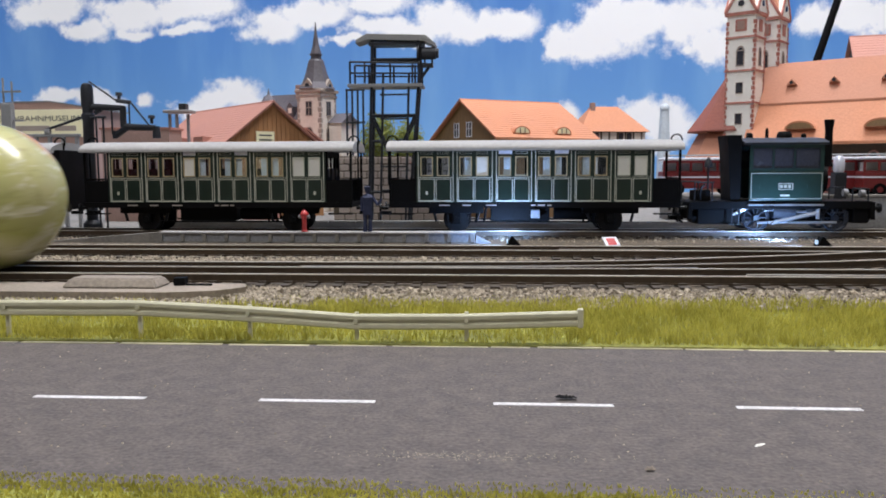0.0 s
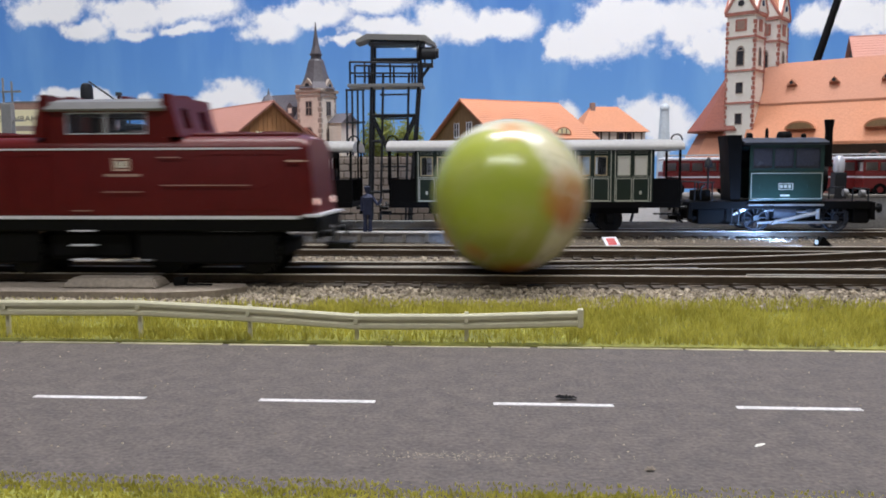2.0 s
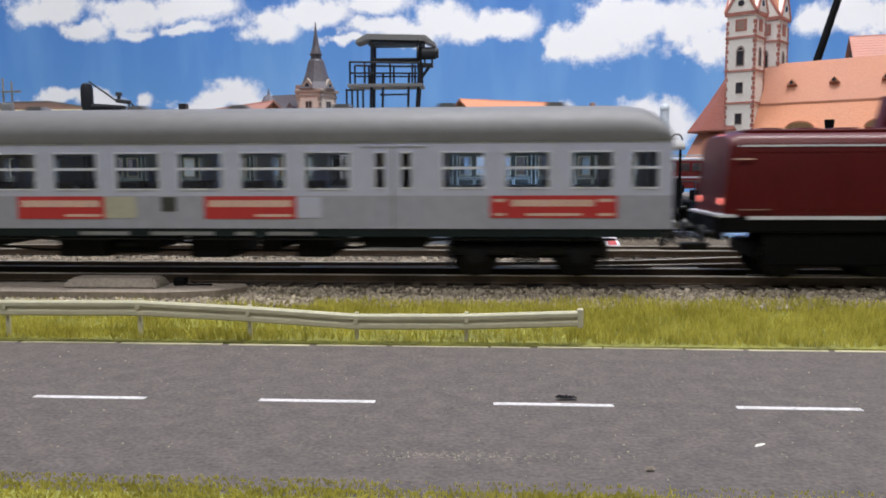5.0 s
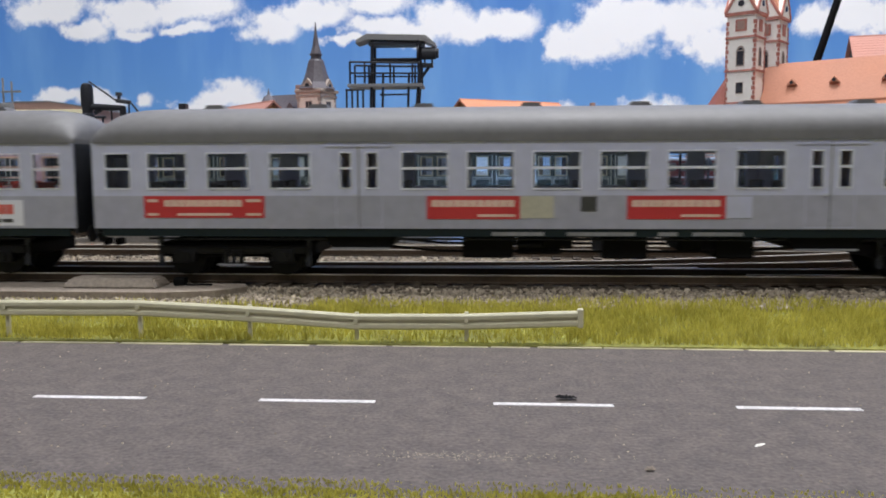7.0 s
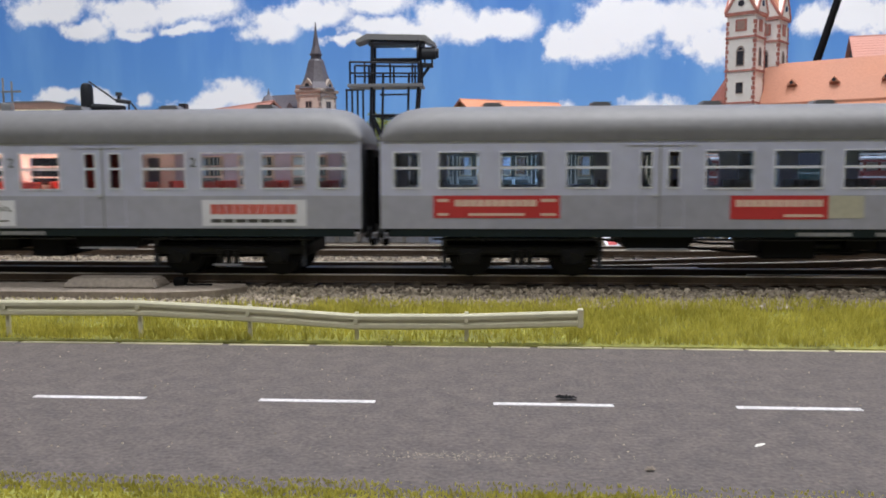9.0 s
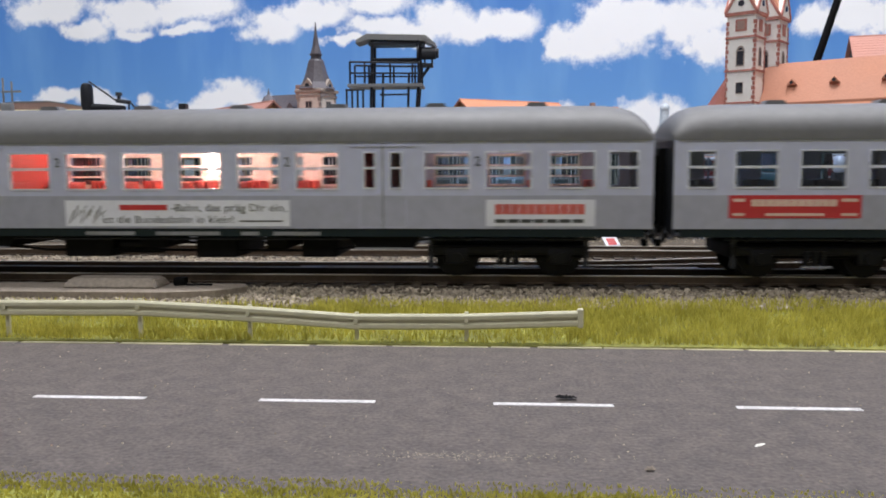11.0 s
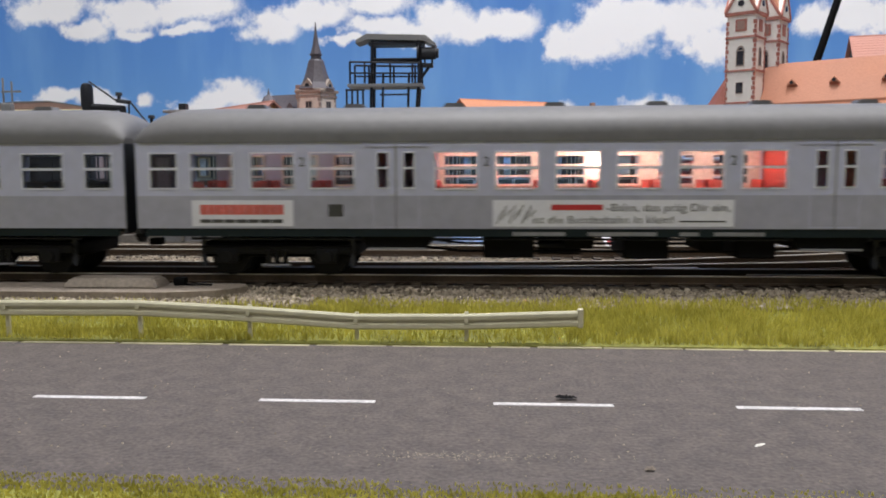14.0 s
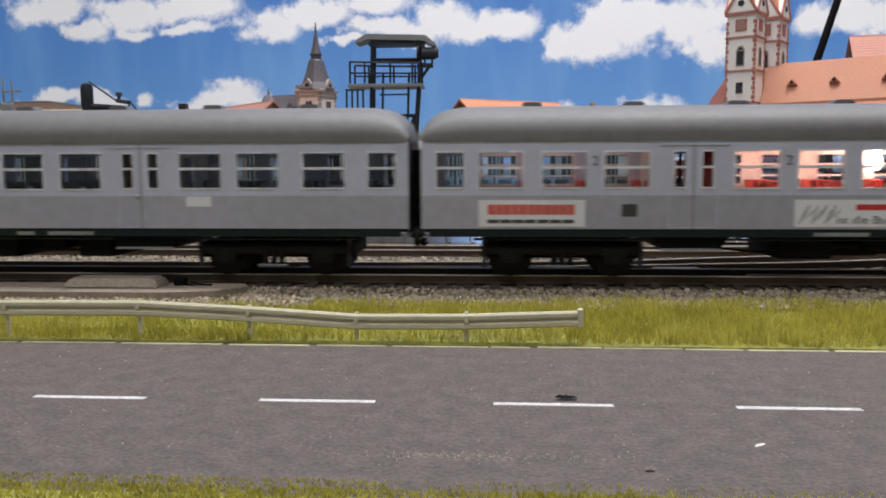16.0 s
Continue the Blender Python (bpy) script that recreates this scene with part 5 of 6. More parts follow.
oc = old_coach(17.6, "dark green compartment coach with white lining and blinds", (3, 10, 11), 1.033, (2, 4, 6, 7, 8))
part("tool_box", box(BM(), -1.0, 3.2, -14.2, -10, 6.4, 10.6, 0.5), M_GREYP, oc, "small grey box under the frame")
old_coach(-133.2, "dark green compartment coach with yellow window frames", (4, 10, 11), 1.0, (5, 6, 7, 8, 9))
old_coach(-280, "dark green compartment coach at the siding end", (2, 3), closed=True)


def tank_loco():
    t = thing("tank_locomotive", 130, Y_REAR, Z_RAIL, "small dark green glass-sided steam tank locomotive", "locomotive")
    # cab with three windows a side
    wins = [(-12.2, -4.2, 29.6, 38.2), (-2.8, 5.2, 29.6, 38.2), (6.6, 17.0, 29.6, 38.2)]
    for s in (-1, 1):
        yy = -15 if s < 0 else 14.2
        c = part("cab_side", pierced(BM(), -14, 19, yy, yy + 0.8, 28, 40.5, wins), M_LOCOGR, t)
        for a, b, za, zb in wins:
            w = part("window", ring_frame(BM(), a, b, za, zb, yy - 0.12, yy + 0.92, 0.35), M_STEELDK, c)
            part("pane", box(BM(), a, b, yy + 0.35, yy + 0.45, za, zb), M_PANE, w, "dark reflecting pane")
        tk = part("side_tank", box(BM(), -14, 19, yy - 0.2, yy + 1, 14.6, 28.0, 0.3), M_LOCOGR, t, "green side tank with yellow lining")
        y0 = yy - 0.34 if s < 0 else yy + 1.0
        part("lining", ring_frame(BM(), -13.1, 18.1, 15.6, 27.0, y0, y0 + 0.14, 0.22), M_LINING, tk)
        npl = part("number_plate", ring_frame(BM(), -0.7, 5.2, 19.9, 22.3, y0 - 0.1, y0 + 0.16, 0.3), M_BEIGE, tk, "pale rimmed number plate")
        for q in (0, 1.8, 3.6):
            part("print_bar", box(BM(), q - 0.3, q + 0.9, y0 - 0.06, y0 + 0.14, 20.4, 21.8), M_BEIGE, npl)
        for x in (-9, 12.5):
            part("badge", rod(BM(), (x, y0 - 0.05, 21), (x, y0 + 0.2, 21), 0.8, 12), M_LOCOGR, tk)
        part("print_bar", box(BM(), 0, 4, y0 - 0.05, y0 + 0.1, 16.6, 17.4), M_LINING, tk)
    rf = [(-16.8, 40.0), (-16.8, 41.0), (-10, 43.0), (0, 43.8), (10, 43.0), (16.8, 41.0), (16.8, 40.0)]
    part("cab_roof", prism(BM(), rf, "x", -17, 20.5), M_STEELDK, t, "dark cab roof")
    for x, r, hh in ((-10, 1.6, 2.4), (-2, 0.8, 4.6), (6, 3.4, 3.0), (15, 1.2, 2.0)):
        part("roof_fitting", lathe(BM(), x, 0, [(r, 43.4), (r, 43.6 + hh * 0.6), (r * 0.7, 43.6 + hh)], 12), M_BLACK, t, smooth=True)
    part("chimney", lathe(BM(), 26.5, 0, [(2.4, 30), (1.9, 32), (1.7, 47), (2.2, 51), (2.2, 52), (1.7, 52)], 14), M_BLACK, t, smooth=True)
    part("rear_bunker", prism(BM(), [(-21.5, 14), (-17.1, 14), (-17.1, 44.6), (-24.0, 44.6), (-23.0, 38)], "y", -12.5, 3), M_BLACK, t, "black tall rear cab end")
    bo = BM()
    rod(bo, (19, 0, 24), (23.5, 0, 24), 7.6, 24), rod(bo, (23.5, 0, 24), (24.6, 0, 24), 6.4, 20)
    part("smokebox", bo, M_BLACK, t, smooth=True)
    lm = BM()
    for k in (-9, 9):
        rod(lm, (38, k, 17.5), (40, k, 17.5), 1.8, 12)
    rod(lm, (22, 0, 33), (24, 0, 33), 2.0, 12), rod(lm, (23, 0, 31), (23, 0, 36), 1.0, 8)
    part("lamps", lm, M_GREYP, t, "small grey lamps", smooth=True)
    part("frame", box(BM(), -40, 42, -13.5, 13.5, 10.6, 14.4, 0.4), M_BLACK, t)
    part("frame_lower", box(BM(), -24, 30, -7, 7, 4.5, 10.6), M_BLACK, t)
    part("ash_pan", box(BM(), -36, -17, -11, 9, 3.4, 10.8, 0.6), M_BLACK, t)
    part("brake_cylinder", rod(BM(), (-38, -8, 6.5), (-28, -8, 6.5), 2.6, 14), M_BLACK, t, smooth=True)
    part("front_gear", box(BM(), 34, 41, -12, 9, 4.0, 10.8, 0.6), M_BLACK, t)
    part("valance", box(BM(), -14, 20, -14.4, -13.2, 12.2, 13.0), M_ROD, t)
    for y in (-13, 13):
        rl = BM()
        for x in (-38, -30):
            rod(rl, (x, y, 14), (x, y, 23), 0.4, 6)
        rod(rl, (-38, y, 23), (-29, y, 23), 0.4, 6)
        for x in (33, 40):
            rod(rl, (x, y, 14), (x, y, 20), 0.4, 6)
        rod(rl, (33, y, 20), (40, y, 20), 0.4, 6), rod(rl, (-38, y, 14), (40, y, 14.2), 0.3, 6)
        part("handrail", rl, M_STEELDK, t)
    for wx in (-9, 27):
        w = BM()
        for q in (-1, 1):
            for j in range(24):
                a0, a1 = 6.28319 * j / 24, 6.28319 * (j + 1) / 24
                rod(w, (wx + 5.7 * math.cos(a0), q * 9.3, 6.4 + 5.7 * math.sin(a0)), (wx + 5.7 * math.cos(a1), q * 9.3, 6.4 + 5.7 * math.sin(a1)), 0.8, 6)
            for j in range(10):
                a0 = 6.28319 * j / 10
                rod(w, (wx, q * 9.3, 6.4), (wx + 5.5 * math.cos(a0), q * 9.3, 6.4 + 5.5 * math.sin(a0)), 0.35, 5)
            rod(w, (wx, q * 8.6, 6.4), (wx, q * 10.6, 6.4), 1.5, 10)
        part("drive_wheel", w, M_STEELDK, t, "spoked steel wheel", smooth=True)
    for q in (-1, 1):
        r = BM()
        rod(r, (-9, q * 11.4, 4.4), (27, q * 11.4, 4.4), 0.6, 8), rod(r, (-3, q * 12.6, 4.2), (18, q * 12.6, 9.0), 1.0, 8), rod(r, (18, q * 12.6, 6), (18, q * 12.6, 14), 0.9, 8)
        rod(r, (-6, q * 11.8, 10), (16, q * 11.8, 9.2), 0.6, 8)
        part("coupling_rod", r, M_ROD, t, "bright steel rods")
        cy = BM()
        rod(cy, (-2, q * 11, 9), (8, q * 11, 9), 2.8, 14), box(cy, 13, 17, q * 11.8 - 1, q * 11.8 + 1, 7, 12, 0.3), box(cy, 24, 32, q * 12 - 0.4, q * 12 + 0.4, 8.6, 9.4), box(cy, 30, 31, q * 12 - 0.4, q * 12 + 0.4, 4, 9)
        part("cylinder", cy, M_STEELDK, t, smooth=True)
    for x, y, z in ((-41, -4, 13), (-41, 5, 13), (43, -4, 13), (-33, -12, 22)):
        hb2 = BM()
        sg = -1 if x < 0 else 1
        for j in range(6):
            a0, a1 = math.pi * j / 6, math.pi * (j + 1) / 6
            rod(hb2, (x + sg * 2.5 * math.sin(a0), y, z - 2.5 + 4.5 * math.cos(a0) - 2), (x + sg * 2.5 * math.sin(a1), y, z - 2.5 + 4.5 * math.cos(a1) - 2), 0.6, 6)
        part("hose", hb2, M_BLACKG, t)
    part("tool_box", box(BM(), -38, -30, -11, -3, 14.4, 19.5, 0.5), M_BLACK, t)
    part("lamp_bracket", rod(BM(), (-31, -9, 14), (-31, -9, 34), 0.5, 6), M_STEELDK, t)
    part("bell", lathe(BM(), -31, -9, [(2.0, 30), (1.8, 32), (0.8, 34), (0.3, 34.6)], 12), M_STEELDK, t, smooth=True)
    part("injector", rod(BM(), (-20, -11, 8), (-12, -12, 12.5), 1.2, 10), M_ROD, t)
    for x in (-22, -19):
        part("step_iron", box(BM(), x, x + 2.4, -14.5, -12.5, 3.2, 3.7), M_STEELDK, t)
        part("step_hanger", rod(BM(), (x + 1.2, -13.4, 3.4), (x + 1.2, -13.4, 11), 0.35, 6), M_STEELDK, t)
    for s, x in ((-1, -40), (1, 42)):
        b = BM()
        for k in (-10, 10):
            rod(b, (x, k, 11), (x + s * 4, k, 11), 1.0, 10), rod(b, (x + s * 4, k, 11), (x + s * 4.8, k, 11), 2.3, 12)
        part("buffers", b, M_BLACKG, t, smooth=True)
        part("beam", box(BM(), x - 1, x + 1, -14, 14, 6, 14, 0.3), M_BLACK, t)
        part("coupling", box(BM(), min(x, x + s * 7), max(x, x + s * 7), -1.5, 1.5, 5, 7, 0.3), M_BLACK, t)


tank_loco()


def grit():
    rng = np.random.default_rng(21)
    base = [(1, 0, 0), (-0.5, 0.9, 0), (-0.5, -0.9, 0), (0, 0, 0.9)]
    vs, fs = [], []
    for _ in range(420):
        x, y, s = rng.uniform(-110, 95), rng.uniform(88, 156), rng.uniform(0.06, 0.22)
        a, k = rng.uniform(0, 6.28), len(vs)
        vs += [(x + s * (p[0] * math.cos(a) - p[1] * math.sin(a)), y + s * (p[0] * math.sin(a) + p[1] * math.cos(a)), s * p[2]) for p in base]
        fs += [(k, k + 1, k + 3), (k + 1, k + 2, k + 3), (k + 2, k, k + 3)]
    for _ in range(260):
        x, y, s = rng.normal(-5, 9), rng.normal(95, 0.8), rng.uniform(0.06, 0.18)
        a, k = rng.uniform(0, 6.28), len(vs)
        vs += [(x + s * (p[0] * math.cos(a) - p[1] * math.sin(a)), y + s * (p[0] * math.sin(a) + p[1] * math.cos(a)), s * p[2] * 0.3) for p in base]
        fs += [(k, k + 1, k + 3), (k + 1, k + 2, k + 3), (k + 2, k, k + 3)]
    me = bpy.data.meshes.new("road_grit")
    me.from_pydata((np.array(vs) * MM).tolist(), [], fs)
    me.materials.append(M_STONE)
    tagged(new("road_grit", me), "pale grit grains scattered on the asphalt", "grit", kind="stuff")


grit()


# ---- buildings and yard behind the tracks ----
YARD = 3.0


def slab_roof(bm, L, W, ze, zr, over, th=1.2):
    """Two sloping roof sheets with thickness, ridge along x."""
    k = (zr - ze) / (W / 2)
    yo, zo = W / 2 + over, ze - over * k
    prism(bm, [(0, zr), (yo, zo), (yo, zo + th), (0, zr + th * 1.2)], "x", -L / 2 - over, L / 2 + over)
    prism(bm, [(0, zr), (0, zr + th * 1.2), (-yo, zo + th), (-yo, zo)], "x", -L / 2 - over, L / 2 + over)
    return bm


def tiled(parent, L, W, ze, zr, over, material, courses, name="roof"):
    """A roof of two sheets; on the seen slope thin courses of tiles stand proud."""
    r = part(name, slab_roof(BM(), L, W, ze, zr, over), material, parent)
    k = (zr - ze) / (W / 2)
    run = W / 2 + over
    bm = BM()
    for s in (-1, 1):
        for i in range(courses):
            ya, yb = run * i / courses, run * (i + 1) / courses
            z = lambda y: zr - y * k + 1.3
            prism(bm, [(s * ya, z(ya) + 0.02), (s * yb, z(yb) + 0.20), (s * yb, z(yb) - 0.1), (s * ya, z(ya) - 0.2)], "x", -L / 2 - over - 0.1, L / 2 + over + 0.1)
    tagged(part("tiling", bm, material, r), kind="stuff")
    part("ridge_cap", rod(BM(), (-L / 2 - over, 0, zr + 1.0), (L / 2 + over, 0, zr + 1.0), 0.9, 8), material, r)
    return r


def gabled(name, x, y, rz, L, W, ze, zr, over, wall, roof, label, category="house", courses=14, boards=False):
    t = thing(name, x, y, YARD, label, category, rz=rz)
    ze, zr = ze - YARD, zr - YARD
    part("wall", prism(BM(), [(-W / 2, 0), (W / 2, 0), (W / 2, ze), (0, zr), (-W / 2, ze)], "x", -L / 2, L / 2), wall, t)
    tiled(t, L, W, ze, zr, over, roof, courses)
    if boards:
        for s in (-1, 1):
            n = int(W / 3.2)
            for i in range(n):
                yb = -W / 2 + (i + 0.5) * W / n
                zt = zr - abs(yb) * (zr - ze) / (W / 2) - 1.0
                part("board", box(BM(), min(s * L / 2, s * (L / 2 + 0.5)), max(s * L / 2, s * (L / 2 + 0.5)), yb - W / n * 0.44, yb + W / n * 0.44, 0, zt), wall, t)
    return t


def face_window(parent, s, plane, a, z, w, h, frame_mat, name="window", axis="x", depth=0.6, arch=False, bars=True):
    """A window on the face plane (axis x or y): frame, pane and glazing bars."""
    p0, p1 = (plane, plane + s * depth)
    lo, hi = min(p0, p1), max(p0, p1)
    fr, pn = BM(), BM()
    def bx(bm, u0, u1, v0, v1, d0, d1):
        if axis == "x":
            box(bm, d0, d1, u0, u1, v0, v1)
        else:
            box(bm, u0, u1, d0, d1, v0, v1)
    t = 0.5 if w > 4 else 0.35
    bx(fr, a - w / 2 - t, a - w / 2, z - t, z + h + t, lo, hi), bx(fr, a + w / 2, a + w / 2 + t, z - t, z + h + t, lo, hi)
    bx(fr, a - w / 2, a + w / 2, z + h, z + h + t, lo, hi), bx(fr, a - w / 2 - t, a + w / 2 + t, z - t * 1.6, z, lo, hi + (0.3 if s > 0 else 0))
    if bars:
        bx(fr, a - 0.2, a + 0.2, z, z + h, lo, hi), bx(fr, a - w / 2, a + w / 2, z + h * 0.55 - 0.2, z + h * 0.55 + 0.2, lo, hi)
    if arch:
        for i in range(6):
            a0, a1 = math.pi * i / 6, math.pi * (i + 1) / 6
            q = lambda g: (a + w / 2 * math.cos(g), z + h + w / 2 * math.sin(g) * 1.3)
            (u0, v0), (u1, v1) = q(a0), q(a1)
            if axis == "x":
                rod(fr, (plane, u0, v0), (plane, u1, v1), depth, 5)
            else:
                rod(fr, (u0, plane, v0), (u1, plane, v1), depth, 5)
    w_ob = part(name, fr, frame_mat, parent)
    mid = plane + s * depth * 0.3
    bx(pn, a - w / 2, a + w / 2, z, z + h, min(plane - s * 0.1, mid), max(plane - s * 0.1, mid))
    if arch:
        if axis == "x":
            rod(pn, (plane - 0.05, a, z + h), (plane + s * 0.2, a, z + h), w / 2, 14)
        else:
            rod(pn, (a, plane - 0.05, z + h), (a, plane + s * 0.2, z + h), w / 2, 14)
    part("pane", pn, M_PANE, w_ob)
    return w_ob


# brown goods shed
sd = gabled("goods_shed", -194, 576, -47, 128, 66, 54, 80, 4, M_BOARD, M_TILE_RED, "brown boarded goods shed with a faded red roof", "shed", 16, True)
part("notice_board", box(BM(), 64.6, 65.4, -12, 1, 50.0, 58.0), M_SIGNY, sd, "pale yellow notice board")
for z in (52, 55):
    part("print_bar", box(BM(), 65.4, 65.6, -10, -1, z, z + 0.9), M_INK, sd)
lean = prism(BM(), [(25, 60), (43, 48), (43, 49.4), (25, 61.6)], "x", -30, 67)
part("side_roof", lean, M_TILE_RED, sd, "low red side roof")
part("side_wall", box(BM(), -28, 62, 33, 40, 0, 49), M_BOARD, sd)
for x in (-42, -8, 28):
    part("roof_opening", prism(BM(), [(-37, 46), (-26, 54.2), (-37, 55)], "x", x - 8, x + 8), M_TILE_RED, sd)

# villa with a slate spire
vl = thing("villa", -138, 612, YARD, "cream villa with a tall slate spire and slate roof", "house", rz=-22)
part("tower_wall", box(BM(), -10.5, 10.5, -10.5, 10.5, 0, 92), M_PLASTER, vl)
for sx in (-1, 1):
    for sy in (-1, 1):
        for i in range(15):
            e = 2.6 if i % 2 else 1.8
            part("quoin", box(BM(), sx * 10.7 - (e if sx > 0 else -0.0), sx * 10.7 + (0 if sx > 0 else e), sy * 10.7 - (e if sy > 0 else 0), sy * 10.7 + (0 if sy > 0 else e), 32 + i * 4, 35.4 + i * 4), M_STONEB, vl)
part("cornice", box(BM(), -12.2, 12.2, -12.2, 12.2, 91, 93.6, 0.6), M_STONEB, vl)
part("cornice_lower", box(BM(), -11.4, 11.4, -11.4, 11.4, 87.6, 89.2, 0.4), M_STONEB, vl)
for ang in range(4):
    g = part("gable", prism(BM(), [(-6, 93), (6, 93), (4, 97), (0, 101.5), (-4, 97)], "y", -12.4, -9), M_STONEB, vl)
    g.matrix_basis = pose(0, 0, 0, 0, 0, 90 * ang)
    part("gable_window", rod(BM(), (0, -12.7, 96), (0, -12.2, 96), 1.8, 12), M_PANE, g)
part("spire", lathe(BM(), 0, 0, [(14.5, 94), (11.0, 99), (8.6, 106), (6.0, 115.5), (5.2, 116.5)], 8, 0.39), M_SLATE, vl, "dark slate spire")
part("lantern", lathe(BM(), 0, 0, [(4.2, 116), (4.0, 119.5), (5.0, 120), (5.0, 121)], 8, 0.39), M_SLATE, vl)
part("needle", lathe(BM(), 0, 0, [(4.4, 121), (2.6, 127), (1.2, 136), (0.25, 145)], 8, 0.39), M_SLATE, vl)
for pl, ax in ((-10.5, "y"), (10.5, "x")):
    s = -1 if ax == "y" else 1
    face_window(vl, s, pl, 0, 74, 5, 10, M_STONEB, axis=ax)
    face_window(vl, s, pl, 0, 50, 6, 11, M_STONEB, axis=ax, arch=True)
part("main_wall", box(BM(), -52, -10.5, -6, 20, 0, 72), M_PLASTER, vl)
part("main_roof", prism(BM(), [(-9, 71), (7, 92), (23, 71)], "x", -56, -6), M_SLATE, vl, "dark slate main roof")
dm = part("dormer", prism(BM(), [(-22, 74), (-16, 74), (-16, 81), (-19, 84.5), (-22, 81)], "y", -9, 2), M_SLATE, vl)
part("dormer_pane", box(BM(), -20.6, -17.4, -9.3, -8.9, 76, 80), M_PLASTER, dm)
part("turret_roof", lathe(BM(), -46, 0, [(8, 83), (5, 88), (1.2, 92), (0.2, 97)], 8), M_SLATE, vl)
part("chimney", box(BM(), -23, -18, 4, 8, 86, 99, 0.4), M_WALLPK, vl, "pinkish chimney")
part("side_wing", box(BM(), 10.5, 22, 0, 22, 0, 68), M_PLASTER, vl)
part("side_wing_roof", prism(BM(), [(-2, 68), (11, 76), (24, 68)], "x", 10.5, 24), M_SLATE, vl)

# orange-roofed house
oh = gabled("farmhouse", 10.5, 571.7, 31, 77, 92, 56, 82, 3, M_OCHRE, M_TILE_OR, "ochre house with a bright orange tiled roof", "house", 18)
for y in (9, -9):
    face_window(oh, -1, -38.5, y, 55, 6.4, 9.0, M_ADWHITE, axis="x")
for x in (-19, 14):
    e = part("eyebrow_dormer", prism(BM(), [(x + 6.5 * math.cos(a), 55.5 + 5.0 * math.sin(a)) for a in [math.pi * i / 10 for i in range(11)]], "y", -45, -26), M_TILE_OR, oh)
    part("pane", prism(BM(), [(x + 5.2 * math.cos(a), 55.9 + 3.8 * math.sin(a)) for a in [math.pi * i / 10 for i in range(11)]], "y", -45.3, -44.9), M_SIGNY, e)
    for dx in (-1.8, 1.8):
        part("glazing_bar", box(BM(), x + dx - 0.25, x + dx + 0.25, -45.6, -45.2, 55.7, 59.0), M_BEAM, e)

# half-timbered house with hipped roof
th = thing("timbered_house", 94, 690, YARD, "half-timbered cream house with a hipped orange roof", "house", rz=12)
part("wall", box(BM(), -27, 27, -20, 20, 0, 64), M_PLASTER, th)
for x in (-26, -19, -12, -5, 2, 9, 16, 23):
    part("beam", box(BM(), x, x + 1.4, -20.5, -19.9, 30, 64), M_BEAM, th)
for z in (47, 55, 62.4):
    part("beam", box(BM(), -27.2, 27.2, -20.7, -19.9, z, z + 1.4), M_BEAM, th)
for x in (-15.5, 5.5, 12.7):
    face_window(th, -1, -20, x + 0.2, 56.8, 3.6, 5, M_BEAM, axis="y", bars=False)
hb = BM()
A = [hb.verts.new(Vector(c) * MM) for c in ((-30, -23, 63), (30, -23, 63), (30, 23, 63), (-30, 23, 63))]
B = [hb.verts.new(Vector(c) * MM) for c in ((-14, 0, 85), (10, 0, 85))]
for q in ((A[0], A[1], B[1], B[0]), (A[1], A[2], B[1]), (A[2], A[3], B[0], B[1]), (A[3], A[0], B[0]), (A[3], A[2], A[1], A[0])):
    hb.faces.new(q)
part("roof", hb, M_TILE_OR, th, "hipped orange tiled roof")
part("chimney", box(BM(), -15, -11, -4, 0, 78, 88, 0.3), M_WALLPK, th)

# church with two towers
ch = thing("church", 163, 545, YARD, "white church with red corner stones and orange roof", "church", rz=-36)


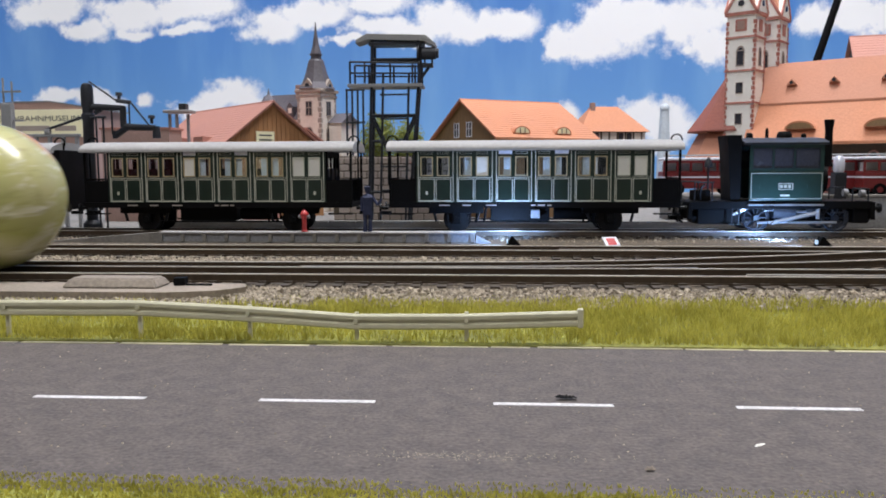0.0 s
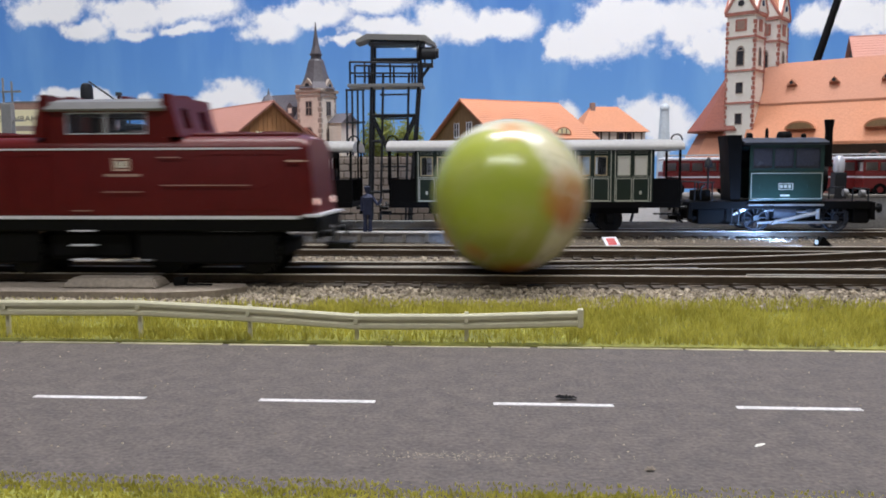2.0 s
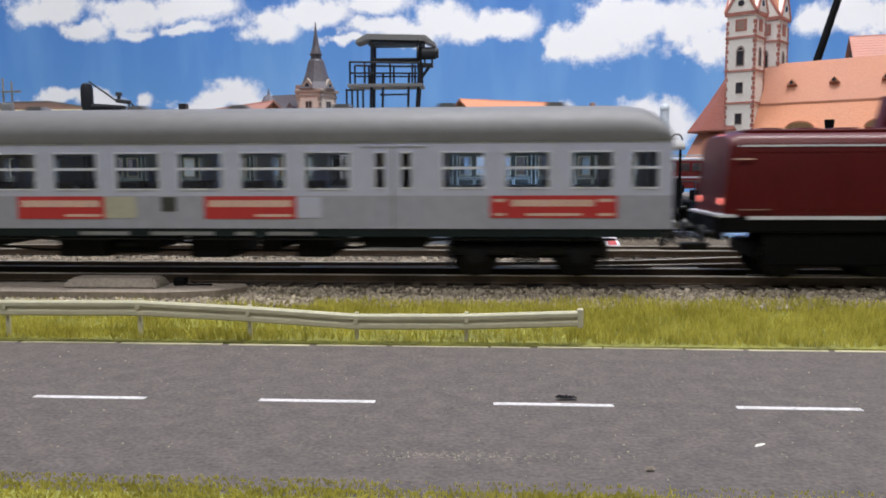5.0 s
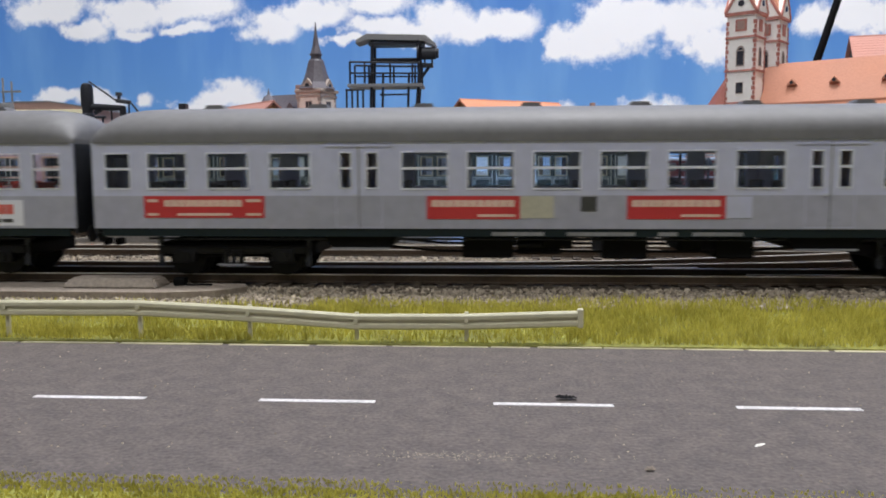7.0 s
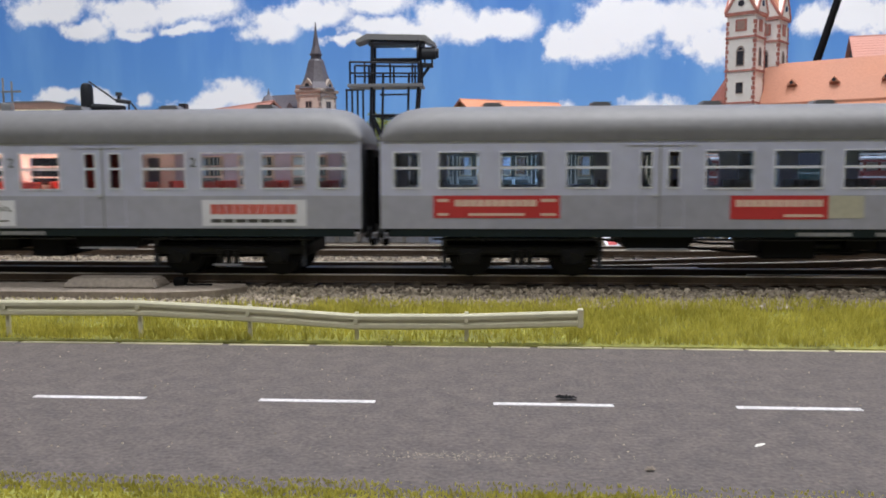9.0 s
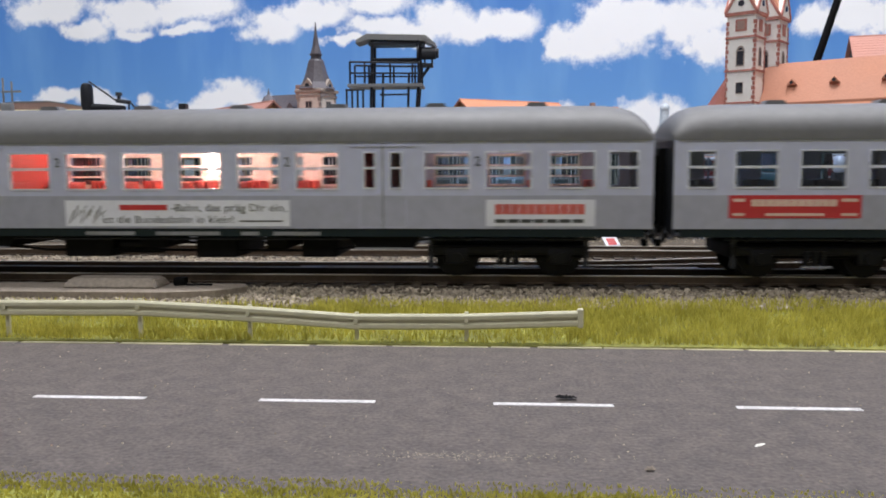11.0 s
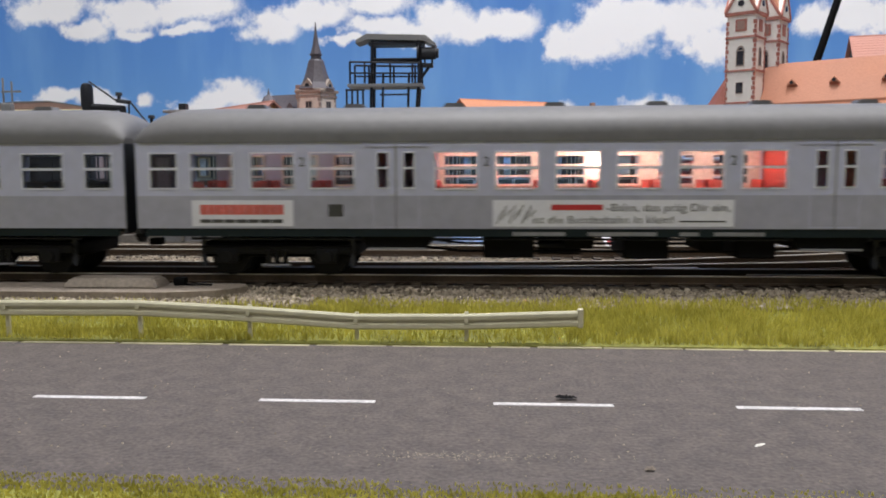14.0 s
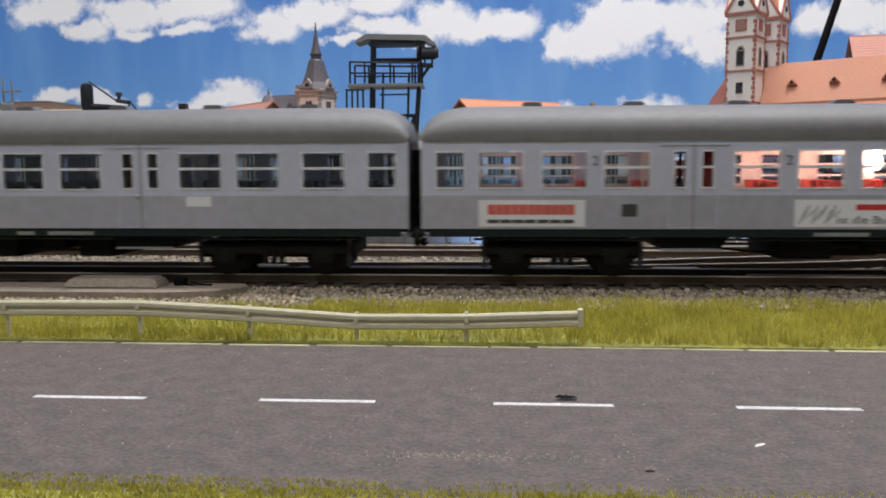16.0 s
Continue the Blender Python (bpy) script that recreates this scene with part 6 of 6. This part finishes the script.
def tower(x, y, top):
    t = part("tower_wall", box(BM(), x - 9.2, x + 9.2, y - 9.2, y + 9.2, 0, top), M_WHITE, ch, "white plastered tower")
    for z in (46, 74.5, 95.2, 116.6):
        part("string_course", box(BM(), x - 10.1, x + 10.1, y - 10.1, y + 10.1, z, z + 1.1), M_SANDST, t)
    for sx in (-1, 1):
        for sy in (-1, 1):
            for i in range(30):
                e = 1.9 if i % 2 else 1.2
                cx, cy = x + sx * 9.7, y + sy * 9.7
                part("corner_stone", box(BM(), cx - (e if sx > 0 else 0), cx + (0 if sx > 0 else e), cy - (e if sy > 0 else 0), cy + (0 if sy > 0 else e), 38 + i * 3.0, 40.5 + i * 3.0), M_SANDST, t)
    for z in (64.5, 84.5):
        face_window(t, -1, y - 9.2, x, z - 3, 4, 6.4, M_STONEB, axis="y", bars=False)
    face_window(t, -1, y - 9.2, x, 99.4, 4.4, 9, M_STONEB, axis="y", arch=True, bars=False)
    face_window(t, 1, x + 9.2, y, 99.4, 3.6, 9, M_STONEB, axis="x", arch=True, bars=False)
    ck = part("belfry_window", box(BM(), x - 3.6, x + 3.6, y - 9.7, y - 9.1, 121, 128.5), M_SANDST, t)
    part("louvre", box(BM(), x - 2.4, x + 2.4, y - 9.9, y - 9.6, 122, 127.5), M_WALLPK, ck)
    part("belfry_window", box(BM(), x + 9.1, x + 9.7, y - 3, y + 3, 121, 128.5), M_SANDST, t)
    part("cornice", box(BM(), x - 10.6, x + 10.6, y - 10.6, y + 10.6, top - 1.4, top + 0.6), M_SANDST, t)
    for ang in range(4):
        g = part("gable", prism(BM(), [(-10.2, 0), (10.2, 0), (0, 17)], "y", -10.4, -6), M_WHITE, t)
        g.matrix_basis = pose(x * MM, y * MM, (top + 0.6) * MM, 0, 0, 90 * ang)
        part("gable_edge", prism(BM(), [(-11, 0), (-9, 0), (0, 15.5), (9, 0), (11, 0), (0, 19)], "y", -11, -9.9), M_SANDST, g)
        part("gable_window", rod(BM(), (0, -10.8, 5.5), (0, -10.3, 5.5), 2.0, 12), M_PANE, g)
    part("helm", lathe(BM(), x, y, [(12.5, top + 1), (7, top + 18), (0.5, top + 48)], 4, 0.785), M_TILE_CH, t)


tower(1.5, 0, 132.5)
tower(7, 30, 132.5)
nl, ny = 150, 22
nv = part("nave_wall", box(BM(), 9.5, 9.5 + nl, ny - 30, ny + 30, 0, 54), M_BEAM, ch, "dark brown nave wall")
up = prism(BM(), [(ny, 102), (ny - 20, 74.5), (ny - 20, 73), (ny + 20, 73), (ny + 20, 74.5)], "x", 8, 12 + nl)
part("nave_roof_upper", up, M_TILE_CH, ch, "weathered orange upper roof")
lo = prism(BM(), [(ny - 19.4, 73.6), (ny - 38, 48.5), (ny - 38, 46.8), (ny + 38, 46.8), (ny + 38, 48.5), (ny + 19.4, 73.6)], "x", 7, 13 + nl)
part("nave_roof_lower", lo, M_TILE_OR, ch, "bright orange lower roof")
for x in (29, 54.5, 84):
    d = part("dormer", prism(BM(), [(x - 3.2, 86.2), (x + 3.2, 86.2), (x, 90)], "y", ny - 14.2, ny - 4), M_TILE_CH, ch)
    part("dormer_hole", rod(BM(), (x, ny - 14.9, 87.6), (x, ny - 14.3, 87.6), 1.1, 10), M_PANE, d)
for x in (41, 86, 130):
    d = part("eyebrow_dormer", prism(BM(), [(x + 9 * math.cos(a), 56.5 + 5.2 * math.sin(a)) for a in [math.pi * i / 10 for i in range(11)]], "y", ny - 36, ny - 20), M_TILE_OR, ch)
    part("dormer_shade", prism(BM(), [(x + 7.6 * math.cos(a), 56.8 + 3.8 * math.sin(a)) for a in [math.pi * i / 10 for i in range(11)]], "y", ny - 36.3, ny - 35.8), M_OCHRE, d)
for x in (30, 56, 82, 108):
    face_window(ch, -1, ny - 30, x, 18, 7, 20, M_SANDST, axis="y", arch=True)
ap = part("apse_wall", lathe(BM(), -14, 16, [(20, 0), (20, 58)], 8, 0.39), M_TILE_CH, ch, "reddish apse wall")
part("apse_roof", lathe(BM(), -12, 16, [(29, 57), (29, 58), (15, 78), (3, 97), (0.5, 99)], 8, 0.39), M_TILE_DK, ch, "dark red apse roof")
part("apse_skirt_roof", lathe(BM(), -13, 14, [(30, 36), (30, 37), (21, 55)], 8, 0.39), M_TILE_CH, ch)
gabled("town_house", 318, 668, -14, 60, 46, 119, 140, 3, M_BEAM, M_TILE_RED, "timbered house with a red roof behind the church", "house", 10)

# railway museum hall
ms = thing("museum_hall", -395, 660, YARD, "low hall with a yellow lettered museum sign", "hall")
part("wall", box(BM(), -60, 50, 0, 60, 0, 85.2), M_WALLPK, ms)
part("roof", prism(BM(), [(-66, 85.6), (-14, 90.2), (15, 90.6), (54, 84.8), (54, 85.8), (15, 91.8), (-14, 91.4), (-66, 86.8)], "y", -0.2, 64), M_GREYP, ms, "low grey roof")
part("gable", prism(BM(), [(-60, 85.9), (50, 85.2), (15, 90.7), (-14, 90.3)], "y", 0.3, 59), M_WALLPK, ms)
sg = part("sign", box(BM(), -58, 45.7, -1.2, -0.2, 61, 84.4), M_SIGNY, ms, "yellow sign board")
text_part("EISENBAHNMUSEUM", 6.4, -31, -1.3, 74.6, M_INK, sg, width=72.5)
for x0, w in ((-18, 33), (19.6, 18.7)):
    part("print_bar", box(BM(), x0, x0 + w, -1.35, -1.2, 66.3, 70.6), M_STONEB, sg)
bl = thing("low_store", -227, 490, YARD, "pink plastered low store building beside the yard", "store")
part("wall", box(BM(), -22, 22, 0, 20, 0, 58), M_WALLPK, bl)
part("coping", box(BM(), -23, 23, -0.8, 21, 58, 59.4), M_TILE_RED, bl)
gt = thing("canopy_gantry", -218, 540, YARD, "small dark canopy on pale posts", "canopy")
part("roof", box(BM(), -9.5, 9.5, -6, 6, 71.6, 73.6, 0.5), M_TOWERGREY, gt)
part("vent", box(BM(), 0.5, 5.5, -3, 3, 73.6, 78, 0.4), M_STEELDK, gt)
for x in (-7, -2, 6):
    part("post", box(BM(), x - 0.8, x + 0.8, -1, 1, 0, 71), M_GREYP, gt)


# ---- yard equipment ----
def water_crane():
    t = thing("water_crane", -224.6, 428, YARD, "dark cast-iron water crane with a swinging spout", "water crane")
    part("column", lathe(BM(), 0, 0, [(5, 0), (5, 3), (3.1, 5), (2.9, 60), (3.6, 61), (3.6, 63), (2.7, 64), (2.8, 67), (3.3, 68), (3.3, 77), (2.7, 79.5), (1.0, 80.4)], 16), M_STEELDK, t, smooth=True)
    a = BM()
    rod(a, (0, 0, 67.5), (20, 0, 66.5), 1.9, 12, 1.5), rod(a, (20, 0, 67.6), (20, 0, 56), 1.7, 12), rod(a, (4, 0, 64), (8, 0, 66), 1.2, 8)
    arm = part("upper_arm", a, M_STEELDK, t, smooth=True)
    b = BM()
    rod(b, (16, 0, 52), (22, 0, 56), 1.8, 12), rod(b, (21, 0, 56.4), (38, 0, 55.6), 1.9, 12, 1.6), rod(b, (38.5, 0, 56.5), (38.5, 0, 50), 1.9, 12, 2.2), rod(b, (15, 0, 50), (15, 0, 54), 1.4, 10)
    part("spout", b, M_STEELDK, t, smooth=True)
    c = BM()
    rod(c, (2, -1, 81), (17, -1, 70.5), 0.5, 6), rod(c, (17, -1, 70.5), (25, -1, 69.5), 1.1, 8), rod(c, (25, -1, 69.5), (35, -1, 57), 0.5, 6), rod(c, (24, -1, 69.5), (24, -1, 58), 0.5, 6), rod(c, (14, -1, 66), (14, -1, 52), 0.5, 6)
    part("stay_rod", c, M_STEELDK, t)
    d = BM()
    for x, z in ((18, 70.5), (36, 58)):
        lathe(d, x, 0, [(0.9, z), (0.9, z + 2.5), (2.0, z + 3), (1.6, z + 4.5)], 10)
    part("lamp_head", d, M_STEELDK, t)
    e = BM()
    for x in (5.5, 9.5):
        rod(e, (x, -2, 0), (x, -2, 62), 0.6, 6)
    rod(e, (1, -2, 61.5), (11, -2, 61.5), 0.8, 6)
    part("control_rod", e, M_STEELDK, t)


water_crane()


def pump():
    t = thing("yard_railing", -253, 440, YARD, "dark pipe railing with a slanting lever arm", "railing")
    for i, x in enumerate((-17, -9, -1, 7, 15)):
        part("post", box(BM(), x - 0.9, x + 0.9, -0.9, 0.9, 0, 51.5), M_TOWERGREY, t)
    part("top_bar", box(BM(), -18, 17, -1.1, 1.1, 51.5, 53.2, 0.3), M_TOWERGREY, t)
    part("lever_foot", box(BM(), -3.5, -0.5, -1.5, 1.5, 53.2, 56, 0.4), M_TOWERGREY, t)
    part("lever", rod(BM(), (-3, 0, 55.6), (19, 0, 62.6), 0.75, 8), M_STEELDK, t)
    t2 = thing("signal_mast", -273, 432, YARD, "light grey mast beside the yard", "mast")
    part("mast", box(BM(), -3, 3, -2, 2, 0, 70, 0.5), M_TOWERGREY, t2)
    part("rung", box(BM(), -3, 9, -0.6, 0.6, 60, 61), M_TOWERGREY, t2)
    part("rung", box(BM(), -3, 8, -0.6, 0.6, 76, 77), M_TOWERGREY, t2)
    part("rod", rod(BM(), (3, 0, 70), (3, 0, 82), 0.6, 6), M_TOWERGREY, t2)
    part("rod", rod(BM(), (-2, 0, 70), (-2, 0, 84), 0.6, 6), M_TOWERGREY, t2)


pump()


def crane_tower():
    t = thing("coaling_tower", -57, 440, YARD, "dark steel crane tower with roof, platform and ladder", "crane tower")
    g = BM()
    for y in (-5, 5):
        rod(g, (-13, y, 0), (-10, y, 102), 0.9, 6), rod(g, (9, y, 0), (15.5, y, 84), 0.9, 6), rod(g, (15.5, y, 84), (15, y, 102), 1.0, 6)
    leg = part("frame", g, M_STEELDK, t, "dark steel frame")
    for z, xa, xb in ((20, -12, 10), (48, -11.6, 12.5), (62, -11, 13.5), (92, -10, 15)):
        for y in (-5, 5):
            part("cross_bar", rod(BM(), (xa, y, z), (xb, y, z), 0.75, 6), M_STEELDK, leg)
    for y in (-5, 5):
        part("brace", rod(BM(), (-11.5, y, 62), (-2, y, 42), 0.7, 6), M_STEELDK, leg)
        part("brace", rod(BM(), (13, y, 62), (4, y, 42), 0.7, 6), M_STEELDK, leg)
    part("roof", prism(BM(), [(-19, 100.5), (-18.5, 102.5), (-13, 105.5), (19, 104.5), (24.5, 100.0), (24, 98.6), (18, 101.5), (-12, 102.6)], "y", -6.5, 6.5), M_TOWERGREY, t, "grey sheet roof")
    part("roof_beam", box(BM(), -12, 18, -5.5, 5.5, 99.6, 101.2), M_STEELDK, t)
    part("platform", box(BM(), -23.5, 17.5, -8, 8, 77.0, 78.8, 0.3), M_TOWERGREY, t, "pale grey platform deck")
    for y in (-7.6, 7.6):
        r = BM()
        for x in (-22, -14, 0, 12, 16):
            rod(r, (x, y, 79), (x, y, 90.5), 0.55, 6)
        rod(r, (-22, y, 90.5), (16, y, 89.5), 0.6, 6), rod(r, (-22, y, 84.5), (16, y, 84), 0.5, 6)
        part("railing", r, M_STEELDK, t)
    ld = part("ladder_cage", BM(), M_STEELDK, t)
    for x in (-24, -21, -18, -15):
        part("cage_bar", rod(BM(), (x, -7.6, 40), (x, -7.6, 76), 0.55, 6), M_STEELDK, ld)
    for z in (46, 58, 75.5):
        part("cage_hoop", rod(BM(), (-24.5, -7.6, z), (-14, -7.6, z), 0.6, 6), M_STEELDK, ld)
    l2 = BM()
    for x in (-5, 9):
        rod(l2, (x - 1.5, -6, 0), (x + 1.0, -6, 84), 0.7, 6)
    for z in range(8, 84, 13):
        rod(l2, (-6, -6, z), (9, -6, z), 0.55, 6)
    part("ladder", l2, M_STEELDK, t)
    m = BM()
    rod(m, (17, -4, 95), (24.5, -4, 95), 3.3, 14), rod(m, (24.5, -4, 95), (26, -4, 95), 2.6, 12), rod(m, (14.4, -4, 95), (15.4, -4, 95), 4.6, 16), box(m, 17, 23, -7, -1, 87.6, 89.5, 0.3), box(m, 18, 19, -5, -3, 89, 93), box(m, 22, 23, -5, -3, 89, 93)
    part("winch_motor", m, M_STEELDK, t, "dark round winch motor", smooth=True)
    part("bracket", rod(BM(), (15, -4, 80), (21, -4, 88), 0.9, 6), M_STEELDK, t)


crane_tower()
bmj = thing("crane_boom", 236, 625, YARD, "tall black crane boom behind the church", "crane")
part("boom", rod(BM(), (-28, 0, 0), (24, 0, 175), 3.4, 10, 2.6), M_BLACK, bmj)
part("base", box(BM(), -44, -12, -12, 12, 0, 30, 1.5), M_BLACK, bmj)


def fire_engine(x, y, rz, label):
    t = thing("fire_engine", x, y, YARD, label, "fire engine", "fire engines", rz=rz)
    part("body", box(BM(), -38, 38, -13, 13, 6, 22, 1.5), M_FIRE, t)
    part("cab_upper", pierced(BM(), -38, 38, -13, -12, 21, 32, [(-36 + i * 12.2, -26 + i * 12.2, 22.5, 30) for i in range(6)]), M_FIRE, t)
    part("glass_band", box(BM(), -37, 37, -11.9, 11.5, 21.5, 31), M_GLASS, t)
    part("inner_white", box(BM(), -36, 36, -4, 4, 21.5, 30), M_BLIND, t, "pale equipment inside")
    part("roof", box(BM(), -38, 38, -13, 13, 32, 35, 1.2), M_ADWHITE, t, "white roof")
    rr = BM()
    for k in (-6, 6):
        rod(rr, (-34, k, 37), (30, k, 37.5), 0.8, 6)
    for i in range(9):
        rod(rr, (-32 + i * 7.5, -6, 37), (-32 + i * 7.5, 6, 37), 0.5, 6)
    part("roof_ladder", rr, M_TOWERGREY, t)
    for s in (-24, 24):
        for k in (-12.5, 12.5):
            w = part("wheel", rod(BM(), (s, k - 1.6, 5.6), (s, k + 1.6, 5.6), 5.6, 18), M_BLACK, t, smooth=True)
            part("hub", rod(BM(), (s, k - 2, 5.6), (s, k + 2, 5.6), 2.6, 12), M_FIRE, w)
    part("stripe", box(BM(), -38.2, 38.2, -13.2, 13.2, 16, 17.4), M_ADWHITE, t)
    return t


yd = thing("yard_terrace", 200, 490, YARD, "raised grey terrace behind the siding", "terrace", kind="structure")
part("terrace_body", box(BM(), -92, 130, -52, 40, 0, 17.0, 0.5), M_PAVE, yd)
for i in range(15):
    part("coping_stone", box(BM(), -92 + i * 14.8, -92 + i * 14.8 + 14.4, -52.8, -48, 17.0, 18.2, 0.3), M_CONC, yd)
for vx, vy, vr, words in ((121, 478, 0, "red and white model fire engine parked in the yard"), (196, 472, 5, "red and white model fire engine with roof ladder"), (226, 456, -7, "red and white model fire engine at the terrace edge")):
    vehicle = fire_engine(vx, vy, vr, words)
    vehicle.location.z += 17.0 * MM
    vehicle.scale = (0.62, 0.62, 0.62)


def lamp_tank(x):
    t = thing("silver_tank", x, 440, YARD, "small silver cylinder tank on a stand", "tank")
    part("drum", lathe(BM(), 0, 0, [(2.4, 30), (2.8, 31), (2.8, 37), (1.6, 39)], 14), M_CHROME, t, smooth=True)
    part("stand", box(BM(), -3, 3, -3, 3, 0, 30), M_STEELDK, t)


lamp_tank(184)


def leafy_tree(x, y, h, r, seed):
    t = thing("tree", x, y, YARD, "small light green leafy model tree", "tree")
    tr = BM()
    rod(tr, (0, 0, 0), (1, 0, h * 0.7), 2.2, 8, 0.8)
    rng = np.random.default_rng(seed)
    for i in range(7):
        a = i * 0.9
        rod(tr, (0.5, 0, h * (0.35 + 0.05 * i)), (r * 0.7 * math.cos(a), r * 0.7 * math.sin(a), h * (0.55 + 0.05 * i)), 0.8, 5, 0.3)
    part("trunk", tr, M_BEAM, t)
    vs, fs = [], []
    for _ in range(3600):
        d = rng.normal(0, 1, 3)
        d = d / np.linalg.norm(d) * rng.uniform(0.45, 1.0) * (1 + 0.25 * math.sin(3 * d[0]) * math.cos(2 * d[2]))
        c = np.array((d[0] * r, d[1] * r, h * 0.68 + d[2] * h * 0.34))
        u, v = rng.normal(0, 0.6, 3), rng.normal(0, 0.6, 3)
        k = len(vs)
        vs += [tuple(c + u), tuple(c + v), tuple(c - u), tuple(c - v)]
        fs.append((k, k + 1, k + 2, k + 3))
    me = bpy.data.meshes.new("crown")
    me.from_pydata((np.array(vs) * MM).tolist(), [], fs)
    me.materials.append(M_LEAF)
    cr = new("crown", me)
    cr.parent = t


leafy_tree(-82, 560, 72, 13, 4)
leafy_tree(-63, 575, 66, 12, 8)
M_FAR = mat("distant_stone", (0.50, 0.55, 0.60), 0.9)
fb = thing("far_tower", 176, 850, YARD, "grey distant tower at the foot of the sky", "tower")
part("wall", lathe(BM(), 0, 0, [(8, 0), (6, 60), (4.5, 94)], 8), M_FAR, fb)
part("top", lathe(BM(), 0, 0, [(5.2, 94), (4.8, 97), (2, 100)], 10), M_FAR, fb)
bw = thing("station_platform", -45, 425, YARD, "long pale concrete platform behind the rear track", "platform")
part("platform_body", box(BM(), -150, 150, -4, 10, 0, 3.6), M_CONC, bw)
for i in range(20):
    part("edge_stone", box(BM(), -150 + i * 15.05, -150 + i * 15.05 + 14.7, -4.8, 2, 3.6, 5.0, 0.3), M_CONC, bw)


def brick_plinth():
    t = thing("brick_plinth", -131, 436, YARD, "low pink brick plinth with a pale slab", "plinth")
    for j in range(3):
        for i in range(7):
            part("brick", box(BM(), -9 + i * 2.6 + (j % 2) * 1.3, -6.6 + i * 2.6 + (j % 2) * 1.3, -4, 4, 3 + j * 3.0, 5.7 + j * 3.0, 0.15), M_SANDST, t)
    part("slab", box(BM(), -12, 26, -6, 6, 0, 3, 0.4), M_BLIND, t, "pale stone slab")


brick_plinth()


def stone_wall():
    t = thing("stone_wall", -60, 505, YARD, "rough grey-brown stone wall behind the coaches", "wall")
    part("core", box(BM(), -44, 44, 0, 8, 0, 41), M_BED, t)
    st = BM()
    box(st, -3.4, 3.4, -1.2, 0.6, 0, 4.0, 0.5)
    mesh = mesh_of("stone", st, M_STONEB)
    for j in range(9):
        for i in range(12):
            ob = new("stone", mesh)
            ob.parent = t
            ob.matrix_basis = pose((-40.5 + i * 7.3 + (j % 2) * 3.4) * MM, random.uniform(-0.3, 0.3) * MM, (0.2 + j * 4.5) * MM)


stone_wall()


# ---- what moves ----
def motions():
    # distance of the train along the track, in millimetres
    run = [(0, -246), (0.5, -212.5), (1.0, -177.4), (1.5, -141.9), (2.0, -103.2), (2.5, -62.3), (3.0, -21.6), (3.5, 16.5), (4.0, 57.3), (4.2, 73.4), (4.7, 112.5), (5.2, 149), (5.7, 181), (6.3, 218.2), (6.5, 227.8), (7.0, 249.1), (7.5, 268.7),
           (8.0, 289.0), (8.5, 308.6), (9.0, 328.9), (9.7, 355.8), (10.5, 386.8), (11.3, 418.4), (11.5, 426.4), (12.0, 446.0), (12.5, 465.0), (13.0, 484.7), (13.5, 504.3), (14.0, 524.6), (14.5, 543.8), (15.0, 564.1), (15.5, 583.2), (16.0, 603.1)]
    for ob, rel in ((loco, -10.5), (coach_1, -224.1), (coach_2, -494.0), (coach_3, -754.4)):
        walk(ob, [(t, pose((u + rel) * MM, Y_TRAIN * MM, Z_RAIL * MM)) for t, u in run])
    # wheels turn with the distance run
    for ob, cx, r in WHEELS:
        rows = []
        for i in range(241):
            t = i / 15
            k = max(j for j in range(len(run)) if run[j][0] <= t)
            (ta, ua), (tb2, ub) = run[k], run[min(k + 1, len(run) - 1)]
            u = ua if tb2 == ta else ua + (ub - ua) * (t - ta) / (tb2 - ta)
            rows.append((t, pose(cx * MM, 0, r * MM, 0, u / r * 57.296, 0)))
        walk(ob, rows)
    # the ball slides and turns ahead of the locomotive, then rolls on: seconds, x, clockwise turn, spin
    rolls = [(0, -152, 8, -125), (0.2, -143, 16, -105), (0.6, -118, 28, -48), (1.0, -79, 38, -8), (1.3, -52, 46, 0), (1.7, -20, 85, 0), (2.0, 4, 125, 0), (2.3, 40.0, 232, 0), (2.5, 62.5, 294, 0), (2.8, 99.5, 390, 0), (3.0, 127.0, 450, 0)]
    x, a = 127.0, 450.0
    t = 3.0
    while t < 15.9:
        t = round(t + 0.25, 2)
        dx = 25.0 if t < 12 else 14.0
        x, a = x + dx, a + dx / BALL_R * 57.3
        rolls.append((t, x, a, 0))
    walk(ball, [(t, pose(x * MM, Y_TRAIN * MM, 27.6 * MM, 0, a, b)) for t, x, a, b in rolls])


motions()
